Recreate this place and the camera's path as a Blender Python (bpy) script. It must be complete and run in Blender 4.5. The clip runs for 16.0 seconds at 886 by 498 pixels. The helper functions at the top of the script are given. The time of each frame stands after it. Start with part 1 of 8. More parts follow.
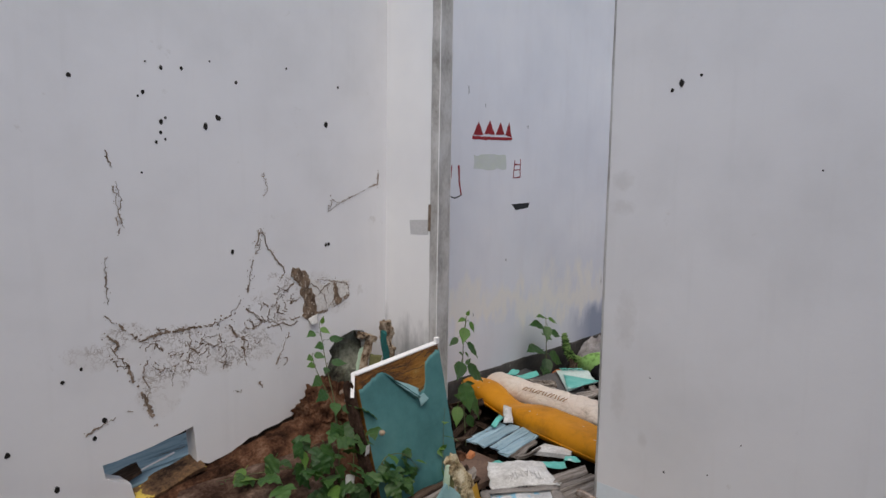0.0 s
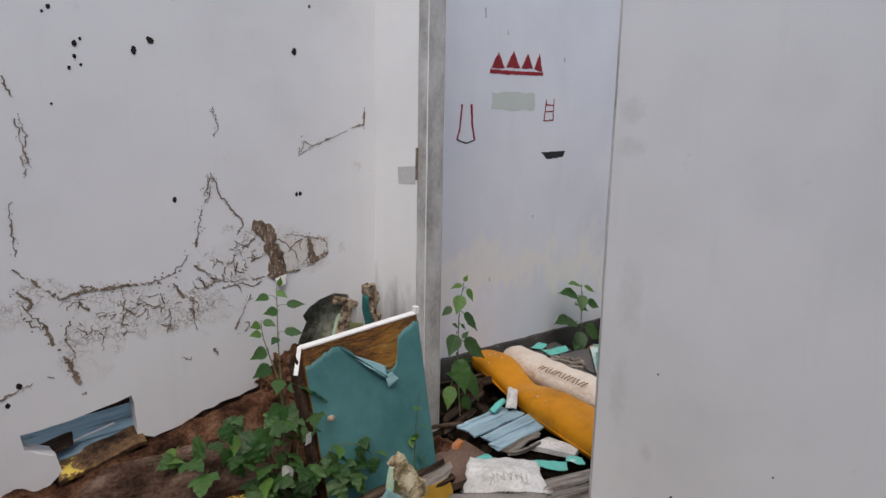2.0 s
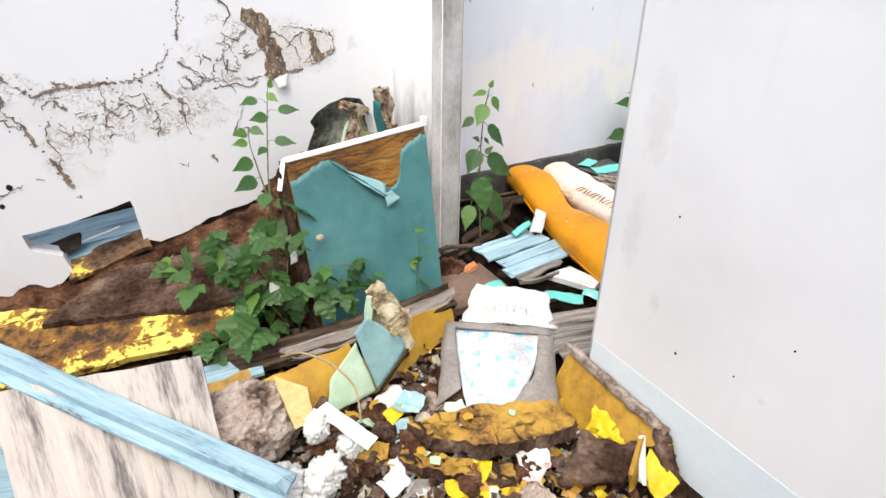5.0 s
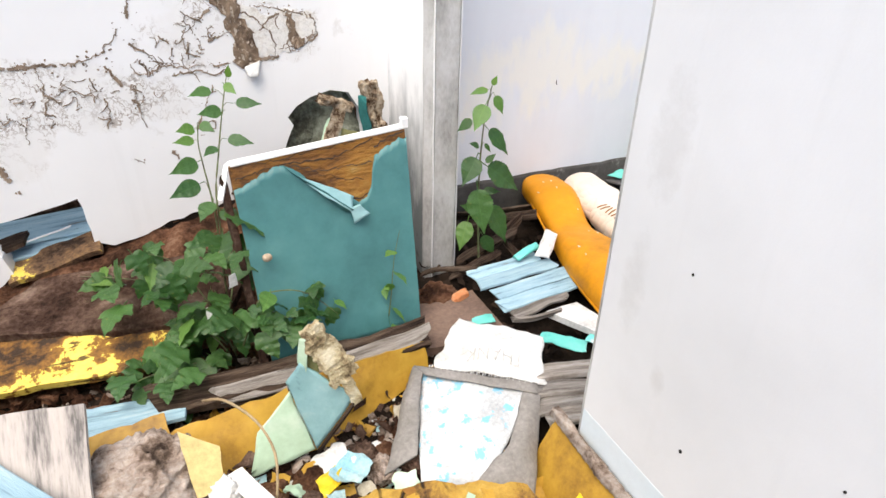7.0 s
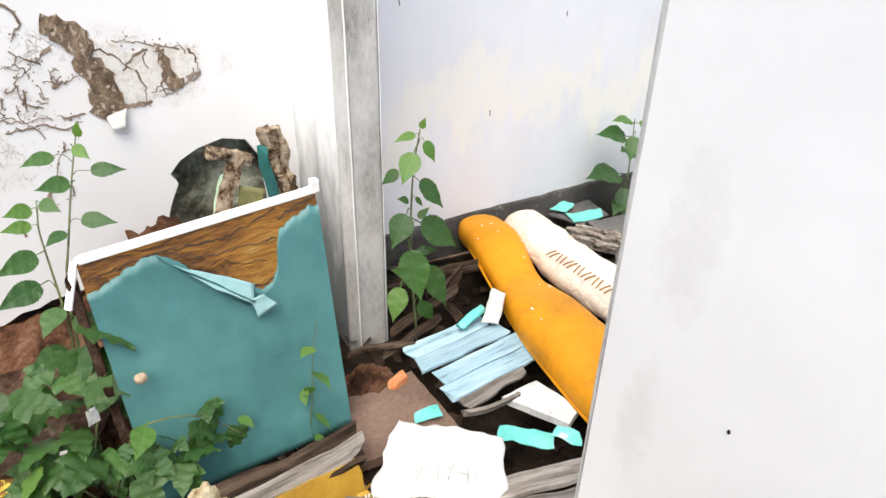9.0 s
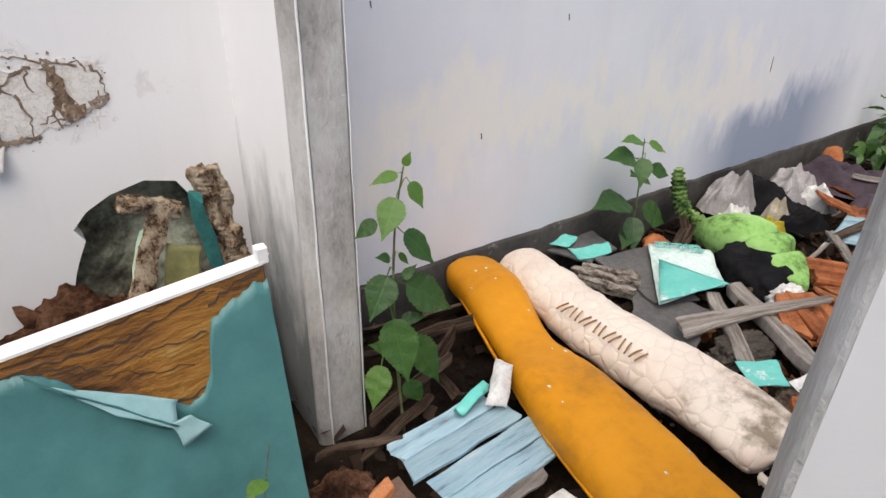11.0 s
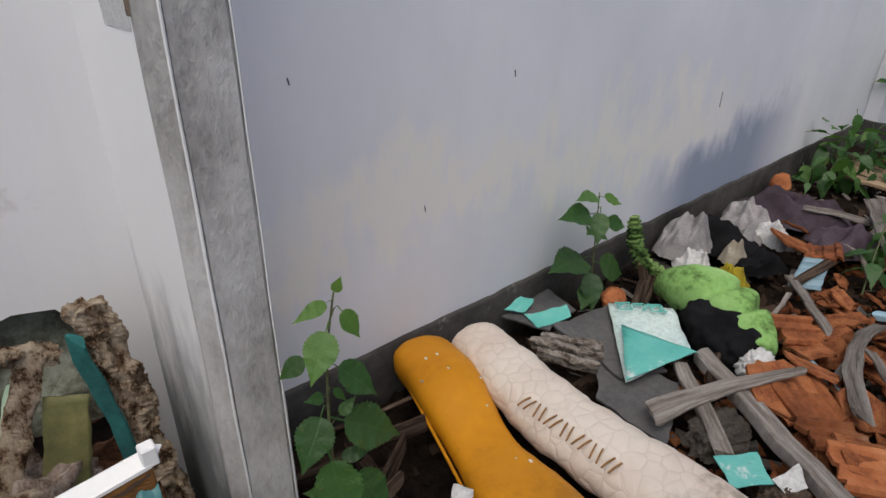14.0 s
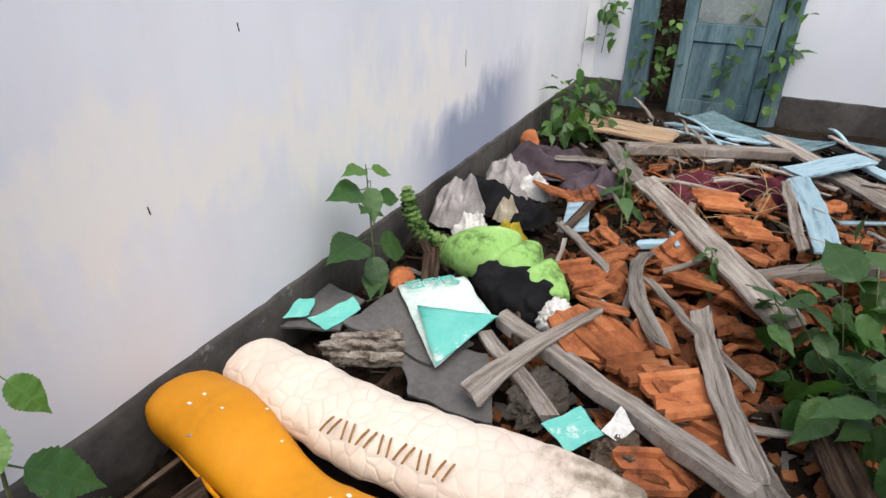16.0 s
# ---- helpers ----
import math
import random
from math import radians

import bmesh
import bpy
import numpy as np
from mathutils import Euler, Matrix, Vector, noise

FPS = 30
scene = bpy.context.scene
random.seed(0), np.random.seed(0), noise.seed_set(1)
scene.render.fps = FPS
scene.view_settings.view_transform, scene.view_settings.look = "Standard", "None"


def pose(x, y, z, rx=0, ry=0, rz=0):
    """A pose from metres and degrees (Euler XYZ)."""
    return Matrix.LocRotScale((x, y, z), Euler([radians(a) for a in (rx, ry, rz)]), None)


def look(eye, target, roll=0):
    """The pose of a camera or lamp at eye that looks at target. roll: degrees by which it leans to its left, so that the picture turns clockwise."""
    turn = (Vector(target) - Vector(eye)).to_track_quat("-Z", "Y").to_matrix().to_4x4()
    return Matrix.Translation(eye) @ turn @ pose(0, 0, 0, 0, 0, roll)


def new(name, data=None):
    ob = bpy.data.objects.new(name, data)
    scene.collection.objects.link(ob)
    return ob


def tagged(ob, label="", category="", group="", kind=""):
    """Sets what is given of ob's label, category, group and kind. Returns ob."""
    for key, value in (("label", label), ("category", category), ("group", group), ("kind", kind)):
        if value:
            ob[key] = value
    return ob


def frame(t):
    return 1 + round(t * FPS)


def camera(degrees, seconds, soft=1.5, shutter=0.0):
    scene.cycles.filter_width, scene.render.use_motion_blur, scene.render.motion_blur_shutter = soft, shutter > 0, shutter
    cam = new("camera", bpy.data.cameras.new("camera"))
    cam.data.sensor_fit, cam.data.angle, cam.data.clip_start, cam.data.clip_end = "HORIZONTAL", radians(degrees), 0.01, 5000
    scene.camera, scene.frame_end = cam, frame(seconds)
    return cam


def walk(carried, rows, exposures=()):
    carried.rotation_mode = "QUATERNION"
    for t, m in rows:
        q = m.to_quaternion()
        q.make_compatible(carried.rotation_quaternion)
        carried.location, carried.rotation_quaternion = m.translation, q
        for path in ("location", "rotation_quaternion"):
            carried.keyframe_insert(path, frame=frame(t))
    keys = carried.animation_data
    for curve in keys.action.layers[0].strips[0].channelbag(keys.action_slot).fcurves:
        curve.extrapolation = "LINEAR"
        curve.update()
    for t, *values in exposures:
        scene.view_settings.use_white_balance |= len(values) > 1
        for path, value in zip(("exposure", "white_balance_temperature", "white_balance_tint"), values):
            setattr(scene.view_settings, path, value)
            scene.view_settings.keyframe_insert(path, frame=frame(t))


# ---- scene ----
cam = camera(72.0, 16.0)
PATH = [
    (0, (-0.027, 0.086, 1.359), (1.421, 1.451, 1.159), 0.9),
    (0.5, (0.236, 0.086, 1.33), (1.669, 1.466, 1.123), 0.6),
    (1, (0.528, 0.051, 1.32), (1.908, 1.484, 1.114), 0.7),
    (1.5, (0.603, 0.079, 1.329), (1.95, 1.54, 1.102), 1.0),
    (2, (0.666, 0.145, 1.291), (1.893, 1.687, 0.95), 1.1),
    (2.5, (0.647, 0.143, 1.274), (1.838, 1.676, 0.794), 1.1),
    (3, (0.668, 0.174, 1.266), (1.83, 1.666, 0.614), 1.3),
    (3.2, (0.728, 0.181, 1.235), (1.846, 1.683, 0.531), 1.2),
    (5.3, (1.168, 0.234, 1.252), (2.045, 1.752, 0.289), 1.1),
    (5.5, (1.237, 0.229, 1.239), (2.105, 1.751, 0.274), 1.4),
    (6, (1.348, 0.214, 1.213), (2.167, 1.764, 0.249), 1.3),
    (6.5, (1.386, 0.272, 1.195), (2.177, 1.834, 0.227), 1.3),
    (7, (1.469, 0.45, 1.178), (2.204, 2.032, 0.2), 1.3),
    (7.5, (1.575, 0.626, 1.18), (2.292, 2.213, 0.196), 1.2),
    (8, (1.621, 0.749, 1.197), (2.472, 2.269, 0.214), 1.4),
    (8.2, (1.627, 0.763, 1.223), (2.516, 2.263, 0.244), 1.4),
    (10.3, (1.742, 1.057, 1.081), (2.724, 2.523, 0.138), 1.2),
    (10.5, (1.771, 1.115, 1.076), (2.771, 2.565, 0.128), 1.3),
    (11, (1.828, 1.2, 1.114), (2.859, 2.637, 0.179), 1.3),
    (11.5, (1.868, 1.257, 1.155), (2.915, 2.681, 0.219), 1.4),
    (12, (1.91, 1.267, 1.171), (2.971, 2.679, 0.232), 1.3),
    (12.5, (1.906, 1.243, 1.213), (2.994, 2.641, 0.285), 1.4),
    (13, (1.925, 1.267, 1.219), (3.012, 2.662, 0.285), 1.4),
    (13.5, (1.973, 1.362, 1.243), (3.063, 2.756, 0.311), 1.0),
    (14, (2.017, 1.433, 1.239), (3.179, 2.767, 0.307), 1.1),
    (14.5, (2.063, 1.493, 1.205), (3.325, 2.736, 0.276), 1.0),
    (15, (2.099, 1.554, 1.169), (3.429, 2.721, 0.238), 1.1),
    (15.5, (2.177, 1.584, 1.139), (3.625, 2.602, 0.207), 1.3),
    (16, (2.214, 1.588, 1.073), (3.819, 2.343, 0.149), 1.3),
]
walk(cam, [(t, look(eye, target, roll)) for t, eye, target, roll in PATH],
     [(0, -0.18, 6850, 10), (1.5, -0.2, 6850, 10), (3, 0.4, 6800, 8), (5.5, 1.17, 6900, 7), (7, 1.15, 6900, 7), (8.2, 1.27, 6950, 6), (10.5, 0.85, 7000, 8), (11, 0.6, 6950, 9), (13, 0.13, 6750, 9), (14.5, -0.1, 6700, 8.5), (15.5, 0.25, 6750, 8.5), (16, 0.8, 6850, 8.5)])

# ---- world, sun, exposure ----
world = bpy.data.worlds.new("sky")
scene.world = world
world.use_nodes = True
wn = world.node_tree.nodes
sky = wn.new("ShaderNodeTexSky")
sky.sky_type = "NISHITA"
sky.sun_disc = False
sky.sun_elevation, sky.sun_rotation = radians(66), radians(217)
sky.dust_density, sky.air_density = 3.0, 1.0
world.node_tree.links.new(sky.outputs[0], wn["Background"].inputs[0])
wn["Background"].inputs[1].default_value = 0.15
sun = new("sun", bpy.data.lights.new("sun", "SUN"))
sun.data.energy, sun.data.angle, sun.data.color = 1.5, radians(60), (1.0, 0.96, 0.9)
sun.matrix_world = look((-2.4, -2.5, 11), (2.6, 1.6, 0))


# ---- materials ----
def nodes_of(name):
    m = bpy.data.materials.new(name)
    m.use_nodes = True
    nt = m.node_tree
    return m, nt, nt.nodes["Principled BSDF"]


def ramp_node(nt, fac, stops):
    r = nt.nodes.new("ShaderNodeValToRGB")
    while len(r.color_ramp.elements) < len(stops):
        r.color_ramp.elements.new(0.5)
    for e, (p, c) in zip(r.color_ramp.elements, stops):
        e.position, e.color = p, (*c, 1) if len(c) == 3 else (c[0], c[0], c[0], 1)
    nt.links.new(fac, r.inputs[0])
    return r.outputs[0]


def coords(nt, scale=(1, 1, 1), kind="Object"):
    tc = nt.nodes.new("ShaderNodeTexCoord")
    mp = nt.nodes.new("ShaderNodeMapping")
    mp.inputs["Scale"].default_value = scale
    nt.links.new(tc.outputs[kind], mp.inputs[0])
    return mp.outputs[0]


def noise_node(nt, vec, scale, detail=4, rough=0.55):
    n = nt.nodes.new("ShaderNodeTexNoise")
    n.inputs["Scale"].default_value, n.inputs["Detail"].default_value = scale, detail
    n.inputs["Roughness"].default_value = rough
    nt.links.new(vec, n.inputs["Vector"])
    return n.outputs[0]


def mix_node(nt, fac, a, b, mode="MIX"):
    m = nt.nodes.new("ShaderNodeMix")
    m.data_type, m.blend_type = "RGBA", mode
    for sock, v in ((m.inputs[0], fac), (m.inputs[6], a), (m.inputs[7], b)):
        if isinstance(v, (int, float)):
            sock.default_value = v
        elif isinstance(v, tuple):
            sock.default_value = (*v, 1)
        else:
            nt.links.new(v, sock)
    return m.outputs[2]


def math_node(nt, op, a, b=0.0, clamp=False):
    m = nt.nodes.new("ShaderNodeMath")
    m.operation, m.use_clamp = op, clamp
    for sock, v in ((m.inputs[0], a), (m.inputs[1], b)):
        if isinstance(v, (int, float)):
            sock.default_value = v
        else:
            nt.links.new(v, sock)
    return m.outputs[0]


def range_node(nt, v, a, b, c=0.0, d=1.0):
    m = nt.nodes.new("ShaderNodeMapRange")
    m.inputs[1].default_value, m.inputs[2].default_value = a, b
    m.inputs[3].default_value, m.inputs[4].default_value = c, d
    nt.links.new(v, m.inputs[0])
    return m.outputs[0]


def bump_to(nt, bsdf, height, strength=0.4, distance=0.01):
    b = nt.nodes.new("ShaderNodeBump")
    b.inputs["Strength"].default_value, b.inputs["Distance"].default_value = strength, distance
    nt.links.new(height, b.inputs["Height"])
    nt.links.new(b.outputs[0], bsdf.inputs["Normal"])


def rough_surface(name, base, dark, scale=8.0, stretch=(1, 1, 1), rough=0.85, bump=0.4, spots=None, spot_at=0.6,
                  vary=0.25, spec=0.3, distance=0.006, fine=9.0, along="Object", grit=0.8):
    """A worn surface: a base colour with blotches of a darker one, fine grain, and patches of a third colour."""
    m, nt, b = nodes_of(name)
    v = coords(nt, stretch, along)
    big, small = noise_node(nt, v, scale, 5), noise_node(nt, v, scale * fine, 4, 0.7)
    col = ramp_node(nt, big, [(0.3, dark), (0.62, base)])
    grain = ramp_node(nt, small, [(0.25, (0.6,)), (0.75, (1.15,))])
    col = mix_node(nt, grit, col, grain, "MULTIPLY")
    if spots:
        sp = noise_node(nt, v, scale * 2.3, 6, 0.65)
        col = mix_node(nt, ramp_node(nt, sp, [(spot_at, (0,)), (spot_at + 0.04, (1,))]), col, spots)
    if vary:
        oi = nt.nodes.new("ShaderNodeObjectInfo")
        col = mix_node(nt, 1.0, col, ramp_node(nt, oi.outputs["Random"], [(0, (1 - vary,)), (1, (1 + vary * 0.6,))]), "MULTIPLY")
    nt.links.new(col, b.inputs["Base Color"])
    b.inputs["Roughness"].default_value = rough
    b.inputs["Specular IOR Level"].default_value = spec
    bump_to(nt, b, math_node(nt, "ADD", big, math_node(nt, "MULTIPLY", small, 0.5)), bump, distance)
    return m


def weathered(name, stops, stretch=(1, 1, 1), scale=5.0, along="Object", cracks=None, crack_at=0.63, cells=0.0, rough=0.85, bump=0.7, vary=0.2, distance=0.01, spec=0.25, warp=0.0):
    """A surface in several colours that follow one stretched noise, with fine dark cracks and, where cells is given, a crazed skin."""
    m, nt, b = nodes_of(name)
    v = coords(nt, stretch, along)
    if warp:
        bend = nt.nodes.new("ShaderNodeTexNoise")
        bend.inputs["Scale"].default_value = scale * 0.7
        nt.links.new(coords(nt, (1, 1, 1), along), bend.inputs["Vector"])
        shift = nt.nodes.new("ShaderNodeVectorMath")
        shift.operation = "MULTIPLY_ADD"
        shift.inputs[1].default_value = (warp, warp, warp)
        nt.links.new(bend.outputs["Color"], shift.inputs[0])
        nt.links.new(v, shift.inputs[2])
        v = shift.outputs[0]
    main, small = noise_node(nt, v, scale, 8, 0.62), noise_node(nt, v, scale * 8, 5, 0.7)
    k = math_node(nt, "ADD", main, math_node(nt, "MULTIPLY", math_node(nt, "SUBTRACT", small, 0.5), 0.22))
    col = ramp_node(nt, k, stops)
    height = math_node(nt, "ADD", main, math_node(nt, "MULTIPLY", small, 0.5))
    if cracks:
        line = noise_node(nt, coords(nt, (stretch[0] * 0.5, stretch[1] * 3, stretch[2] * 3), along), scale * 2.2, 5, 0.6)
        gap = ramp_node(nt, line, [(crack_at, (0,)), (crack_at + 0.03, (1,))])
        col = mix_node(nt, math_node(nt, "MULTIPLY", gap, 0.9), col, cracks)
        height = math_node(nt, "SUBTRACT", height, math_node(nt, "MULTIPLY", gap, 0.6))
    if cells:
        vor = nt.nodes.new("ShaderNodeTexVoronoi")
        vor.feature = "DISTANCE_TO_EDGE"
        vor.inputs["Scale"].default_value = cells
        wob = nt.nodes.new("ShaderNodeMixRGB")
        wob.inputs[0].default_value = 0.06
        nz_in = nt.nodes.new("ShaderNodeTexNoise")
        nz_in.inputs["Scale"].default_value = cells * 0.8
        flat = coords(nt, (1, 1, 1), "Object")
        nt.links.new(flat, nz_in.inputs["Vector"])
        nt.links.new(flat, wob.inputs[1])
        nt.links.new(nz_in.outputs["Color"], wob.inputs[2])
        nt.links.new(wob.outputs[0], vor.inputs["Vector"])
        where = ramp_node(nt, noise_node(nt, flat, cells * 0.35, 3), [(0.47, (0,)), (0.55, (1,))])
        craze = math_node(nt, "MULTIPLY", ramp_node(nt, vor.outputs["Distance"], [(0.03, (1,)), (0.09, (0,))]), where)
        col = mix_node(nt, craze, col, cracks or (0.03, 0.016, 0.01))
        height = math_node(nt, "SUBTRACT", height, craze)
    if vary:
        oi = nt.nodes.new("ShaderNodeObjectInfo")
        col = mix_node(nt, 1.0, col, ramp_node(nt, oi.outputs["Random"], [(0, (1 - vary,)), (1, (1 + vary * 0.6,))]), "MULTIPLY")
    nt.links.new(col, b.inputs["Base Color"])
    b.inputs["Roughness"].default_value = rough
    b.inputs["Specular IOR Level"].default_value = spec
    bump_to(nt, b, height, bump, distance)
    return m


def plaster_front():
    """White limewash with damp clouds, dirt low down in patches of their own, and networks of termite tracks."""
    m, nt, b = nodes_of("white_limewash")
    v = coords(nt)
    cloud, fine = noise_node(nt, v, 1.3, 5), noise_node(nt, v, 55, 5, 0.7)
    col = ramp_node(nt, cloud, [(0.3, (0.69, 0.69, 0.70)), (0.5, (0.77, 0.77, 0.785)), (0.7, (0.81, 0.81, 0.82))])
    streak = noise_node(nt, coords(nt, (9, 9, 0.7)), 2.2, 4)
    col = mix_node(nt, ramp_node(nt, streak, [(0.58, (0,)), (0.85, (0.13,))]), col, (0.55, 0.54, 0.52))
    # eaten network round the cracked spot
    sx = nt.nodes.new("ShaderNodeSeparateXYZ")
    nt.links.new(v, sx.inputs[0])
    wob = noise_node(nt, v, 9, 4)
    n1, n2 = noise_node(nt, v, 13, 4, 0.6), noise_node(nt, coords(nt, (1, 1, 0.8)), 24, 4, 0.6)
    lines = math_node(nt, "MAXIMUM", ramp_node(nt, math_node(nt, "ABSOLUTE", math_node(nt, "SUBTRACT", n1, 0.5)), [(0.0, (1,)), (0.022, (0,))]),
                      ramp_node(nt, math_node(nt, "ABSOLUTE", math_node(nt, "SUBTRACT", n2, 0.48)), [(0.0, (0.8,)), (0.02, (0,))]))
    lines = math_node(nt, "MAXIMUM", lines, ramp_node(nt, noise_node(nt, v, 19, 5, 0.7), [(0.60, (0,)), (0.66, (0.7,))]))

    def blob(cx, cz, rx, rz):
        dx = math_node(nt, "DIVIDE", math_node(nt, "SUBTRACT", sx.outputs[0], cx), rx)
        dz = math_node(nt, "DIVIDE", math_node(nt, "SUBTRACT", sx.outputs[2], cz), rz)
        d = math_node(nt, "ADD", math_node(nt, "MULTIPLY", dx, dx), math_node(nt, "MULTIPLY", dz, dz))
        d = math_node(nt, "ADD", d, math_node(nt, "MULTIPLY", math_node(nt, "SUBTRACT", wob, 0.5), 2.6))
        return range_node(nt, d, 1.0, 0.6)
    zones = blob(1.72, 0.80, 0.33, 0.13)
    for z in ((0.98, 0.68, 0.42, 0.075), (1.28, 0.60, 0.3, 0.1), (1.0, 0.5, 0.12, 0.14), (0.86, 0.72, 0.12, 0.08)):
        zones = math_node(nt, "MAXIMUM", zones, blob(*z))
    mask = math_node(nt, "MULTIPLY", lines, zones)
    mask = math_node(nt, "MULTIPLY", mask, ramp_node(nt, noise_node(nt, v, 6, 3), [(0.42, (0.0,)), (0.6, (0.8,))]))
    # hand marks beside the doorway edge
    smear = None
    for cy, cz, ry, rz in ((1.255, 1.395, 0.05, 0.045), (1.25, 1.29, 0.06, 0.035), (1.215, 0.83, 0.05, 0.13), (1.235, 0.52, 0.035, 0.12), (1.12, 0.36, 0.02, 0.04)):
        dy = math_node(nt, "DIVIDE", math_node(nt, "SUBTRACT", sx.outputs[1], cy), ry)
        dz = math_node(nt, "DIVIDE", math_node(nt, "SUBTRACT", sx.outputs[2], cz), rz)
        d = math_node(nt, "ADD", math_node(nt, "MULTIPLY", dy, dy), math_node(nt, "MULTIPLY", dz, dz))
        d = math_node(nt, "ADD", d, math_node(nt, "MULTIPLY", math_node(nt, "SUBTRACT", noise_node(nt, v, 30, 5, 0.7), 0.5), 2.5))
        spot = range_node(nt, d, 1.1, 0.0)
        smear = spot if smear is None else math_node(nt, "MAXIMUM", smear, spot)
    smear = math_node(nt, "MULTIPLY", smear, range_node(nt, sx.outputs[0], 2.2, 2.25))
    col = mix_node(nt, math_node(nt, "MULTIPLY", smear, 0.22), col, (0.42, 0.40, 0.37))
    col = mix_node(nt, math_node(nt, "MULTIPLY", zones, 0.16), col, (0.6, 0.56, 0.5))
    col = mix_node(nt, mask, col, (0.23, 0.165, 0.12))
    col = mix_node(nt, ramp_node(nt, noise_node(nt, v, 4.5, 6, 0.7), [(0.66, (0,)), (0.72, (0.3,))]), col, (0.45, 0.42, 0.38))
    nt.links.new(col, b.inputs["Base Color"])
    b.inputs["Roughness"].default_value = 0.8
    b.inputs["Specular IOR Level"].default_value = 0.25
    h = math_node(nt, "SUBTRACT", math_node(nt, "ADD", math_node(nt, "MULTIPLY", cloud, 2.0), math_node(nt, "MULTIPLY", fine, 0.25)), math_node(nt, "MULTIPLY", mask, 0.7))
    bump_to(nt, b, h, 0.2, 0.01)
    return m


def plaster_blue():
    """Pale lavender-blue distemper, rubbed through to cream in a ragged band, with a darker blue patch low on one
    stretch.
    """
    m, nt, b = nodes_of("lavender_distemper")
    v = coords(nt)
    cloud, fine = noise_node(nt, v, 1.1, 5), noise_node(nt, v, 50, 5, 0.7)
    col = ramp_node(nt, cloud, [(0.3, (0.68, 0.705, 0.765)), (0.55, (0.765, 0.785, 0.835)), (0.75, (0.82, 0.83, 0.865))])
    runs = noise_node(nt, coords(nt, (6, 6, 1.2)), 1.6, 4)
    col = mix_node(nt, ramp_node(nt, runs, [(0.5, (0,)), (0.75, (0.3,))]), col, (0.68, 0.68, 0.72))
    sx = nt.nodes.new("ShaderNodeSeparateXYZ")
    nt.links.new(v, sx.inputs[0])
    edge = math_node(nt, "MULTIPLY", math_node(nt, "SUBTRACT", noise_node(nt, coords(nt, (5.0, 5.0, 2.0)), 1.9, 5, 0.6), 0.5), 0.75)
    wave = math_node(nt, "MULTIPLY", math_node(nt, "SUBTRACT", noise_node(nt, coords(nt, (1.5, 1.5, 1.5)), 1.4, 2), 0.5), 0.45)
    z = math_node(nt, "ADD", math_node(nt, "ADD", sx.outputs[2], edge), wave)
    band = math_node(nt, "MULTIPLY", range_node(nt, z, 0.33, 0.47), range_node(nt, z, 0.70, 0.54))
    band = math_node(nt, "MULTIPLY", band, range_node(nt, sx.outputs[0], 5.1, 4.6))
    col = mix_node(nt, math_node(nt, "MULTIPLY", band, 0.75), col, (0.84, 0.82, 0.765))
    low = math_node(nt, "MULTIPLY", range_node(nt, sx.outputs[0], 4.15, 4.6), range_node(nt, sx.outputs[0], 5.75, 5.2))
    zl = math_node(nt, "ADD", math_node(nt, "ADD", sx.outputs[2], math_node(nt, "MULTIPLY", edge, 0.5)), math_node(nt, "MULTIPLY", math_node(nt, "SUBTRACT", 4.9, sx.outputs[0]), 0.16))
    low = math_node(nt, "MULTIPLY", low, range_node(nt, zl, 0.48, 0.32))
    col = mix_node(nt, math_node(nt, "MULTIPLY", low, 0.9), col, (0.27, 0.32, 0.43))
    nt.links.new(col, b.inputs["Base Color"])
    b.inputs["Roughness"].default_value = 0.75
    b.inputs["Specular IOR Level"].default_value = 0.25
    bump_to(nt, b, math_node(nt, "ADD", math_node(nt, "MULTIPLY", cloud, 2.0), math_node(nt, "MULTIPLY", fine, 0.2)), 0.3, 0.01)
    return m


def quilted():
    """Cream cotton stitched in overlapping scallops, stained towards one end."""
    m, nt, b = nodes_of("quilted_cotton")
    v = coords(nt, (1, 1.2, 1))
    vor = nt.nodes.new("ShaderNodeTexVoronoi")
    vor.feature = "DISTANCE_TO_EDGE"
    vor.inputs["Scale"].default_value, vor.inputs["Randomness"].default_value = 20.0, 0.85
    nt.links.new(v, vor.inputs["Vector"])
    round_off = ramp_node(nt, vor.outputs["Distance"], [(0.0, (0.3,)), (0.12, (0.7,)), (0.4, (1,))])
    seam = math_node(nt, "ADD", round_off, math_node(nt, "MULTIPLY", noise_node(nt, v, 18, 5, 0.6), 0.9))
    # stitch creases drawn darker: their thin shadow is put into the colour
    col = mix_node(nt, ramp_node(nt, vor.outputs["Distance"], [(0.0, (0.2,)), (0.04, (0,))]), (0.74, 0.66, 0.57), (0.42, 0.32, 0.23))
    col = mix_node(nt, ramp_node(nt, noise_node(nt, v, 5, 4), [(0.45, (0,)), (0.7, (0.5,))]), col, (0.62, 0.46, 0.38))
    sx = nt.nodes.new("ShaderNodeSeparateXYZ")
    nt.links.new(coords(nt), sx.inputs[0])
    stain = range_node(nt, math_node(nt, "ADD", sx.outputs[1], math_node(nt, "MULTIPLY", noise_node(nt, v, 9, 4), 0.6)), 2.09, 2.0)
    stain = math_node(nt, "MULTIPLY", stain, ramp_node(nt, noise_node(nt, v, 6.5, 6, 0.65), [(0.46, (0,)), (0.60, (1,))]))
    col = mix_node(nt, math_node(nt, "MULTIPLY", stain, 0.85), col, (0.17, 0.13, 0.08))
    nt.links.new(col, b.inputs["Base Color"])
    b.inputs["Roughness"].default_value = 0.9
    bump_to(nt, b, seam, 0.42, 0.012)
    return m


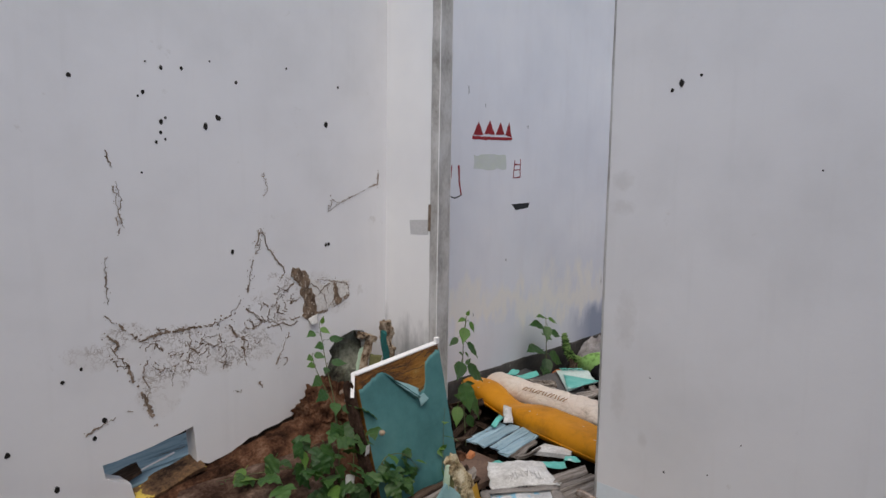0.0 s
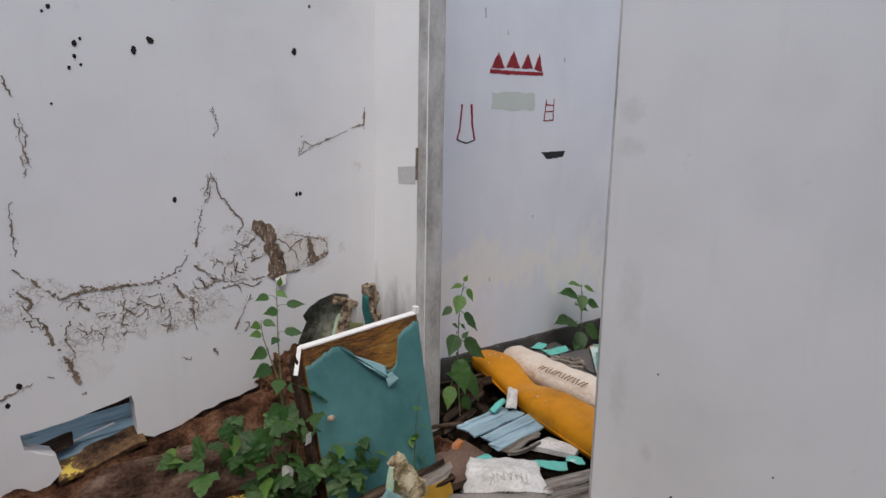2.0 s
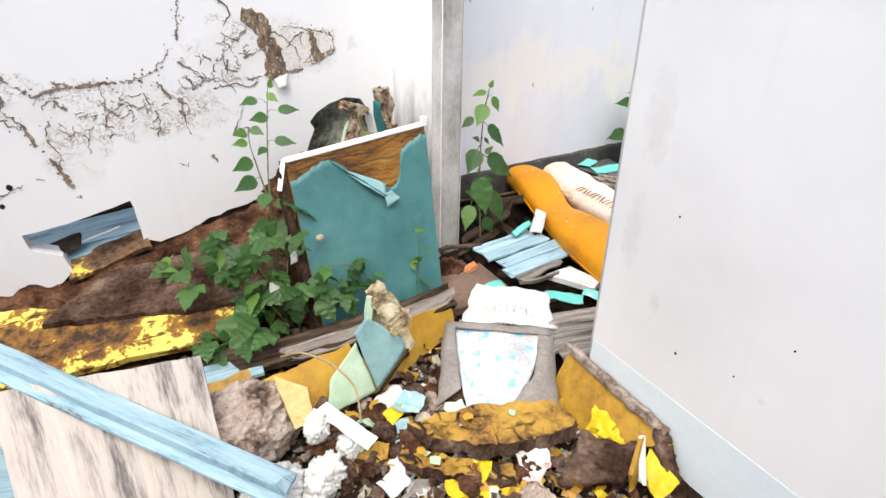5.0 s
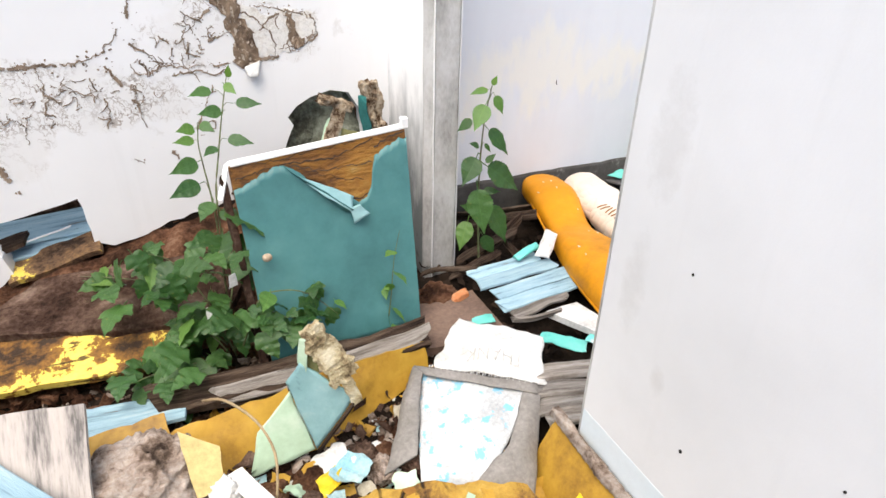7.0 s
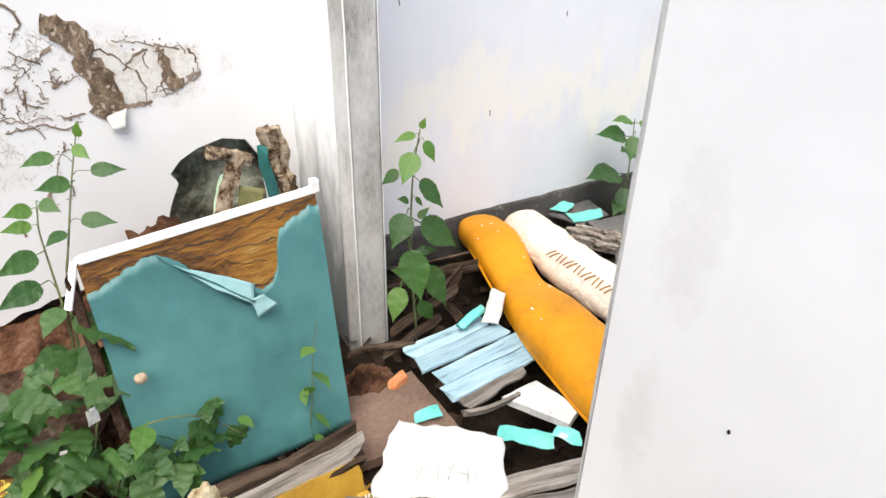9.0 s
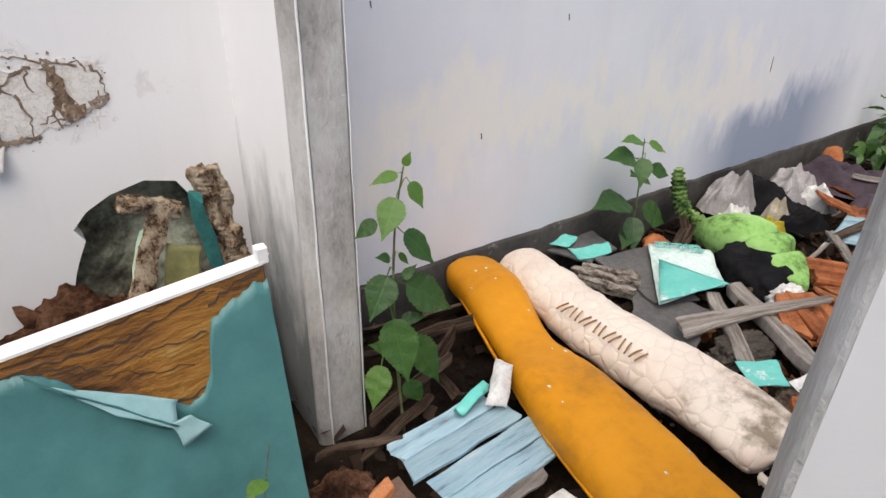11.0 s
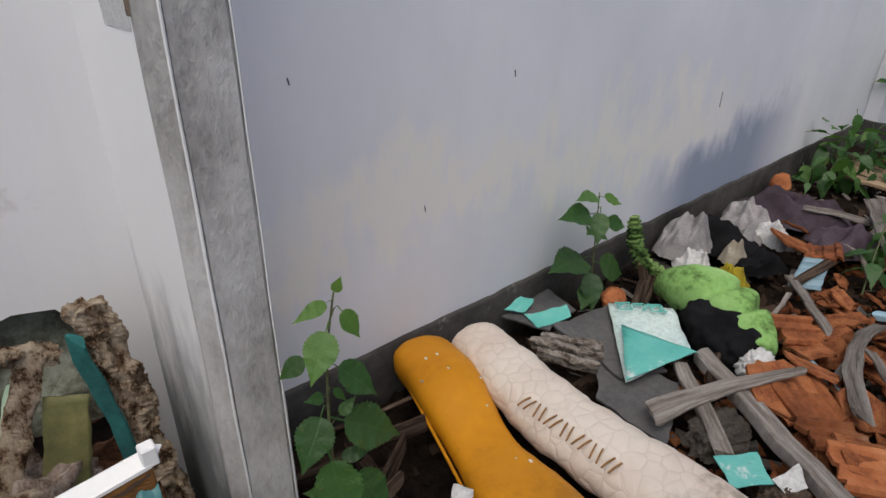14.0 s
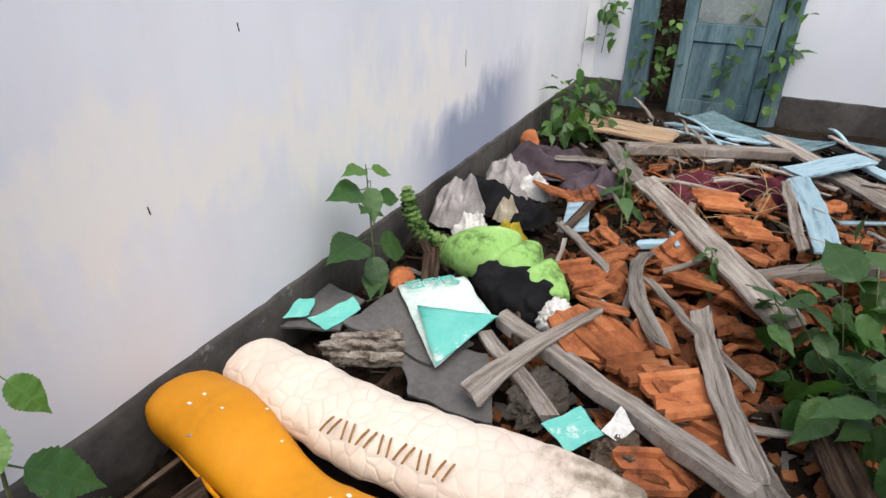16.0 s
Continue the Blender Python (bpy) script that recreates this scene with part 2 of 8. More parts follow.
def leafy(name, a, b2):
    m, nt, b = nodes_of(name)
    v = coords(nt)
    oi = nt.nodes.new("ShaderNodeObjectInfo")
    col = ramp_node(nt, oi.outputs["Random"], [(0, a), (1, b2)])
    col = mix_node(nt, ramp_node(nt, noise_node(nt, v, 40, 4), [(0.3, (0,)), (0.75, (0.5,))]), col, (a[0] * 0.5, a[1] * 0.55, a[2] * 0.5))
    sx = nt.nodes.new("ShaderNodeSeparateXYZ")
    nt.links.new(v, sx.inputs[0])
    off = math_node(nt, "ABSOLUTE", sx.outputs[0])
    rib = range_node(nt, off, 0.022, 0.008)
    side = math_node(nt, "FRACT", math_node(nt, "MULTIPLY", math_node(nt, "SUBTRACT", sx.outputs[1], math_node(nt, "MULTIPLY", off, 0.75)), 6.5))
    vein = range_node(nt, math_node(nt, "ABSOLUTE", math_node(nt, "SUBTRACT", side, 0.5)), 0.09, 0.02)
    veins = math_node(nt, "MAXIMUM", rib, math_node(nt, "MULTIPLY", vein, 0.6))
    col = mix_node(nt, math_node(nt, "MULTIPLY", veins, 0.16), col, (b2[0] * 1.5, b2[1] * 1.35, b2[2] * 1.5))
    col = mix_node(nt, ramp_node(nt, noise_node(nt, v, 7, 3), [(0.62, (0,)), (0.7, (0.4,))]), col, (0.19, 0.19, 0.05))
    nt.links.new(col, b.inputs["Base Color"])
    b.inputs["Roughness"].default_value = 0.45
    tr = nt.nodes.new("ShaderNodeBsdfTranslucent")
    nt.links.new(mix_node(nt, 1.0, col, (1.4, 1.6, 0.7), "MULTIPLY"), tr.inputs[0])
    ms = nt.nodes.new("ShaderNodeMixShader")
    ms.inputs[0].default_value = 0.3
    nt.links.new(b.outputs[0], ms.inputs[1])
    nt.links.new(tr.outputs[0], ms.inputs[2])
    nt.links.new(ms.outputs[0], nt.nodes["Material Output"].inputs[0])
    bump_to(nt, b, math_node(nt, "SUBTRACT", noise_node(nt, v, 14, 3), math_node(nt, "MULTIPLY", veins, 0.5)), 0.22, 0.01)
    return m


def strip_white():
    """Thick white paint, brighter than the limewash, that turns dark grey unevenly towards the floor."""
    m, nt, b = nodes_of("thick_white_paint")
    v = coords(nt)
    cloud = noise_node(nt, v, 2.0, 5)
    col = ramp_node(nt, cloud, [(0.3, (0.84, 0.84, 0.845)), (0.62, (0.90, 0.90, 0.895))])
    sx = nt.nodes.new("ShaderNodeSeparateXYZ")
    nt.links.new(v, sx.inputs[0])
    edge = math_node(nt, "MULTIPLY", noise_node(nt, coords(nt, (6, 6, 2.2)), 1.7, 5, 0.65), 0.75)
    foot_dark = range_node(nt, math_node(nt, "ADD", sx.outputs[2], edge), 1.02, 0.60)
    col = mix_node(nt, math_node(nt, "MULTIPLY", foot_dark, 0.92), col, (0.10, 0.115, 0.12))
    spots = ramp_node(nt, noise_node(nt, v, 26, 6, 0.7), [(0.56, (0,)), (0.66, (1,))])
    col = mix_node(nt, math_node(nt, "MULTIPLY", spots, range_node(nt, math_node(nt, "ADD", sx.outputs[2], edge), 0.6, 0.3)), col, (0.06, 0.06, 0.055))
    nt.links.new(col, b.inputs["Base Color"])
    b.inputs["Roughness"].default_value = 0.6
    bump_to(nt, b, cloud, 0.15, 0.01)
    return m


STRIPWHITE = strip_white()
WHITE_WALL, BLUE_WALL, QUILT = plaster_front(), plaster_blue(), quilted()
CONCRETE = weathered("raw_concrete", [(0.28, (0.24, 0.23, 0.215)), (0.40, (0.37, 0.36, 0.345)), (0.54, (0.49, 0.48, 0.465)), (0.66, (0.58, 0.575, 0.565))], (1.6, 1.6, 0.8), 6, cracks=(0.13, 0.12, 0.11), crack_at=0.74, bump=0.8, vary=0)
SKIRT = rough_surface("damp_cement", (0.085, 0.08, 0.076), (0.022, 0.021, 0.02), 4, rough=0.85, spots=(0.17, 0.165, 0.155), spot_at=0.66, vary=0, spec=0.15)
SOIL = rough_surface("dark_soil", (0.034, 0.024, 0.018), (0.008, 0.006, 0.005), 7, rough=0.95, bump=1.0, spots=(0.075, 0.055, 0.042), spot_at=0.68, vary=0, distance=0.03, spec=0.05)
EARTH = weathered("brown_earth", [(0.30, (0.018, 0.010, 0.007)), (0.43, (0.065, 0.032, 0.020)), (0.54, (0.15, 0.072, 0.042)), (0.68, (0.27, 0.16, 0.105))], (1, 1, 1), 9, rough=0.95, bump=1.0, vary=0.1, distance=0.03, spec=0.05)
CLAY = weathered("crumbly_clay", [(0.30, (0.045, 0.031, 0.024)), (0.40, (0.165, 0.118, 0.09)), (0.51, (0.36, 0.285, 0.24)), (0.67, (0.53, 0.47, 0.425))], (1, 1, 1), 11, rough=0.95, bump=0.9, vary=0.2, distance=0.02, spec=0.05)
TRACK = rough_surface("termite_track", (0.36, 0.28, 0.215), (0.17, 0.12, 0.088), 30, rough=0.95, bump=0.8, vary=0.2, spec=0.1)
CORE = rough_surface("crumbled_wall_core", (0.30, 0.215, 0.15), (0.10, 0.065, 0.045), 34, (1, 1, 0.6), 0.95, 1.0, (0.5, 0.42, 0.34), 0.56, 0, distance=0.02, fine=3)
PIT = rough_surface("dark_pit", (0.03, 0.025, 0.022), (0.012, 0.01, 0.009), 40, rough=0.95, vary=0.1)
EATEN = weathered("termite_eaten_wood", [(0.34, (0.035, 0.02, 0.013)), (0.42, (0.17, 0.108, 0.068)), (0.50, (0.42, 0.32, 0.225)), (0.63, (0.62, 0.52, 0.40))], (1, 1, 0.6), 40, rough=0.95, bump=0.9, vary=0.1, distance=0.02, spec=0.05)
GREYWOOD = weathered("weathered_wood", [(0.28, (0.09, 0.074, 0.062)), (0.42, (0.22, 0.19, 0.165)), (0.56, (0.35, 0.315, 0.285)), (0.70, (0.47, 0.44, 0.405))], (1.0, 13, 13), 4, "UV", (0.04, 0.03, 0.024), 0.63, vary=0.35, bump=0.9)
DARKWOOD = weathered("dark_rotten_wood", [(0.32, (0.014, 0.009, 0.007)), (0.48, (0.055, 0.036, 0.026)), (0.62, (0.12, 0.085, 0.062)), (0.75, (0.22, 0.17, 0.13))], (1.0, 12, 12), 4, "UV", (0.008, 0.006, 0.005), 0.62, vary=0.3, bump=0.9, spec=0.1)
PALEWOOD = weathered("split_pale_wood", [(0.3, (0.20, 0.125, 0.075)), (0.5, (0.40, 0.285, 0.185)), (0.7, (0.56, 0.44, 0.31))], (1.0, 13, 13), 4, "UV", (0.07, 0.04, 0.025), 0.62, vary=0.15)
PLYWOOD = weathered("pale_plywood", [(0.34, (0.12, 0.11, 0.105)), (0.42, (0.27, 0.245, 0.23)), (0.50, (0.40, 0.36, 0.335)), (0.66, (0.47, 0.425, 0.395))], (9, 1.0, 1), 1.9, "UV", (0.09, 0.08, 0.075), 0.70, vary=0, bump=0.35)
BLUEWOOD = weathered("light_blue_painted_wood", [(0.32, (0.14, 0.125, 0.11)), (0.37, (0.19, 0.29, 0.35)), (0.47, (0.29, 0.44, 0.53)), (0.62, (0.36, 0.51, 0.58)), (0.74, (0.50, 0.58, 0.61))], (1.0, 9, 9), 3.6, "UV", (0.05, 0.05, 0.05), 0.66, vary=0.2, bump=0.7)
BLUEDOOR = weathered("faded_blue_door_paint", [(0.3, (0.05, 0.09, 0.11)), (0.45, (0.095, 0.165, 0.195)), (0.62, (0.155, 0.24, 0.27)), (0.8, (0.26, 0.34, 0.36))], (5, 5, 1.0), 2.2, "Object", (0.04, 0.05, 0.05), 0.72, vary=0.1, bump=0.3)
MUSTARD = weathered("mustard_varnished_board", [(0.26, (0.07, 0.032, 0.012)), (0.34, (0.24, 0.125, 0.02)), (0.48, (0.40, 0.225, 0.030)), (0.66, (0.50, 0.30, 0.045))], (1, 1, 1), 3.5, rough=0.5, bump=0.35, vary=0.1, cracks=(0.06, 0.03, 0.012), crack_at=0.74, spec=0.35)
CRAZED = weathered("crazed_mustard_skin", [(0.30, (0.045, 0.022, 0.012)), (0.40, (0.20, 0.105, 0.03)), (0.50, (0.37, 0.215, 0.04)), (0.66, (0.46, 0.29, 0.06)), (0.75, (0.5, 0.42, 0.28))], (1, 1, 1), 9, rough=0.7, bump=0.9, vary=0.1, cracks=(0.025, 0.014, 0.009), crack_at=0.68, cells=17, distance=0.012)
BAREBOARD = weathered("delaminated_brown_board", [(0.30, (0.018, 0.009, 0.006)), (0.40, (0.07, 0.03, 0.012)), (0.47, (0.15, 0.065, 0.016)), (0.58, (0.25, 0.115, 0.022)), (0.66, (0.29, 0.16, 0.04)), (0.73, (0.36, 0.28, 0.19))], (1.2, 1.9, 3.0), 2.0, cracks=(0.018, 0.010, 0.006), crack_at=0.69, rough=0.7, bump=0.8, vary=0, distance=0.02, warp=0.45)
YELLOWFLAKE = weathered("brown_board_with_yellow_flakes", [(0.36, (0.035, 0.02, 0.012)), (0.44, (0.16, 0.075, 0.02)), (0.505, (0.26, 0.13, 0.025)), (0.515, (0.72, 0.54, 0.10)), (0.70, (0.80, 0.64, 0.16))], (1, 1, 1), 5.2, cracks=(0.05, 0.028, 0.014), crack_at=0.62, rough=0.7, bump=0.6, vary=0)
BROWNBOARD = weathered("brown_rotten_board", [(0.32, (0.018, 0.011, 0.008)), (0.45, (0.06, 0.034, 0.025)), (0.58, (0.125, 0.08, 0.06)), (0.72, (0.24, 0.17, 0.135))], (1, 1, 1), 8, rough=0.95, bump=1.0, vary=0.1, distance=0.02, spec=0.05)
TEAL = weathered("teal_laminate", [(0.28, (0.038, 0.125, 0.13)), (0.5, (0.058, 0.178, 0.182)), (0.72, (0.082, 0.215, 0.215))], (1, 1, 1), 2.5, rough=0.42, bump=0.25, vary=0, spec=0.4, distance=0.012)
CRUST = weathered("crumbled_cream_board", [(0.30, (0.13, 0.09, 0.055)), (0.42, (0.38, 0.30, 0.18)), (0.54, (0.60, 0.52, 0.35)), (0.68, (0.72, 0.67, 0.52))], (1, 1, 1), 22, rough=0.95, bump=0.8, vary=0, distance=0.02, spec=0.05)
TEALBACK = weathered("teal_laminate_underside", [(0.28, (0.10, 0.18, 0.18)), (0.36, (0.20, 0.36, 0.38)), (0.6, (0.27, 0.45, 0.47)), (0.75, (0.38, 0.52, 0.52))], (1, 1, 1), 5, rough=0.6, bump=0.25, vary=0)
TURQ = weathered("turquoise_plastic_print", [(0.26, (0.05, 0.30, 0.27)), (0.40, (0.11, 0.50, 0.44)), (0.62, (0.16, 0.57, 0.50)), (0.66, (0.58, 0.72, 0.68))], (1, 1, 1), 6, rough=0.35, bump=0.2, vary=0.1, spec=0.5)
MINT = weathered("pale_mint_sheet", [(0.26, (0.17, 0.17, 0.10)), (0.34, (0.36, 0.48, 0.34)), (0.55, (0.45, 0.60, 0.45)), (0.75, (0.58, 0.68, 0.56))], (1, 1, 1), 5, rough=0.55, bump=0.25, vary=0.1)
OLIVE = rough_surface("olive_sheet", (0.26, 0.25, 0.10), (0.12, 0.13, 0.06), 7, rough=0.6, vary=0.1)
WHITEPL = rough_surface("white_plastic", (0.88, 0.88, 0.875), (0.82, 0.82, 0.81), 6, rough=0.4, bump=0.08, vary=0, grit=0.15)
PAPER = rough_surface("dirty_white_paper", (0.76, 0.76, 0.75), (0.52, 0.51, 0.49), 9, rough=0.8, bump=0.4, vary=0.12)
SACKM = rough_surface("woven_sack_with_blue_print", (0.62, 0.64, 0.66), (0.40, 0.41, 0.42), 11, rough=0.65, bump=0.4, spots=(0.20, 0.44, 0.60), spot_at=0.57, vary=0)
SACKGREY = rough_surface("grey_sack_back", (0.27, 0.25, 0.235), (0.19, 0.175, 0.16), 10, rough=0.75, bump=0.4, vary=0)
ORANGE = weathered("orange_vinyl_cushion", [(0.24, (0.10, 0.055, 0.012)), (0.31, (0.40, 0.165, 0.010)), (0.48, (0.58, 0.235, 0.008)), (0.70, (0.66, 0.28, 0.012))], (1, 1, 1), 3.2, rough=0.5, bump=0.22, vary=0, cracks=(0.10, 0.05, 0.012), crack_at=0.77)
TILE = weathered("fired_clay_roof_tile", [(0.30, (0.055, 0.024, 0.015)), (0.40, (0.21, 0.072, 0.034)), (0.53, (0.38, 0.135, 0.056)), (0.66, (0.46, 0.19, 0.084)), (0.78, (0.52, 0.32, 0.22))], (1, 1, 1), 3.2, rough=0.9, bump=0.7, vary=0.42, distance=0.02, spec=0.1)
GREYBOARD = rough_surface("grey_cement_board", (0.135, 0.13, 0.13), (0.09, 0.088, 0.088), 5, rough=0.85, bump=0.3, spots=(0.5, 0.5, 0.49), spot_at=0.79, vary=0.15)
LIME = weathered("lime_green_plush", [(0.27, (0.02, 0.025, 0.012)), (0.35, (0.13, 0.24, 0.07)), (0.46, (0.25, 0.46, 0.14)), (0.7, (0.35, 0.58, 0.22))], (1, 1, 1), 7, rough=0.95, bump=0.5, vary=0, spec=0.1)
BLACKCLOTH_SHADE = rough_surface("black_cloth", (0.018, 0.018, 0.02), (0.008, 0.008, 0.009), 14, rough=0.95, bump=0.6, vary=0.1, spec=0.05)
GREYCLOTH = rough_surface("pale_grey_cloth", (0.44, 0.42, 0.42), (0.27, 0.25, 0.25), 12, rough=0.9, bump=0.6)
CREAMCLOTH = rough_surface("cream_cloth", (0.55, 0.5, 0.4), (0.33, 0.28, 0.21), 12, rough=0.9, bump=0.6)
YELLOWCLOTH = rough_surface("yellow_cloth", (0.42, 0.33, 0.02), (0.24, 0.18, 0.015), 16, rough=0.85, bump=0.5, vary=0)
PURPLECLOTH = rough_surface("dull_purple_cloth", (0.10, 0.075, 0.095), (0.05, 0.035, 0.045), 14, rough=0.95, bump=0.6)
MAROON = rough_surface("maroon_cloth", (0.12, 0.018, 0.035), (0.05, 0.01, 0.018), 14, rough=0.95, bump=0.6)
REDCHALK = rough_surface("red_crayon", (0.36, 0.035, 0.045), (0.28, 0.03, 0.035), 60, rough=0.9, vary=0.1)
BLACKCHALK = rough_surface("black_crayon", (0.04, 0.045, 0.05), (0.02, 0.02, 0.02), 60, rough=0.9, vary=0)
GREENCHALK = rough_surface("pale_green_crayon", (0.66, 0.72, 0.65), (0.66, 0.70, 0.70), 30, rough=0.9, vary=0)
BROWNINK = rough_surface("brown_embroidery", (0.36, 0.19, 0.07), (0.25, 0.12, 0.045), 40, rough=0.9, vary=0)
LEAF = leafy("leaf_green", (0.034, 0.102, 0.026), (0.076, 0.175, 0.044))
DARKLEAF = leafy("dark_leaf", (0.030, 0.085, 0.022), (0.066, 0.15, 0.036))
LIGHTLEAF = leafy("young_leaf", (0.085, 0.20, 0.04), (0.15, 0.27, 0.055))
STEM = rough_surface("plant_stem", (0.16, 0.20, 0.08), (0.10, 0.09, 0.05), 30, rough=0.7, vary=0.1)
STRAW = rough_surface("dry_straw", (0.45, 0.34, 0.2), (0.3, 0.2, 0.11), 20, rough=0.9, vary=0.2)
YELLOW = rough_surface("yellow_paint_scrap", (0.74, 0.54, 0.02), (0.58, 0.40, 0.02), 8, rough=0.5, vary=0.1)
PINK = rough_surface("pink_scrap", (0.62, 0.46, 0.47), (0.7, 0.68, 0.66), 10, rough=0.8, vary=0.1)
SKYSCRAP = rough_surface("pale_blue_scrap", (0.24, 0.46, 0.56), (0.45, 0.52, 0.45), 10, rough=0.7, vary=0.15)


# ---- builders ----
def finish(bm, smooth=False):
    bmesh.ops.recalc_face_normals(bm, faces=bm.faces)
    for f in bm.faces:
        f.smooth = smooth
    return bm


def part(name, bm, material, parent=None, label="", smooth=None):
    me = bpy.data.meshes.new(name)
    if smooth is not None:
        finish(bm, smooth)
    bm.to_mesh(me)
    bm.free()
    me.materials.append(material)
    ob = new(name, me)
    if parent:
        ob.parent = parent
    if label:
        ob["label"] = label
    return ob


def thing(name, label, category, group="", kind=""):
    return tagged(new(name), label, category, group, kind)


def setting(name, bm, material, label="", smooth=False):
    return tagged(part(name, bm, material, None, label, smooth), label, kind="structure")


def nz(p, f, s=0.0):
    return noise.noise(Vector((p[0] * f + s, p[1] * f - s * 0.7, p[2] * f + s * 1.3)))


def box_bm(x0, x1, y0, y1, z0, z1, bevel=0.0):
    bm = bmesh.new()
    bmesh.ops.create_cube(bm, size=1.0, matrix=Matrix.LocRotScale(((x0 + x1) / 2, (y0 + y1) / 2, (z0 + z1) / 2), None, (x1 - x0, y1 - y0, z1 - z0)))
    if bevel:
        bmesh.ops.bevel(bm, geom=bm.edges[:], offset=bevel, segments=1, affect="EDGES")
    return bm


def prism_bm(outline, axis, a, b):
    """A closed outline in two axes, drawn out along the third ('x', 'y' or 'z') from a to b."""
    def at(p, c):
        return {"x": (c, p[0], p[1]), "y": (p[0], c, p[1]), "z": (p[0], p[1], c)}[axis]
    bm = bmesh.new()
    f0 = bm.faces.new([bm.verts.new(at(p, a)) for p in outline])
    r = bmesh.ops.extrude_face_region(bm, geom=[f0])
    d = Vector(at((0, 0), b)) - Vector(at((0, 0), a))
    for v in r["geom"]:
        if isinstance(v, bmesh.types.BMVert):
            v.co += d
    bmesh.ops.triangulate(bm, faces=[f for f in bm.faces if len(f.verts) > 4])
    return bm


def ragged(points, step, amount, seed):
    """An outline or line with broken steps between its corners."""
    rnd, out = random.Random(seed), []
    for p, q in zip(points, points[1:]):
        n = max(1, int(math.dist(p, q) / step))
        for i in range(n):
            k = i / n
            j = amount if i else amount * 0.3
            out.append((p[0] + (q[0] - p[0]) * k + rnd.uniform(-j, j), p[1] + (q[1] - p[1]) * k + rnd.uniform(-j, j)))
    return out + [points[-1]]


def mapped(bm, where):
    """Lays the grain: a UV map in metres from each vertex's place along and across its piece."""
    bm.verts.index_update()
    uv = bm.loops.layers.uv.new("UVMap")
    for f in bm.faces:
        for l in f.loops:
            l[uv].uv = where[l.vert]
    return bm


def sheet_bm(corners, thick, n=10, m=10, bump=0.01, freq=8.0, rag=0.0, sag=0.0, seed=0.0, curl=0.0):
    """A torn sheet between four corners (in turn round it), buckled, with thickness below it. curl lifts its last edge."""
    a, b, c, d = (Vector(p) for p in corners)
    up = (b - a).cross(d - a).normalized()
    if up.z < 0:
        up = -up
    bm, grid = bmesh.new(), []
    for i in range(n + 1):
        u, row = i / n, []
        for j in range(m + 1):
            v = j / m
            p = a.lerp(b, u).lerp(d.lerp(c, u), v)
            e = nz(p, 26, seed + 3) * rag
            if i in (0, n):
                p += (b - a).normalized() * (e if i else -e)
            if j in (0, m):
                p += (d - a).normalized() * (e if j else -e)
            h = bump * (nz(p, freq, seed) + 0.5 * nz(p, freq * 2.7, seed + 9)) - sag * math.sin(math.pi * u) * math.sin(math.pi * v) + curl * max(0, v - 0.6) ** 2 * 6
            row.append(p + up * h)
        grid.append(row)
    top = [[bm.verts.new(p) for p in r] for r in grid]
    bot = [[bm.verts.new(p - up * thick) for p in r] for r in grid]
    for i in range(n):
        for j in range(m):
            bm.faces.new((top[i][j], top[i + 1][j], top[i + 1][j + 1], top[i][j + 1]))
            bm.faces.new((bot[i][j], bot[i][j + 1], bot[i + 1][j + 1], bot[i + 1][j]))
    for i in range(n):
        for j in (0, m):
            bm.faces.new((top[i][j], top[i + 1][j], bot[i + 1][j], bot[i][j]))
    for j in range(m):
        for i in (0, n):
            bm.faces.new((top[i][j], top[i][j + 1], bot[i][j + 1], bot[i][j]))
    lu, lv = (b - a).length, (d - a).length
    where = {v: (i / n * lu + seed, j / m * lv + seed) for g in (top, bot) for i, r in enumerate(g) for j, v in enumerate(r)}
    return mapped(bm, where)


def plank_bm(p0, p1, width, thick, n=12, roll=0.0, bend=0.0, side=0.0, rag=0.006, taper=(1, 1), seed=0.0, split=0.0):
    """A timber from p0 to p1 with worn edges, bowed upwards by bend and sideways by side."""
    p0, p1 = Vector(p0), Vector(p1)
    d = (p1 - p0).normalized()
    s = d.cross(Vector((0, 0, 1))).normalized()
    up = s.cross(d)
    s, up = (Matrix.Rotation(radians(roll), 3, d) @ s), (Matrix.Rotation(radians(roll), 3, d) @ up)
    bm, rings = bmesh.new(), []
    for i in range(n + 1):
        k = i / n
        arch = 4 * k * (1 - k)
        c = p0.lerp(p1, k) + up * bend * arch + s * side * arch
        w = width * (taper[0] + (taper[1] - taper[0]) * k) / 2
        h = thick / 2
        prof = [(-w, -h * 0.7), (-w, h * 0.7), (-w * 0.86, h), (0, h * (1 - split)), (w * 0.86, h), (w, h * 0.7), (w, -h * 0.7), (w * 0.86, -h), (-w * 0.86, -h)]
        ring = []
        for x, z in prof:
            p = c + s * x + up * z
            p += s * nz(p, 11, seed) * rag * (1 if abs(x) > w * 0.5 else 0) + up * nz(p, 13, seed + 4) * rag * 0.4
            if i in (0, n):
                p += d * nz(p, 45, seed + 7) * (0.03 + rag * 1.5) * (1 if i else -1)
            ring.append(bm.verts.new(p))
        rings.append(ring)
    k = len(rings[0])
    for r, q in zip(rings, rings[1:]):
        for i in range(k):
            bm.faces.new((r[i], r[(i + 1) % k], q[(i + 1) % k], q[i]))
    bm.faces.new(rings[0])
    bm.faces.new(list(reversed(rings[-1])))
    size, round_at = (p1 - p0).length, [0, 0.02, 0.03, 0.5, 0.97, 1.0, 1.02, 1.06, -0.06]
    return mapped(bm, {v: (i / n * size + seed * 1.7, round_at[j] * width + seed * 3.1) for i, r in enumerate(rings) for j, v in enumerate(r)})


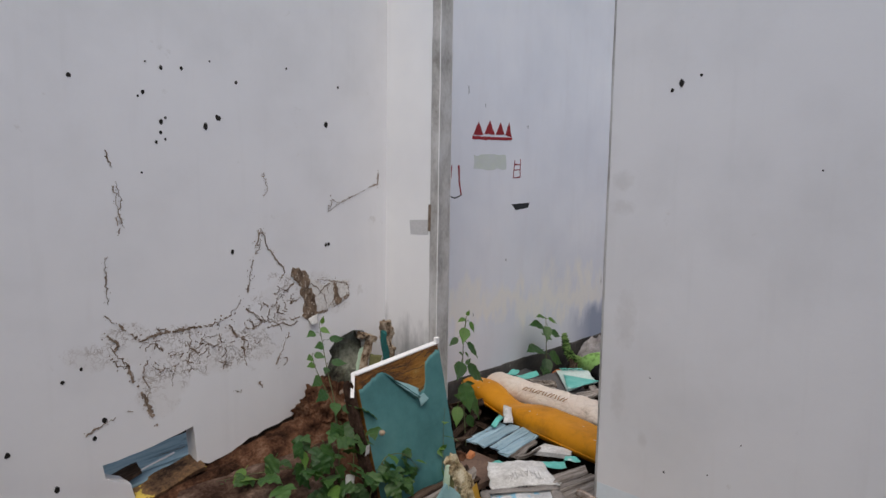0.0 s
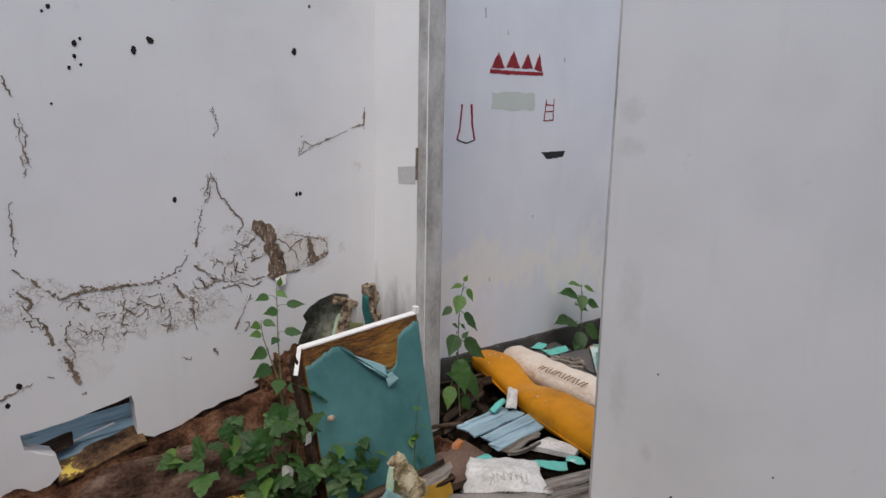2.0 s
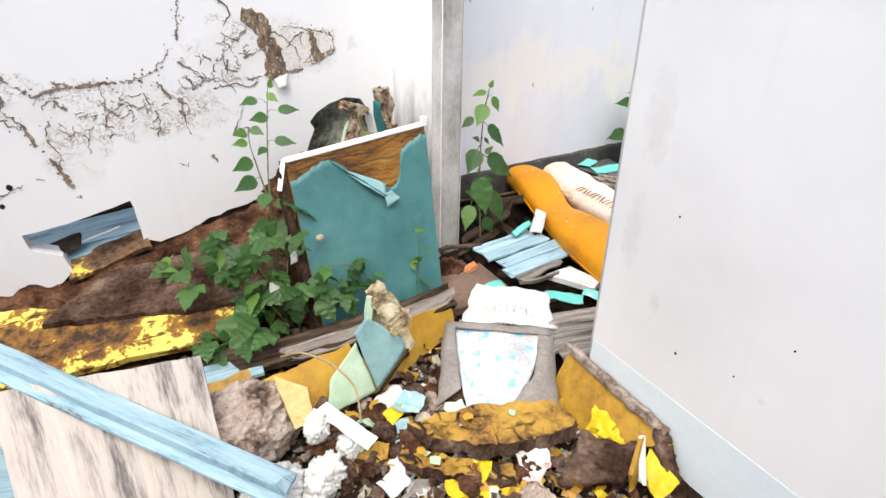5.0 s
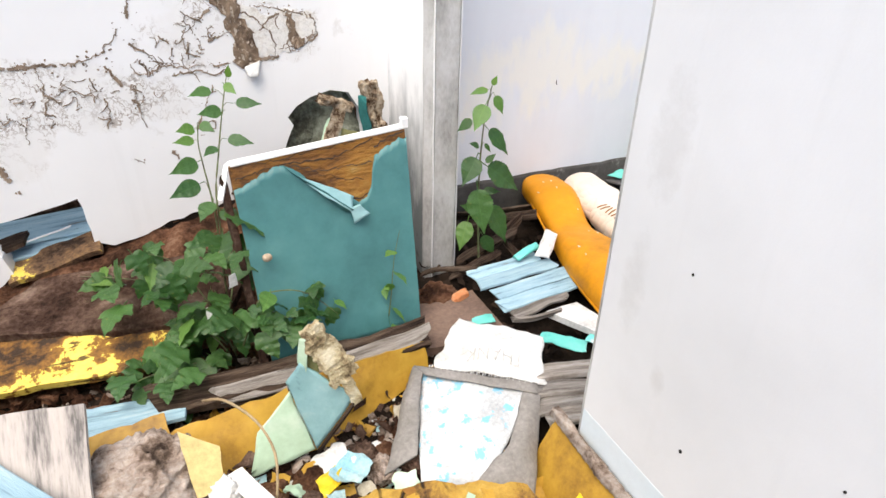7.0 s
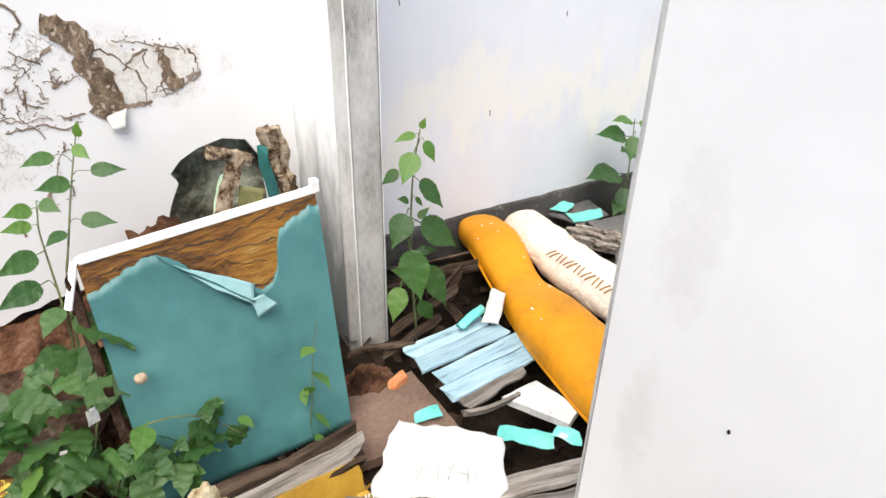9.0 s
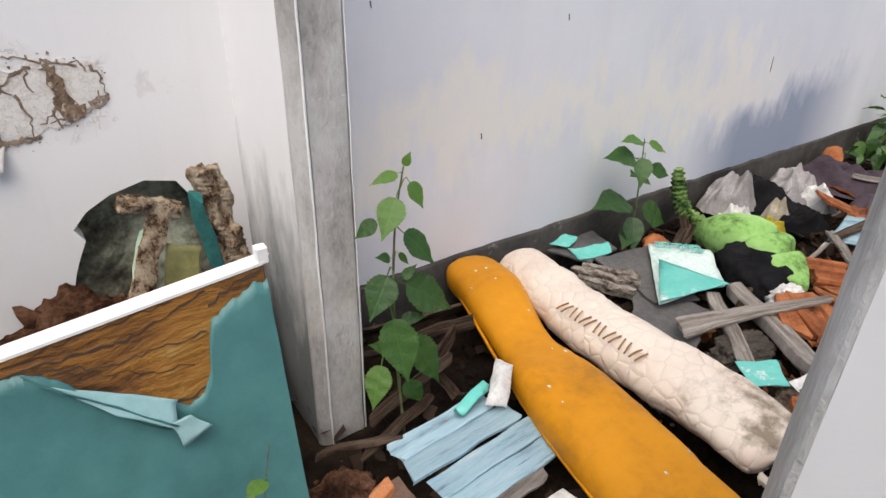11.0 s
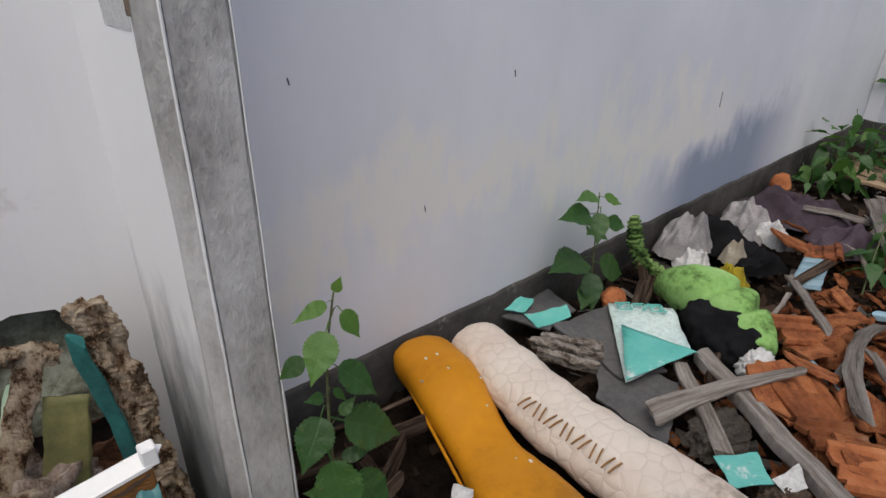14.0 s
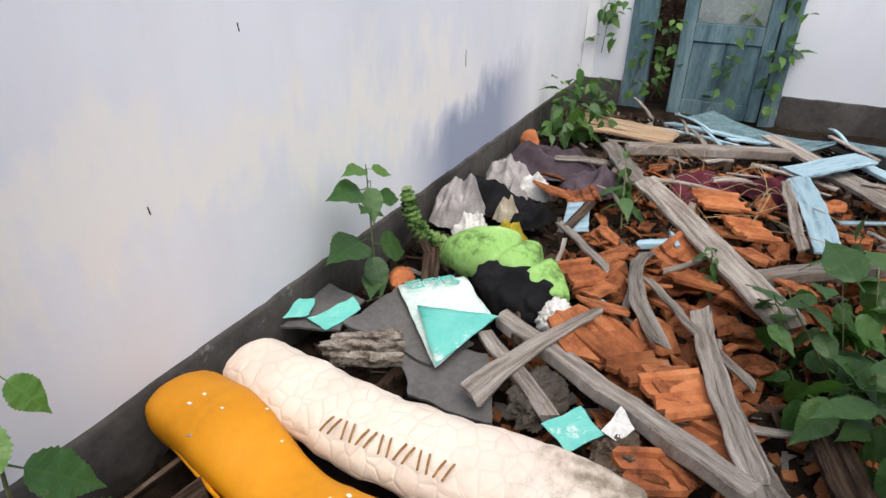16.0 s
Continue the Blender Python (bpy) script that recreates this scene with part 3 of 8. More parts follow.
def lump_bm(centre, size, rough=0.25, freq=2.2, seed=0.0, sub=3, flat=-0.5, turn=0.0):
    bm = bmesh.new()
    bmesh.ops.create_icosphere(bm, subdivisions=sub, radius=1.0)
    rot = Matrix.Rotation(radians(turn), 3, "Z")
    for v in bm.verts:
        p = v.co.copy()
        k = 1 + rough * (nz(p, freq, seed) + 0.55 * nz(p, freq * 2.6, seed + 5) + 0.3 * nz(p, freq * 6, seed + 8))
        q = Vector((p.x * k * size[0], p.y * k * size[1], max(p.z * k, flat) * size[2]))
        v.co = rot @ q + Vector(centre)
    return bm


def cloth_bm(centre, size, seed=0.0, turn=0.0, n=40):
    """A dropped cloth: a low heap with long creases that cross, a wandering outline and its hem on the ground."""
    rk = random.Random(int(seed * 13) + 3)
    folds = [(rk.uniform(0, 6.28), rk.uniform(2.2, 5.5), rk.uniform(0, 6.28), rk.uniform(0.10, 0.24)) for _ in range(5)]
    rot = Matrix.Rotation(radians(turn), 3, "Z")
    bm, g = bmesh.new(), []
    for i in range(n + 1):
        row = []
        for j in range(n + 1):
            x, y = 2 * i / n - 1, 2 * j / n - 1
            far = max(abs(x), abs(y))
            r = far / (math.hypot(x, y) or 1) * 0.75 + 0.25
            x, y = x * r, y * r
            edge = 1 + 0.25 * nz((x, y, 0), 1.3, seed) + 0.05 * nz((x, y, 0), 4.0, seed + 1)
            z = (1 - far ** 2.5) * (0.45 + 0.35 * nz((x, y, 0), 1.4, seed + 4))
            for a, f, ph, h in folds:
                w = (x * math.cos(a) + y * math.sin(a)) * f + ph + 1.1 * nz((x, y, 0), 1.1, seed + a)
                z += 1.1 * h * (0.5 + 0.5 * math.cos(2 * w)) ** 3 * (1.02 - far ** 2) + 0.06 * abs(nz((x, y, 0), 5, seed + a))
            q = rot @ Vector((x * edge * size[0], y * edge * size[1], max(z, 0.0) * size[2]))
            row.append(bm.verts.new(q + Vector(centre)))
        g.append(row)
    for i in range(n):
        for j in range(n):
            bm.faces.new((g[i][j], g[i + 1][j], g[i + 1][j + 1], g[i][j + 1]))
    return bm


def tube_bm(points, radius, sides=6, tip=0.4, smooth_steps=4):
    """A round stem through the points, thinner towards its end."""
    pts = [Vector(p) for p in points]
    path = []
    for i in range(len(pts) - 1):
        a, b, c, d = pts[max(i - 1, 0)], pts[i], pts[i + 1], pts[min(i + 2, len(pts) - 1)]
        for j in range(smooth_steps):
            t = j / smooth_steps
            path.append(0.5 * ((2 * b) + (c - a) * t + (2 * a - 5 * b + 4 * c - d) * t * t + (3 * b - a - 3 * c + d) * t ** 3))
    path.append(pts[-1])
    bm, rings = bmesh.new(), []
    for i, p in enumerate(path):
        d = (path[min(i + 1, len(path) - 1)] - path[max(i - 1, 0)]).normalized()
        s = d.orthogonal().normalized()
        t = d.cross(s)
        r = radius * (1 - (1 - tip) * i / (len(path) - 1))
        rings.append([bm.verts.new(p + (s * math.cos(a) + t * math.sin(a)) * r) for a in (2 * math.pi * k / sides for k in range(sides))])
    for r, q in zip(rings, rings[1:]):
        for i in range(sides):
            bm.faces.new((r[i], r[(i + 1) % sides], q[(i + 1) % sides], q[i]))
    bm.faces.new(rings[0])
    bm.faces.new(list(reversed(rings[-1])))
    return bm


def leaf_mesh(name, material, outline, fold=0.2, droop=0.3, stalk=0.2, teeth=0.05, wave=0.012):
    """One toothed leaf, 1 long, folded along its midrib and drooping to its tip. outline: half its width at steps along it, with a shift along it."""
    bm = bmesh.new()
    n, rows = 30, []
    for i in range(n + 1):
        t = i / n
        w = float(np.interp(t, [p[0] for p in outline], [p[1] for p in outline]))
        back = float(np.interp(t, [p[0] for p in outline], [p[2] for p in outline]))
        w *= 1 + teeth * (-1) ** i
        z, y, row = -droop * t * t, t + stalk, []
        for k in (-1.0, -0.55, 0.0, 0.55, 1.0):
            x = w * k
            rise = fold * abs(x) - 0.55 * x * x + (wave * math.sin(i * 0.8 + 2.2 * k) if k else 0.0)
            row.append(bm.verts.new((x, y + back * abs(k) ** 1.5, z + rise)))
        rows.append(row)
    for r, q in zip(rows, rows[1:]):
        for k in range(4):
            bm.faces.new((r[k], r[k + 1], q[k + 1], q[k]))
    bmesh.ops.remove_doubles(bm, verts=rows[0] + rows[-1], dist=1e-5)
    root = [bm.verts.new((0.018 * math.cos(a), 0, 0.018 * math.sin(a))) for a in (0.5, 2.6, 4.7)]
    tip = [bm.verts.new((0.012 * math.cos(a), stalk + 0.02, 0.012 * math.sin(a) - 0.006)) for a in (0.5, 2.6, 4.7)]
    for i in range(3):
        bm.faces.new((root[i], root[(i + 1) % 3], tip[(i + 1) % 3], tip[i]))
    for f in bm.faces:
        f.smooth = True
    bmesh.ops.recalc_face_normals(bm, faces=bm.faces)
    me = bpy.data.meshes.new(name)
    bm.to_mesh(me)
    bm.free()
    me.materials.append(material)
    return me


OVATE = [(0, 0, 0), (0.05, 0.13, -0.03), (0.14, 0.22, -0.02), (0.27, 0.285, 0), (0.42, 0.28, 0), (0.58, 0.21, 0), (0.72, 0.13, 0), (0.86, 0.05, 0), (1, 0, 0)]
LANCE = [(0, 0, 0), (0.08, 0.14, 0), (0.22, 0.235, 0), (0.38, 0.25, 0), (0.60, 0.17, 0), (0.80, 0.075, 0), (1, 0, 0)]
LOBED = [(0, 0.0, 0), (0.03, 0.16, -0.10), (0.10, 0.33, -0.12), (0.20, 0.40, -0.06), (0.30, 0.50, 0.06), (0.34, 0.49, 0.08), (0.42, 0.33, 0.02), (0.50, 0.28, 0), (0.62, 0.27, 0.02), (0.74, 0.19, 0), (0.87, 0.09, 0), (1, 0, 0)]
LEAVES = {
    "broad": leaf_mesh("leaf", LEAF, OVATE, 0.28, 0.14),
    "shade": leaf_mesh("leaf", DARKLEAF, LOBED, 0.2, 0.3, 0.25, 0.03, 0.03),
    "lobed": leaf_mesh("leaf", LEAF, LOBED, 0.2, 0.3, 0.25, 0.03, 0.03),
    "dark": leaf_mesh("leaf", DARKLEAF, OVATE, 0.28, 0.16),
    "young": leaf_mesh("leaf", LIGHTLEAF, OVATE, 0.25, 0.16),
    "long": leaf_mesh("leaf", LEAF, LANCE, 0.25, 0.4),
}


def leaf_on(plant, kind, at, size, heading, pitch, tilt=0.0):
    ob = new("leaf", LEAVES[kind])
    ob.matrix_basis = Matrix.Translation(at) @ Euler((radians(pitch), radians(tilt), radians(heading)), "XYZ").to_matrix().to_4x4() @ Matrix.Diagonal((size, size, size, 1))
    ob.parent = plant
    return ob


def leaf_between(plant, kind, base, tip, face, wide=1.0):
    """A leaf from its stalk's foot to its tip, its upper side turned to the way named by face."""
    base, tip = Vector(base), Vector(tip)
    y = (tip - base).normalized()
    z = Vector(face)
    z = (z - y * z.dot(y)).normalized()
    x = y.cross(z)
    size = (tip - base).length / 1.2
    ob = new("leaf", LEAVES[kind])
    ob.matrix_basis = Matrix.Translation(base) @ Matrix((x, y, z)).transposed().to_4x4() @ Matrix.Diagonal((size * wide, size, size, 1))
    ob.parent = plant
    return ob


def placed_weed(name, label, stems, leaves, face, radius=0.0045, kind="broad"):
    """An upright weed: its stems, and each leaf on a thin stalk, by its foot and tip."""
    p = thing(name, label, "plant")
    for st in stems:
        part("stem", tube_bm(st, radius), STEM, p, smooth=True)
    for i, (foot, tip, wide, use) in enumerate(leaves):
        foot, tip = Vector(foot), Vector(tip)
        turn = Vector(face) + Vector((0.35 * math.sin(i * 2.3), 0.2 * math.cos(i * 1.7), 0.5 + 0.3 * math.sin(i * 1.1)))
        leaf_between(p, use or kind, foot, tip, turn, wide * 0.86)
        best = min((a.lerp(b, k / 8) for st in stems for a, b in zip([Vector(q) for q in st], [Vector(q) for q in st][1:]) for k in range(9)), key=lambda q: (q - foot - Vector((0, 0, -0.02))).length)
        if (best - foot).length > 0.012:
            part("leaf_stalk", tube_bm([best, best.lerp(foot, 0.5) + Vector((0, 0, 0.006)), foot], radius * 0.4, 5), STEM, p, smooth=True)
    return p


def shoot(name, label, points, kind="broad", pairs=5, size=0.10, radius=0.005, seed=1, start=0.25, young_top=True, heading=0.0, droop=(-58, -8), top=0.55, bend=0.45, face=None):
    """An upright plant: one stem with opposite pairs of leaves that turn a quarter from pair to pair."""
    rnd = random.Random(seed)
    p = thing(name, label, "plant")
    part("stem", tube_bm(points, radius), STEM, p, smooth=True)
    pts = [Vector(q) for q in points]
    seg = [(b - a).length for a, b in zip(pts, pts[1:])]
    for i in range(pairs):
        k = start + (1 - start) * i / max(1, pairs - 1)
        d, j = k * sum(seg), 0
        while j < len(seg) - 1 and d > seg[j]:
            d -= seg[j]
            j += 1
        at = pts[j].lerp(pts[j + 1], min(1, d / seg[j]))
        s = 0.93 * size * (1.05 - top * max(0, k - bend) / (1 - bend)) * rnd.uniform(0.8, 1.15)
        h = heading + 90 * (i % 2) + rnd.uniform(-25, 25)
        use = "young" if young_top and k > 0.9 else kind
        for t in (0, 180):
            if face is not None:
                h = face + (1 if t else -1) * (80 if i % 2 else 30) - t + rnd.uniform(-10, 10)
            leaf_on(p, use, at, s * rnd.uniform(0.85, 1.1), h + t + rnd.uniform(-15, 15), (rnd.uniform(-30, 15) if k > 0.9 else rnd.uniform(*droop)), rnd.uniform(-12, 12))
    return p


def one(name, bm, material, label, category, group="", kind="", smooth=False):
    return tagged(part(name, bm, material, None, "", smooth), label, category, group, kind)


# ---- the large structure ----
TOP, LONG, DOORWALL, FAR = 2.5, 2.69, 2.26, 6.97


def ground_bm():
    bm, n, m = bmesh.new(), 120, 90
    vs = []
    for i in range(n + 1):
        for j in range(m + 1):
            x, y = -3 + 11 * i / n, -3 + 7 * j / m
            z = -0.085 - 0.05 * max(0, min(1, (1.75 - y) * 4)) * max(0, min(1, (2.3 - x) * 6)) + 0.03 * nz((x, y, 0), 1.7, 2) + 0.022 * nz((x, y, 0), 6, 5) + 0.012 * nz((x, y, 0), 17, 7)
            vs.append(bm.verts.new((x, y, z)))
    for i in range(n):
        for j in range(m):
            a = i * (m + 1) + j
            bm.faces.new((vs[a], vs[a + m + 1], vs[a + m + 2], vs[a + 1]))
    return bm


setting("ground", ground_bm(), SOIL, "dark damp soil floor under the rubble", True)

# long wall, its foot eaten away in the front room
foot = [(1.955, 0.555), (1.90, 0.525), (1.865, 0.49), (1.885, 0.455), (1.845, 0.38), (1.815, 0.30), (1.777, 0.235), (1.66, 0.205), (1.555, 0.173), (1.40, 0.150), (1.31, 0.11), (1.20, 0.085),
        (1.14, 0.112), (1.128, 0.284)]
wedge = [(1.128, 0.284), (0.96, 0.245), (0.757, 0.222), (0.765, 0.16), (0.86, 0.11), (0.875, 0.04), (0.76, -0.05), (0.5, -0.2)]
front = [(-2.3, -0.2), (-2.3, TOP), (2.32, TOP), (2.32, -0.2), (2.2, -0.2), (2.185, 0.1), (2.15, 0.3), (2.155, 0.47), (2.10, 0.56), (2.03, 0.575)]
front += ragged(foot, 0.035, 0.006, 3)[:-1] + ragged(wedge, 0.05, 0.004, 4)
wall_front = setting("wall_long_front", prism_bm(front, "y", LONG, LONG + 0.09), WHITE_WALL, "white limewashed wall with cracks and an eaten foot")
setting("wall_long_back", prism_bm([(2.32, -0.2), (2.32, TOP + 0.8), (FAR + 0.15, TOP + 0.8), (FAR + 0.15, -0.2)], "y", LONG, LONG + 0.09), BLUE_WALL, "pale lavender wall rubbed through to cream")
# added backing that closes the broken wall foot with darkness
setting("wall_behind", prism_bm([(-2.3, -0.3), (-2.3, 1.6), (2.9, 1.6), (2.9, -0.3)], "y", 3.5, 3.6), BROWNBOARD, "dark brown backing added behind the broken wall")

# cross wall with the doorway
setting("wall_door_return", prism_bm([(DOORWALL, 2.335), (DOORWALL, 2.69), (2.37, 2.69), (2.37, 2.335)], "z", -0.2, 2.45), STRIPWHITE, "bright white painted strip of wall beside the doorway")
setting("wall_door_side", prism_bm([(DOORWALL, -2.4), (DOORWALL, 1.3135), (2.375, 1.3135), (2.375, -2.4)], "z", -0.2, 2.3), WHITE_WALL, "plain white wall on one side of the doorway")


def jamb_bm(outline, seed, low=-0.2, high=2.39):
    bm = bmesh.new()
    rings, n = [], 70
    for i in range(n + 1):
        z = low + (high - low) * i / n
        rings.append([bm.verts.new((x + 0.002 * nz((x * 9, y * 9, z), 5, seed), y + 0.0025 * nz((x * 9, y * 9, z), 8, seed + 2), z)) for x, y in outline])
    k = len(outline)
    for r, q in zip(rings, rings[1:]):
        for a in range(k):
            bm.faces.new((r[a], r[(a + 1) % k], q[(a + 1) % k], q[a]))
    bm.faces.new(rings[0])
    bm.faces.new(list(reversed(rings[-1])))
    return bm


setting("door_jamb_1", jamb_bm([(2.2575, 2.337), (2.2585, 2.328), (2.281, 2.309), (2.286, 2.307), (2.2885, 2.317), (2.291, 2.309), (2.374, 2.306), (2.382, 2.313), (2.3835, 2.45), (2.3705, 2.45), (2.3705, 2.337)], 1), CONCRETE, "raw grey concrete door jamb with a rebate")
setting("door_jamb_2", jamb_bm([(2.2590, 1.314), (2.2600, 1.3205), (2.268, 1.3275), (2.370, 1.368), (2.379, 1.362), (2.379, 1.298), (2.3755, 1.314)], 5), CONCRETE, "raw grey concrete door jamb with a chipped edge")
setting("door_jamb_damage", jamb_bm([(2.2555, 2.350), (2.2545, 2.338), (2.2565, 2.331), (2.2600, 2.336)], 9, 1.13, 1.27), TRACK, "dark broken plaster along the jamb edge")
setting("door_jamb_trim", jamb_bm([(2.2835, 2.3075), (2.2855, 2.3035), (2.2880, 2.3045), (2.2880, 2.308)], 3), WHITEPL, "thin line of old white paint on the jamb")
setting("door_jamb_trim_edge", jamb_bm([(2.379, 2.3075), (2.3810, 2.3058), (2.3855, 2.3105), (2.385, 2.315)], 4), WHITE_WALL, "line of old white paint along the jamb edge")

# far wall with the door opening, and walls that close the place
for nm, a, b, z0 in (("wall_far_corner", 2.37, 2.69, -0.2), ("wall_far_side", -1.6, 1.31, -0.2), ("wall_far_lintel", 1.31, 2.37, 2.05)):
    setting(nm, prism_bm([(a, z0), (a, TOP), (b, TOP), (b, z0)], "x", FAR, FAR + 0.12), BLUE_WALL, "pale lavender wall round the far door")
setting("trim_pilaster", box_bm(FAR - 0.05, FAR - 0.002, 2.60, 2.688, 0.1, TOP - 0.02, 0.004), WHITE_WALL, "narrow white corner pilaster")
setting("wall_side_back", prism_bm([(2.38, -1.6), (2.38, -1.5), (FAR + 0.12, -1.5), (FAR + 0.12, -1.6)], "z", -0.2, TOP), BLUE_WALL, "pale wall of the back room")
setting("wall_side_front", prism_bm([(-2.3, -2.4), (-2.3, -2.3), (2.26, -2.3), (2.26, -2.4)], "z", -0.2, TOP), WHITE_WALL, "plain white wall of the front room")
setting("wall_end_front", prism_bm([(-2.4, -2.4), (-2.3, -2.4), (-2.3, 2.69), (-2.4, 2.69)], "z", -0.2, TOP), WHITE_WALL, "plain white wall of the front room")
# added backing so the gap beside the far door stays dark
setting("wall_outer", prism_bm([(7.6, -1.6), (7.7, -1.6), (7.7, 2.8), (7.6, 2.8)], "z", -0.2, TOP), BROWNBOARD, "dark backing added beyond the far door's gap")


def skirting_bm(x0, x1, face, top, seed, along="x"):
    bm, n = bmesh.new(), int((x1 - x0) / 0.04)
    rings = []
    for i in range(n + 1):
        a = x0 + (x1 - x0) * i / n
        t = top + 0.006 * nz((a, 0, 0), 9, seed) + 0.004 * nz((a, 0, 0), 31, seed)
        ring = []
        for off, z in ((0.0, -0.15), (0.0, t - 0.012), (0.006, t), (0.014, t + 0.001), (0.014, -0.15)):
            o = off + 0.003 * nz((a, z, 0), 21, seed)
            ring.append(bm.verts.new((a, face + o, z) if along == "x" else (face + o, a, z)))
        rings.append(ring)
    for r, q in zip(rings, rings[1:]):
        for k in range(4):
            bm.faces.new((r[k], r[k + 1], q[k + 1], q[k]))
    return bm


setting("baseboard_long", skirting_bm(2.385, FAR - 0.002, LONG - 0.012, 0.106, 1), SKIRT, "dark damp cement skirting band", True)
setting("baseboard_far_corner", skirting_bm(2.372, 2.676, FAR - 0.062, 0.12, 2, "y"), SKIRT, "dark damp cement skirting band", True)
setting("baseboard_far_side", skirting_bm(-1.49, 1.305, FAR - 0.012, 0.126, 3, "y"), SKIRT, "dark damp cement skirting band", True)

setting("baseboard_door_side", prism_bm([(DOORWALL - 0.0006, -2.2), (DOORWALL - 0.0006, 1.3125), (DOORWALL + 0.002, 1.3125), (DOORWALL + 0.002, -2.2)], "z", -0.15, 0.115), rough_surface("faded_pale_blue_paint", (0.68, 0.76, 0.81), (0.73, 0.775, 0.81), 4, vary=0, bump=0.15, grit=0.12), "faded pale-blue painted band at the wall foot")

# far door, faded blue, ajar
door = thing("door_1", "faded light-blue panelled wooden door standing ajar, overgrown", "door", kind="structure")
for a, b in ((2.20, 2.37), (1.31, 1.41)):
    part("door_frame", box_bm(FAR - 0.03, FAR + 0.06, a, b, -0.1, 2.05, 0.006), BLUEDOOR, door)
part("door_frame", box_bm(FAR - 0.03, FAR + 0.06, 1.41, 2.20, 1.95, 2.05, 0.006), BLUEDOOR, door)
for a, b, z0, z1, x in ((1.42, 1.50, -0.08, 1.94, 0.0), (1.94, 2.03, -0.08, 1.94, 0.0), (1.502, 1.938, -0.08, 0.03, 0.002), (1.502, 1.938, 0.43, 0.55, 0.002), (1.502, 1.938, 1.84, 1.94, 0.002)):
    part("rail" if b - a > 0.2 else "stile", box_bm(FAR + x, FAR + 0.035, a, b, z0, z1, 0.004), BLUEDOOR, door)
part("pane", box_bm(FAR + 0.014, FAR + 0.028, 1.503, 1.937, 0.552, 1.838, 0.002), rough_surface("cloudy_old_pane", (0.30, 0.34, 0.335), (0.19, 0.23, 0.23), 5, rough=0.5, vary=0), door, "cloudy pale grey-green pane", False)
for z0, z1 in ((0.032, 0.428),):
    part("panel", box_bm(FAR + 0.016, FAR + 0.03, 1.503, 1.715, z0, z1, 0.002), BLUEDOOR, door)
    part("panel", box_bm(FAR + 0.016, FAR + 0.03, 1.719, 1.937, z0, z1, 0.002), BLUEDOOR, door)


# ---- marks on the walls ----
def patch_bm(outline, plane, at, proud=0.002):
    """A flat mark that stands 2 mm proud of a wall: in x and z on the long wall, in y and z on the cross wall."""
    return prism_bm(outline, plane, at - proud, at + 0.004)


def blot(cx, cz, r, seed, squash=1.3):
    rnd, n = random.Random(seed), 9
    return [(cx + math.cos(2 * math.pi * i / n) * r * rnd.uniform(0.65, 1.2), cz + math.sin(2 * math.pi * i / n) * r * squash * rnd.uniform(0.65, 1.2)) for i in range(n)]


def pit(plane, at, a, z, r, seed, parent):
    part("hole", patch_bm(blot(a, z, r, seed), plane, at, 0.0015), PIT, parent, "small dark hole knocked in the plaster", False)


wall_side = bpy.data.objects["wall_door_side"]
wall_back = bpy.data.objects["wall_long_back"]


def crack(points, width, seed, parent):
    """A termite track: ragged flakes strung along a line, thick and thin by turns, with gaps."""
    rnd = random.Random(seed)
    width *= 0.7
    line = ragged(points, 0.009, 0.006, seed)
    bm = bmesh.new()
    y0 = LONG - 0.0018
    for i in range(len(line) - 1):
        (x, z), (x1, z1) = line[i], line[i + 1]
        if nz((x, z, 0), 21, seed) < -0.22:
            continue
        dx, dz = x1 - x, z1 - z
        n = math.hypot(dx, dz) or 1
        wide = width * (0.12 + 1.1 * max(0, nz((x, z, 0), 13, seed + 5) + 0.25))
        a, b = wide * rnd.uniform(0.3, 1.1) + 0.0007, wide * rnd.uniform(0.3, 1.1) + 0.0007
        vs = [bm.verts.new((px, y0 - rnd.uniform(0, 0.002), pz)) for px, pz in ((x - dz / n * a, z + dx / n * a), (x1 - dz / n * b * 0.8, z1 + dx / n * b * 0.8), (x1 + dz / n * a, z1 - dx / n * a), (x + dz / n * b, z - dx / n * b))]
        bm.faces.new(vs)
        for _ in range(2):
            if rnd.random() < 0.55:
                cx, cz, r = x + rnd.gauss(0, width * 1.3), z + rnd.gauss(0, width * 1.3), rnd.uniform(0.001, 0.3 * width + 0.002)
                k = rnd.uniform(0, 6)
                bm.faces.new([bm.verts.new((cx + r * math.cos(k + q * 1.26) * rnd.uniform(0.5, 1.3), y0, cz + r * math.sin(k + q * 1.26) * rnd.uniform(0.5, 1.3))) for q in range(5)])
    part("termite_track", bm, TRACK, parent, "brown termite track in the plaster", False)


PITS = ((0.695, 1.755, 6), (1.033, 1.831, 6), (1.117, 1.841, 5), (0.971, 1.846, 3), (1.241, 1.888, 3), (1.363, 1.813, 5), (1.622, 1.913, 4), (1.925, 1.864, 5),
        (0.959, 1.724, 6), (0.939, 1.706, 4), (1.027, 1.611, 7), (1.045, 1.629, 4), (1.025, 1.568, 5), (1.043, 1.541, 4), (1.006, 1.527, 5), (1.274, 1.65, 9),
        (1.216, 1.609, 9), (1.85, 1.669, 9), (1.331, 1.053, 7), (1.847, 1.054, 6), (1.865, 1.056, 6), (0.694, 0.633, 5), (0.629, 0.596, 5), (0.768, 0.408, 8),
        (0.443, 0.364, 7), (0.593, 0.18, 8), (0.731, 0.344, 6), (0.944, 1.401, 3))
for i, (x, z, r) in enumerate(PITS):
    pit("y", LONG, x, z, r * 0.00135, i, wall_front)
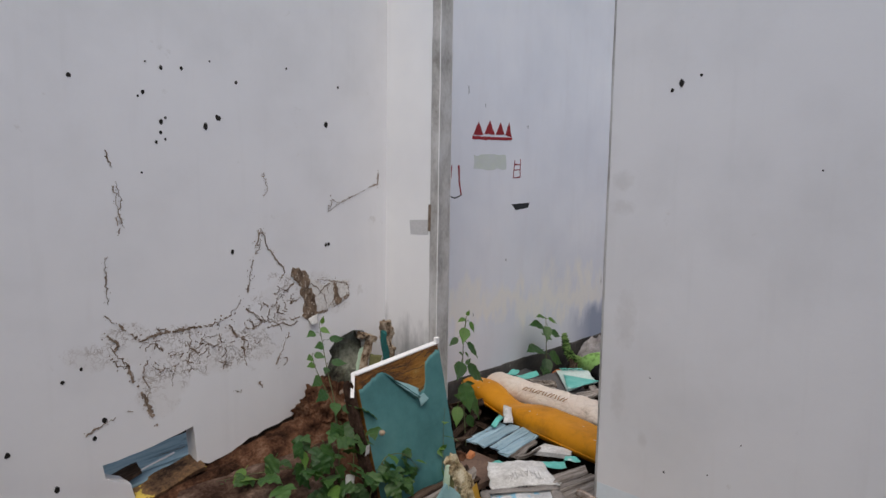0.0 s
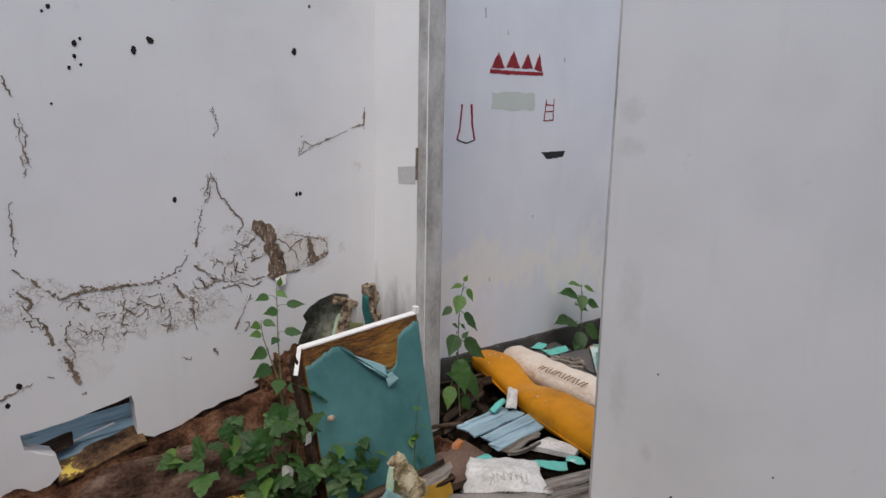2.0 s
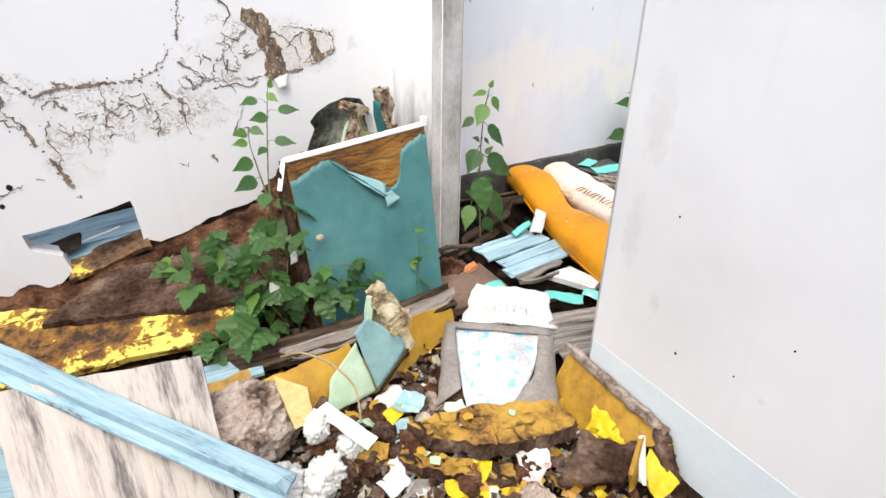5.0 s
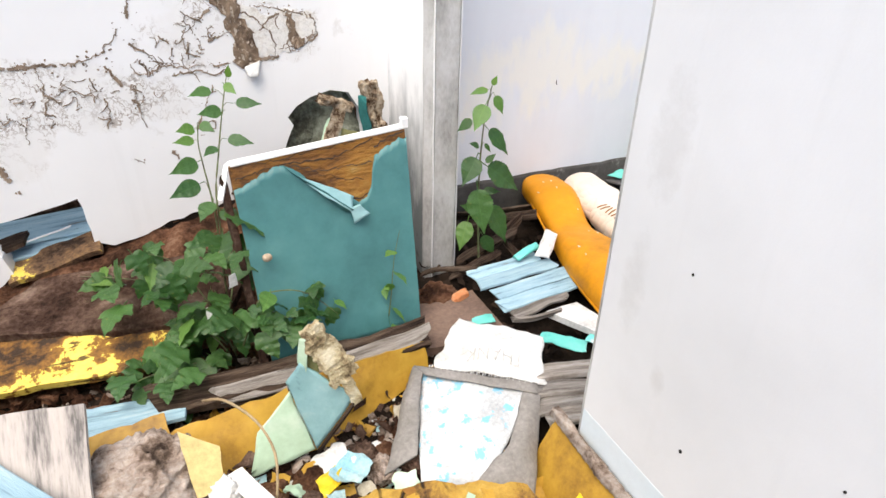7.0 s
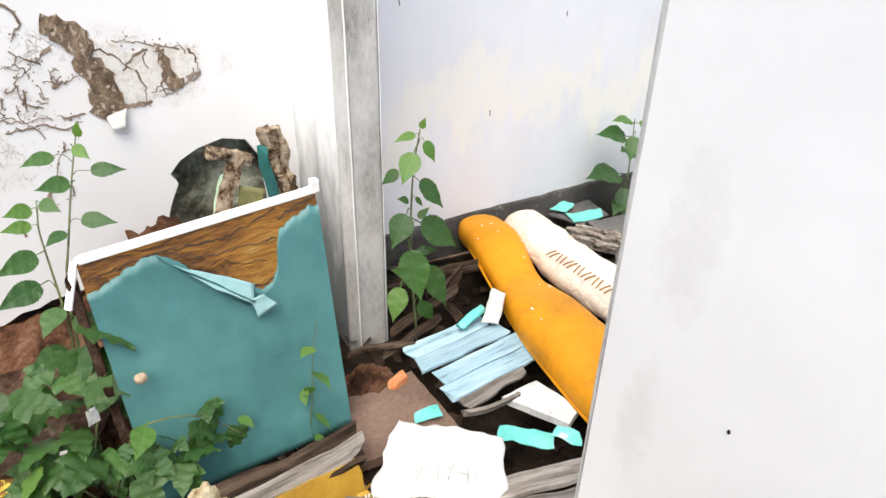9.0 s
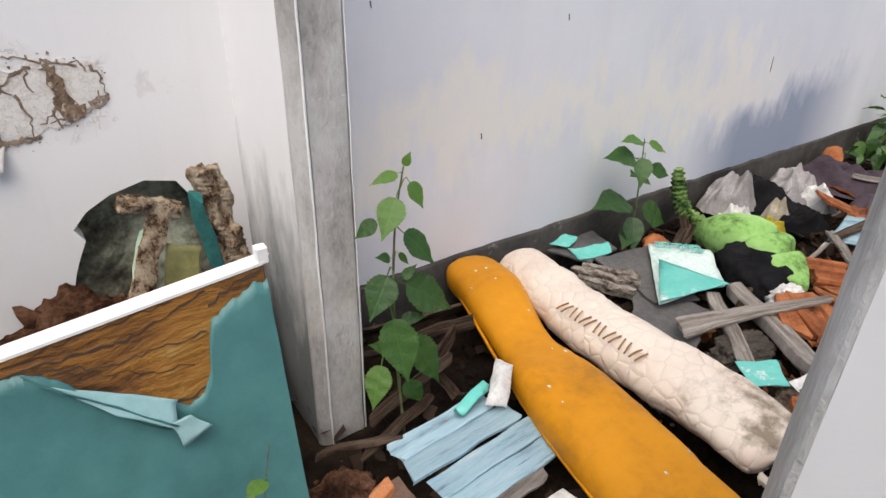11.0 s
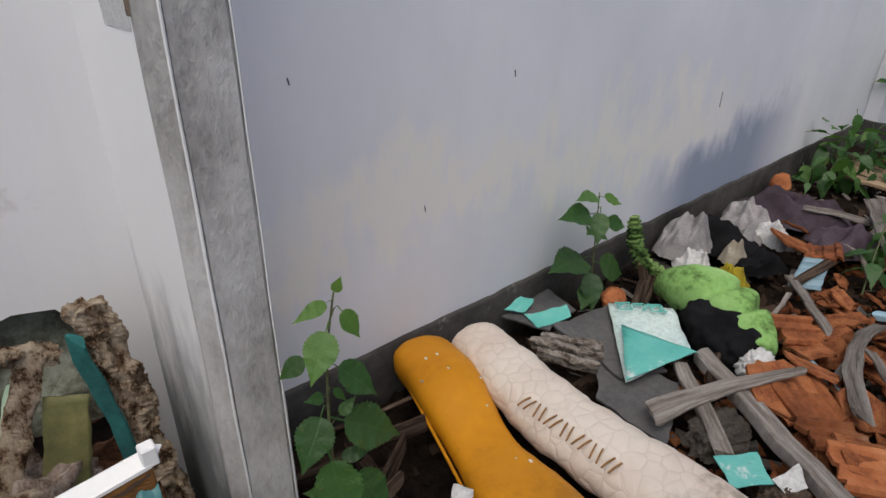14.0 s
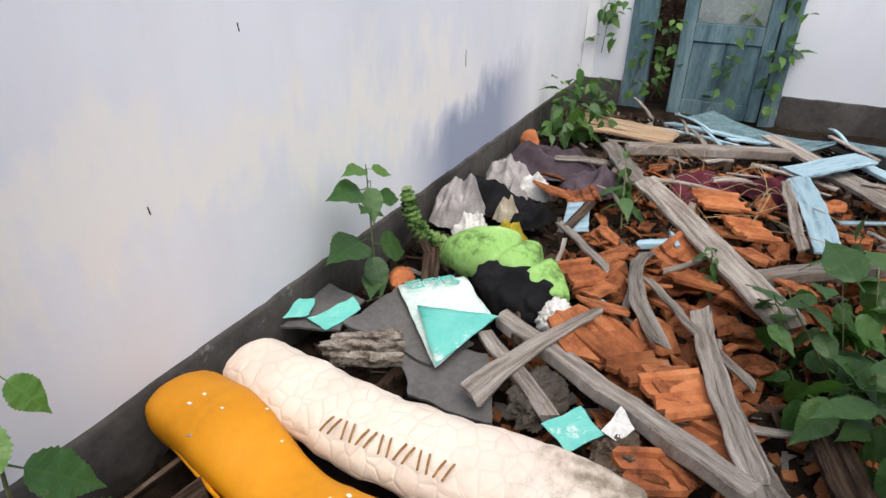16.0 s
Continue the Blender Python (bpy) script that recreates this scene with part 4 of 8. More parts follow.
for i, (y, z, r) in enumerate(((1.036, 1.76, 10), (1.071, 1.736, 6), (0.965, 1.78, 5), (0.559, 1.433, 5), (1.025, 0.256, 6), (0.86, 0.30, 4), (1.10, 0.62, 4), (0.75, 0.45, 4))):
    pit("x", DOORWALL, y, z, r * (0.0011 if i < 3 else 0.0006), i + 50, wall_side)
TRACKS = (
    ([(1.489, 1.432), (1.511, 1.34), (1.496, 1.3)], 0.008), ([(1.479, 1.167), (1.432, 1.022), (1.403, 0.864), (1.308, 0.756)], 0.014),
    ([(1.479, 1.167), (1.501, 1.071), (1.601, 0.94)], 0.007), ([(1.308, 0.756), (1.226, 0.729), (1.002, 0.728), (0.921, 0.705)], 0.014),
    ([(0.921, 0.705), (0.843, 0.649), (0.904, 0.516)], 0.014), ([(0.904, 0.516), (0.952, 0.382), (0.973, 0.327)], 0.016),
    ([(0.81, 1.486), (0.834, 1.418)], 0.006), ([(0.836, 1.345), (0.861, 1.188), (0.856, 1.143), (0.842, 1.222)], 0.005),
    ([(0.805, 1.067), (0.793, 1.034), (0.798, 0.876)], 0.008), ([(1.307, 0.717), (1.381, 0.584), (1.388, 0.5)], 0.014),
    ([(1.451, 0.722), (1.526, 0.697), (1.686, 0.696)], 0.007), ([(1.79, 0.879), (1.978, 0.845), (2.001, 0.781), (1.842, 0.71), (1.789, 0.702)], 0.010),
    ([(2.197, 1.439), (2.197, 1.377), (1.971, 1.284), (1.862, 1.226), (1.88, 1.314)], 0.004), ([(2.199, 1.43), (2.197, 1.37), (2.16, 1.365)], 0.013),
    ([(1.62, 0.626), (1.548, 0.481)], 0.008), ([(0.786, 0.832), (0.921, 0.705)], 0.008), ([(1.896, 0.853), (1.915, 0.791), (1.86, 0.722)], 0.010),
    ([(1.12, 0.73), (1.13, 0.62), (1.10, 0.56)], 0.007), ([(1.25, 0.73), (1.27, 0.64)], 0.008), ([(1.45, 0.42), (1.47, 0.38)], 0.012), ([(1.33, 0.40), (1.36, 0.38)], 0.010),
    ([(0.87, 0.42), (0.78, 0.40), (0.70, 0.36)], 0.006))
TRACKS += (([(0.80, 0.70), (0.86, 0.62), (0.885, 0.54), (0.93, 0.46), (0.955, 0.39)], 0.010), ([(0.79, 0.75), (0.83, 0.71), (0.80, 0.65), (0.85, 0.60)], 0.009), ([(0.94, 0.62), (0.92, 0.55), (0.95, 0.50), (0.935, 0.44)], 0.007), ([(1.05, 0.66), (1.07, 0.60), (1.05, 0.55)], 0.006),
           ([(1.39, 0.78), (1.45, 0.74), (1.47, 0.70), (1.55, 0.71)], 0.009), ([(0.845, 1.36), (0.865, 1.29), (0.85, 1.24), (0.87, 1.18)], 0.004), ([(2.02, 1.31), (1.93, 1.27), (1.89, 1.29), (1.87, 1.24)], 0.005), ([(1.44, 1.02), (1.47, 1.08), (1.46, 1.15)], 0.007))
for i, (pts, w) in enumerate(TRACKS):
    crack(pts, w, i + 1, wall_front)
# the largest eaten spot, earth showing through, with a hanging flake of paint
RUBBED = rough_surface("rubbed_plaster", (0.78, 0.765, 0.74), (0.66, 0.60, 0.53), 22, rough=0.95, bump=0.8, spots=(0.74, 0.72, 0.69), spot_at=0.49, vary=0)
for k, (outline, mt, lab) in enumerate((
        ([(1.735, 0.885), (1.79, 0.875), (1.83, 0.845), (1.90, 0.865), (1.985, 0.85), (2.0, 0.79), (1.95, 0.755), (1.86, 0.715), (1.80, 0.71), (1.77, 0.79), (1.735, 0.885)], RUBBED, "tan patch of rubbed plaster on the wall"),
        ([(1.648, 0.955), (1.72, 0.93), (1.748, 0.88), (1.738, 0.84), (1.772, 0.81), (1.788, 0.74), (1.80, 0.70), (1.74, 0.675), (1.70, 0.70), (1.716, 0.77), (1.69, 0.81), (1.702, 0.85), (1.668, 0.88), (1.635, 0.91), (1.648, 0.955)], CORE, "patch of eaten brown core in the wall"),
        ([(1.885, 0.845), (1.915, 0.85), (1.925, 0.80), (1.95, 0.745), (1.915, 0.735), (1.90, 0.79), (1.885, 0.845)], CORE, "patch of eaten brown core in the wall"))):
    part("earth_patch", patch_bm(ragged(outline, 0.014, 0.009, 9 + k)[:-1], "y", LONG, 0.002 + 0.002 * min(k, 1)), mt, wall_front, lab, False)
# finer tracks in a net round it
NET = ([(1.70, 0.85), (1.76, 0.86), (1.80, 0.83), (1.83, 0.80)], [(1.80, 0.80), (1.83, 0.83), (1.86, 0.85), (1.90, 0.86), (1.98, 0.845)], [(1.83, 0.80), (1.85, 0.75), (1.845, 0.71)], [(1.86, 0.85), (1.865, 0.80), (1.89, 0.76), (1.90, 0.72)],
       [(1.79, 0.70), (1.85, 0.705), (1.92, 0.73), (2.0, 0.775)], [(1.96, 0.85), (1.975, 0.80), (1.99, 0.77)], [(1.69, 0.68), (1.64, 0.665), (1.57, 0.68), (1.50, 0.67)], [(1.60, 0.94), (1.56, 0.87), (1.585, 0.80)], [(1.65, 0.87), (1.60, 0.84), (1.55, 0.79), (1.56, 0.72)],
       [(1.70, 0.80), (1.65, 0.77), (1.62, 0.72)], [(1.48, 0.80), (1.52, 0.76), (1.50, 0.71)])
for i, pts in enumerate(NET):
    crack(pts, 0.007, 60 + i, wall_front)
rnd = random.Random(77)
for i in range(46):
    x, z = (rnd.gauss(1.55, 0.09), rnd.gauss(0.76, 0.06)) if i < 16 else (rnd.uniform(0.86, 1.45), rnd.gauss(0.66, 0.05))
    pts = [(x, z)]
    for _ in range(rnd.randint(2, 4)):
        pts.append((pts[-1][0] + rnd.gauss(0.01, 0.025), pts[-1][1] + rnd.gauss(-0.008, 0.02)))
    crack(pts, rnd.uniform(0.002, 0.006), 90 + i, wall_front)
part("paint_flake", sheet_bm([(1.735, LONG - 0.004, 0.685), (1.79, LONG - 0.004, 0.70), (1.775, LONG - 0.03, 0.655), (1.745, LONG - 0.025, 0.65)], 0.0015, 5, 5, 0.004, 30, 0.004), PAPER, wall_front, "hanging flake of white paint", True)


def stroke(points, width, material, parent, label, wall="y", at=LONG, jag=0.002, seed=1):
    line = ragged(points, 0.02, jag, seed)
    l, r = [], []
    for i, (x, z) in enumerate(line):
        a, b = line[max(i - 1, 0)], line[min(i + 1, len(line) - 1)]
        dx, dz = b[0] - a[0], b[1] - a[1]
        n = math.hypot(dx, dz) or 1
        w = width * (0.7 + 0.6 * abs(nz((x, z, 0), 23, seed)))
        l.append((x - dz / n * w, z + dx / n * w))
        r.append((x + dz / n * w, z - dx / n * w))
    part("crayon_stroke", prism_bm(l + r[::-1], wall, at - 0.0015, at + 0.003), material, parent, label, False)


for pts in ([(3.002, 1.70), (3.055, 1.793), (3.105, 1.71)], [(3.115, 1.715), (3.17, 1.81), (3.225, 1.72)], [(3.235, 1.72), (3.285, 1.805), (3.33, 1.725)], [(3.34, 1.725), (3.38, 1.817), (3.41, 1.715)]):
    part("crayon_peak", prism_bm(ragged(pts + [pts[0]], 0.02, 0.003, 5)[:-1], "y", LONG - 0.0015, LONG + 0.003), REDCHALK, wall_back, "red crayon peak drawn on the wall", False)
stroke([(2.995, 1.685), (3.15, 1.69), (3.416, 1.704)], 0.013, REDCHALK, wall_back, "red crayon base line")
stroke([(2.801, 1.498), (2.791, 1.38), (2.772, 1.312)], 0.006, REDCHALK, wall_back, "red crayon line")
stroke([(2.867, 1.501), (2.878, 1.382), (2.896, 1.313)], 0.008, REDCHALK, wall_back, "red crayon line")
stroke([(2.772, 1.312), (2.834, 1.294), (2.896, 1.313)], 0.005, BLACKCHALK, wall_back, "dark crayon line")
for pts in ([(3.456, 1.558), (3.441, 1.436)], [(3.522, 1.569), (3.521, 1.442)], [(3.441, 1.436), (3.521, 1.442)], [(3.452, 1.53), (3.521, 1.53)], [(3.447, 1.49), (3.521, 1.495)]):
    stroke(pts, 0.004, REDCHALK, wall_back, "red crayon line")
part("crayon_boat", prism_bm(ragged([(3.43, 1.25), (3.647, 1.261), (3.628, 1.224), (3.478, 1.21), (3.43, 1.25)], 0.03, 0.003, 3)[:-1], "y", LONG - 0.0015, LONG + 0.003), BLACKCHALK, wall_back, "black crayon boat shape", False)
part("crayon_patch", prism_bm(ragged([(3.011, 1.572), (3.351, 1.589), (3.355, 1.492), (3.013, 1.481), (3.011, 1.572)], 0.04, 0.012, 6)[:-1], "y", LONG - 0.001, LONG + 0.003), GREENCHALK, wall_back, "pale green crayon patch", False)
for x, z, h in ((4.745, 0.58, 0.035), (3.381, 0.861, 0.01), (2.647, 0.932, 0.008), (3.038, 0.517, 0.01), (3.60, 1.80, 0.012), (2.95, 1.98, 0.025), (3.12, 1.9, 0.01)):
    stroke([(x, z + h), (x + 0.003, z - h)], 0.0018, BLACKCHALK, wall_back, "small dark scratch")
part("worn_patch", prism_bm([(2.494, 1.181), (2.355, 1.19), (2.354, 1.11), (2.484, 1.104)], "x", DOORWALL - 0.0015, DOORWALL + 0.003), rough_surface("grey_worn_paint", (0.66, 0.66, 0.66), (0.6, 0.6, 0.6), 20, vary=0), bpy.data.objects["wall_door_return"], "grey patch where a latch plate sat", False)


# ---- front room: things ----
heap = bmesh.new()
g, n, m = [], 90, 60
for i in range(n + 1):
    row = []
    for j in range(m + 1):
        x, y = 0.55 + 1.62 * i / n, 2.12 + 1.2 * j / m
        rise = max(0, min(1, (x - 0.9) / 0.95))
        crest = math.exp(-((y - 2.62) / 0.26) ** 2)
        z = -0.09 + (0.10 + 0.22 * rise) * crest + 0.035 * nz((x, y, 0), 5, 3) + 0.026 * nz((x, y, 0), 13, 6) + 0.016 * nz((x, y, 0), 31, 1)
        row.append(heap.verts.new((x, y, z)))
    g.append(row)
for i in range(n):
    for j in range(m):
        heap.faces.new((g[i][j], g[i + 1][j], g[i + 1][j + 1], g[i][j + 1]))
one("earth_heap", heap, EARTH, "heap of crumbled red-brown earth against the wall foot", "earth", kind="stuff", smooth=True)

one("earth_lump", lump_bm((1.80, 2.60, 0.17), (0.13, 0.09, 0.12), 0.45, 2.4, 5, 5), EARTH, "crumbled brown earth spilling from the wall hole", "earth", smooth=True)
one("earth_lump", lump_bm((1.97, 2.55, 0.22), (0.10, 0.08, 0.10), 0.5, 2.6, 8, 4), CLAY, "crumbled pale clay below the wall hole", "earth", smooth=True)

# blue boards seen through the broken wall foot
for i, (a, b, w, mt) in enumerate((((0.45, 2.98, 0.03), (1.30, 2.84, 0.15), 0.17, BLUEWOOD), ((0.55, 2.82, 0.02), (1.25, 2.76, 0.11), 0.07, BLUEWOOD), ((0.6, 3.12, 0.14), (1.4, 3.05, 0.22), 0.12, DARKWOOD))):
    one("board", plank_bm(a, b, w, 0.02, 10, 12, seed=i), mt, "light-blue painted board lying behind the broken wall" if mt is BLUEWOOD else "dark rotten board behind the broken wall", "board")
one("plastic_strip", plank_bm((0.78, 2.78, 0.075), (1.07, 2.765, 0.155), 0.012, 0.004, 8, seed=3), WHITEPL, "thin white plastic strip on the blue board", "plastic strip")
one("board_fragment", sheet_bm([(0.72, 2.72, 0.08), (0.92, 2.74, 0.13), (0.93, 2.82, 0.14), (0.74, 2.82, 0.09)], 0.015, 8, 5, 0.006, 14, 0.008), DARKWOOD, "small brown board fragment on blue board", "board")
one("yellow_board", sheet_bm([(0.86, 2.66, 0.02), (1.16, 2.64, 0.10), (1.15, 2.76, 0.13), (0.86, 2.78, 0.05)], 0.02, 14, 10, 0.012, 10, 0.01, seed=2), weathered("brown_board_flecked_yellow", [(0.34, (0.03, 0.018, 0.012)), (0.46, (0.12, 0.07, 0.04)), (0.575, (0.22, 0.13, 0.06)), (0.585, (0.66, 0.50, 0.10))], (1, 1, 1), 9, rough=0.9, bump=0.9, vary=0), "brown board with flaking yellow paint under the wall", "board")

# flaking boards that lie along the wall
one("yellow_flaked_board", sheet_bm([(0.62, 2.13, -0.02), (1.36, 2.03, 0.0), (1.40, 2.14, 0.07), (0.64, 2.45, 0.07)], 0.025, 22, 10, 0.014, 7, 0.01, seed=5), YELLOWFLAKE, "fallen brown board with thick flaking yellow paint", "board")
one("brown_slab", sheet_bm([(0.78, 2.30, 0.065), (1.50, 2.08, 0.07), (1.66, 2.36, 0.17), (0.98, 2.50, 0.105)], 0.03, 22, 10, 0.016, 6, 0.012, seed=8), BROWNBOARD, "rotten dark brown board slab lying on the heap", "board")

# torn teal cabinet door that leans in the corner
TL, TR, BL, BR = (Vector(p) for p in ((1.588, 2.118, 0.545), (2.112, 2.13, 0.592), (1.612, 1.955, -0.03), (2.095, 1.985, -0.02)))
BR = BR - (BR - BL).project((TR - TL).cross(TL - BL).normalized())
NRM = (TR - TL).cross(TL - BL).normalized()
if NRM.y > 0:
    NRM = -NRM


def on_panel(u, v, d=0.0):
    return BL.lerp(BR, u).lerp(TL.lerp(TR, u), v) + NRM * d


cab = thing("cabinet_door", "torn teal laminate cabinet door with white edging, leaning upright", "cabinet door")
bm = bmesh.new()
fr = [bm.verts.new(on_panel(*q, 0.0)) for q in ((0, 0), (1, 0), (1, 1), (0, 1))]
bk = [bm.verts.new(on_panel(*q, -0.032)) for q in ((0, 0), (1, 0), (1, 1), (0, 1))]
bm.faces.new(fr), bm.faces.new(bk[::-1])
for i in range(4):
    bm.faces.new((fr[i], bk[i], bk[(i + 1) % 4], fr[(i + 1) % 4]))
bmesh.ops.bevel(bm, geom=bm.edges[:], offset=0.003, segments=1, affect="EDGES")
body = part("body", bm, BAREBOARD, cab, "delaminated brown chipboard body", False)


TEAR = [(0.0, 0.885), (0.08, 0.905), (0.16, 0.935), (0.24, 0.955), (0.31, 0.94), (0.36, 0.90), (0.42, 0.84), (0.5, 0.785), (0.6, 0.735), (0.68, 0.70), (0.73, 0.715), (0.765, 0.77), (0.78, 0.85), (0.80, 0.90), (0.86, 0.925), (0.93, 0.95), (1.0, 0.955)]
bm, cols = bmesh.new(), []
for i in range(161):
    u = i / 160
    top = float(np.interp(u, [p[0] for p in TEAR], [p[1] for p in TEAR])) + 0.011 * nz((u, 0, 0), 34, 3) + 0.006 * nz((u, 0, 0), 95, 6)
    col = []
    for j in range(25):
        v = top * j / 24
        lift = 0.0035 + 0.0026 * (nz((u, v, 0), 7, 2) + 0.8 * nz((u * 0.5 + v * 0.5, v - u * 0.6, 0), 19, 4)) + 0.006 * max(0, v - top + 0.03) / 0.03 * abs(nz((u, 1, 0), 9, 5))
        col.append((bm.verts.new(on_panel(u, v, max(lift, 0.0015))), bm.verts.new(on_panel(u, v, 0.0004))))
    cols.append(col)
for a, b in zip(cols, cols[1:]):
    for j in range(24):
        bm.faces.new((a[j][0], b[j][0], b[j + 1][0], a[j + 1][0]))
    bm.faces.new((a[24][0], b[24][0], b[24][1], a[24][1]))
    bm.faces.new((a[0][1], b[0][1], b[0][0], a[0][0]))
lam = part("laminate", bm, TEAL, cab, "teal laminate facing, torn along the top", True)
for k, (pts, w) in enumerate((([(0.02, 0.935), (0.3, 0.955), (0.55, 0.93), (0.80, 0.985)], 0.006), ([(0.28, 0.955), (0.5, 0.885), (0.78, 0.875)], 0.005), ([(0.35, 0.92), (0.55, 0.845), (0.72, 0.80)], 0.003), ([(0.80, 0.94), (0.9, 0.975), (0.99, 0.985)], 0.008), ([(0.60, 0.735), (0.68, 0.715), (0.74, 0.73)], 0.008), ([(0.02, 0.985), (0.4, 0.985), (0.7, 0.99)], 0.004))):
    line, w = ragged(pts, 0.02, 0.008, k + 30), w * 0.5
    up_side = [(u, v + w * random.Random(k * 50 + q).uniform(0.3, 1.6)) for q, (u, v) in enumerate(line)]
    low_side = [(u, v - w * random.Random(k * 70 + q).uniform(0.3, 1.6)) for q, (u, v) in enumerate(line)]
    bm = bmesh.new()
    A, B = [bm.verts.new(on_panel(u, v, 0.0012)) for u, v in up_side], [bm.verts.new(on_panel(u, v, 0.0012)) for u, v in low_side]
    for q in range(len(line) - 1):
        bm.faces.new((A[q], A[q + 1], B[q + 1], B[q]))
    part("split", bm, DARKWOOD, body, "dark split in the bare board", False)
# curled flap of laminate
part("torn_flap", sheet_bm([on_panel(0.34, 0.895, 0.006), on_panel(0.645, 0.735, 0.012), on_panel(0.62, 0.665, 0.024), on_panel(0.47, 0.77, 0.026)], 0.0015, 12, 8, 0.006, 12, 0.006, seed=3), TEALBACK, lam, "pale underside of a torn laminate flap", True)
part("torn_flap", sheet_bm([on_panel(0.27, 0.955, 0.006), on_panel(0.335, 0.90, 0.016), on_panel(0.625, 0.675, 0.028), on_panel(0.59, 0.665, 0.012)], 0.0015, 6, 12, 0.006, 12, 0.004, seed=6), TEAL, lam, "curled teal edge of the flap", True)
part("torn_flap", sheet_bm([on_panel(0.60, 0.69, 0.02), on_panel(0.665, 0.695, 0.03), on_panel(0.715, 0.64, 0.032), on_panel(0.625, 0.605, 0.018)], 0.0015, 8, 8, 0.006, 14, 0.008, seed=9), TEALBACK, lam, "hanging tip of the flap", True)
part("backing_board", plank_bm(on_panel(-0.045, 0.0, -0.03), on_panel(-0.04, 0.93, -0.04), 0.07, 0.02, 16, 85, rag=0.012, seed=31, split=0.2), BROWNBOARD, cab, "rotten brown board behind the door edge")
part("edging", plank_bm(on_panel(-0.004, 1.008, -0.014), on_panel(1.004, 1.008, -0.014), 0.036, 0.008, 10, rag=0.001), WHITEPL, cab, "white plastic edging strip", False)
part("edging", plank_bm(on_panel(-0.005, 1.005, -0.012), on_panel(-0.075, 0.86, 0.0), 0.016, 0.006, 6, rag=0.001, seed=2), WHITEPL, cab, "white plastic edging strip bent loose", False)
part("edging", box_bm(2.101, 2.122, 2.127, 2.148, 0.59, 0.622, 0.002), WHITEPL, cab, "white plastic edging corner", False)

def eaten_bm(p0, p1, width, thick, n=80, m=22, seed=0.0, depth=0.45, taper=(1, 1), roll=0.0, fray=0.02):
    """A board end that termites left as ridges, holes and splinters."""
    p0, p1 = Vector(p0), Vector(p1)
    d = (p1 - p0).normalized()
    s = Matrix.Rotation(radians(roll), 3, d) @ d.cross(Vector((0.1, 1, 0.05))).normalized()
    u = s.cross(d)
    bm, rings = bmesh.new(), []
    for i in range(n + 1):
        k = i / n
        wob = 0.12 * width * nz((k * 4, 0, 0), 1.7, seed)
        c = p0.lerp(p1, k) + s * wob
        w, h = width * (taper[0] + (taper[1] - taper[0]) * k) / 2, thick / 2
        ring = []
        for j in range(m):
            a = 2 * math.pi * j / m
            q = Vector((math.copysign(abs(math.cos(a)) ** 0.55, math.cos(a)) * w, math.copysign(abs(math.sin(a)) ** 0.55, math.sin(a)) * h, 0))
            p = c + s * q.x + u * q.y
            along = (p.dot(d) * 0.35) * d + (p - p.dot(d) * d)
            ridge = abs(nz(along, 38, seed)) * 1.6 + 0.7 * abs(nz(p, 85, seed + 3))
            eat = depth * (0.25 - ridge + 0.5 * nz(p, 16, seed + 6))
            p = c + (s * q.x * (1 + eat * 0.55) + u * q.y * (1 + eat))
            if i in (0, n):
                p += d * abs(nz(p, 120, seed + 2)) * fray * (1.2 if i else -1.2)
            ring.append(bm.verts.new(p))
        rings.append(ring)
    for r, q in zip(rings, rings[1:]):
        for j in range(m):
            bm.faces.new((r[j], r[(j + 1) % m], q[(j + 1) % m], q[j]))
    for r in (rings[0], rings[-1][::-1]):
        mid = bm.verts.new(sum((v.co for v in r), Vector()) / m)
        for j in range(m):
            bm.faces.new((r[j], r[(j + 1) % m], mid))
    return bm


# eaten shelf boards standing in the corner behind the door
one("shelf_board", eaten_bm((2.20, 2.53, 0.0), (2.138, 2.55, 0.625), 0.09, 0.045, 130, 32, 4, 0.95, (0.9, 0.8)), EATEN, "upright board end eaten hollow by termites", "board")
one("teal_strip", plank_bm((2.165, 2.50, 0.05), (2.100, 2.525, 0.585), 0.034, 0.008, 20, 70, rag=0.014, seed=5), rough_surface("old_teal_paint", (0.03, 0.17, 0.16), (0.02, 0.1, 0.1), 9, vary=0), "strip of dark teal painted board, upright", "board")
one("shelf_board", eaten_bm((1.875, 2.49, 0.20), (2.032, 2.555, 0.555), 0.05, 0.024, 80, 20, 9, 0.4), EATEN, "pale slanting board riddled by termites", "board")
one("shelf_board", eaten_bm((1.956, 2.545, 0.585), (2.066, 2.565, 0.546), 0.045, 0.05, 46, 24, 11, 0.7, (0.9, 0.8)), EATEN, "short board end crumbled by termites", "board")
one("shelf_board", eaten_bm((1.90, 2.455, 0.365), (1.965, 2.47, 0.335), 0.02, 0.02, 24, 14, 15, 0.6), EATEN, "pale splintered stub of board", "board")
one("folder_sheet", sheet_bm([(1.955, 2.50, 0.18), (2.045, 2.51, 0.20), (2.100, 2.54, 0.452), (2.030, 2.55, 0.470)], 0.004, 10, 14, 0.012, 9, 0.006, seed=3, curl=0.012), OLIVE, "bent olive-yellow plastic sheet", "plastic sheet", smooth=True)
one("folder_sheet", sheet_bm([(1.89, 2.52, 0.25), (1.94, 2.52, 0.25), (2.003, 2.57, 0.515), (1.982, 2.585, 0.50)], 0.004, 6, 10, 0.012, 9, 0.006, seed=6), MINT, "bent pale green plastic sheet", "plastic sheet", smooth=True)
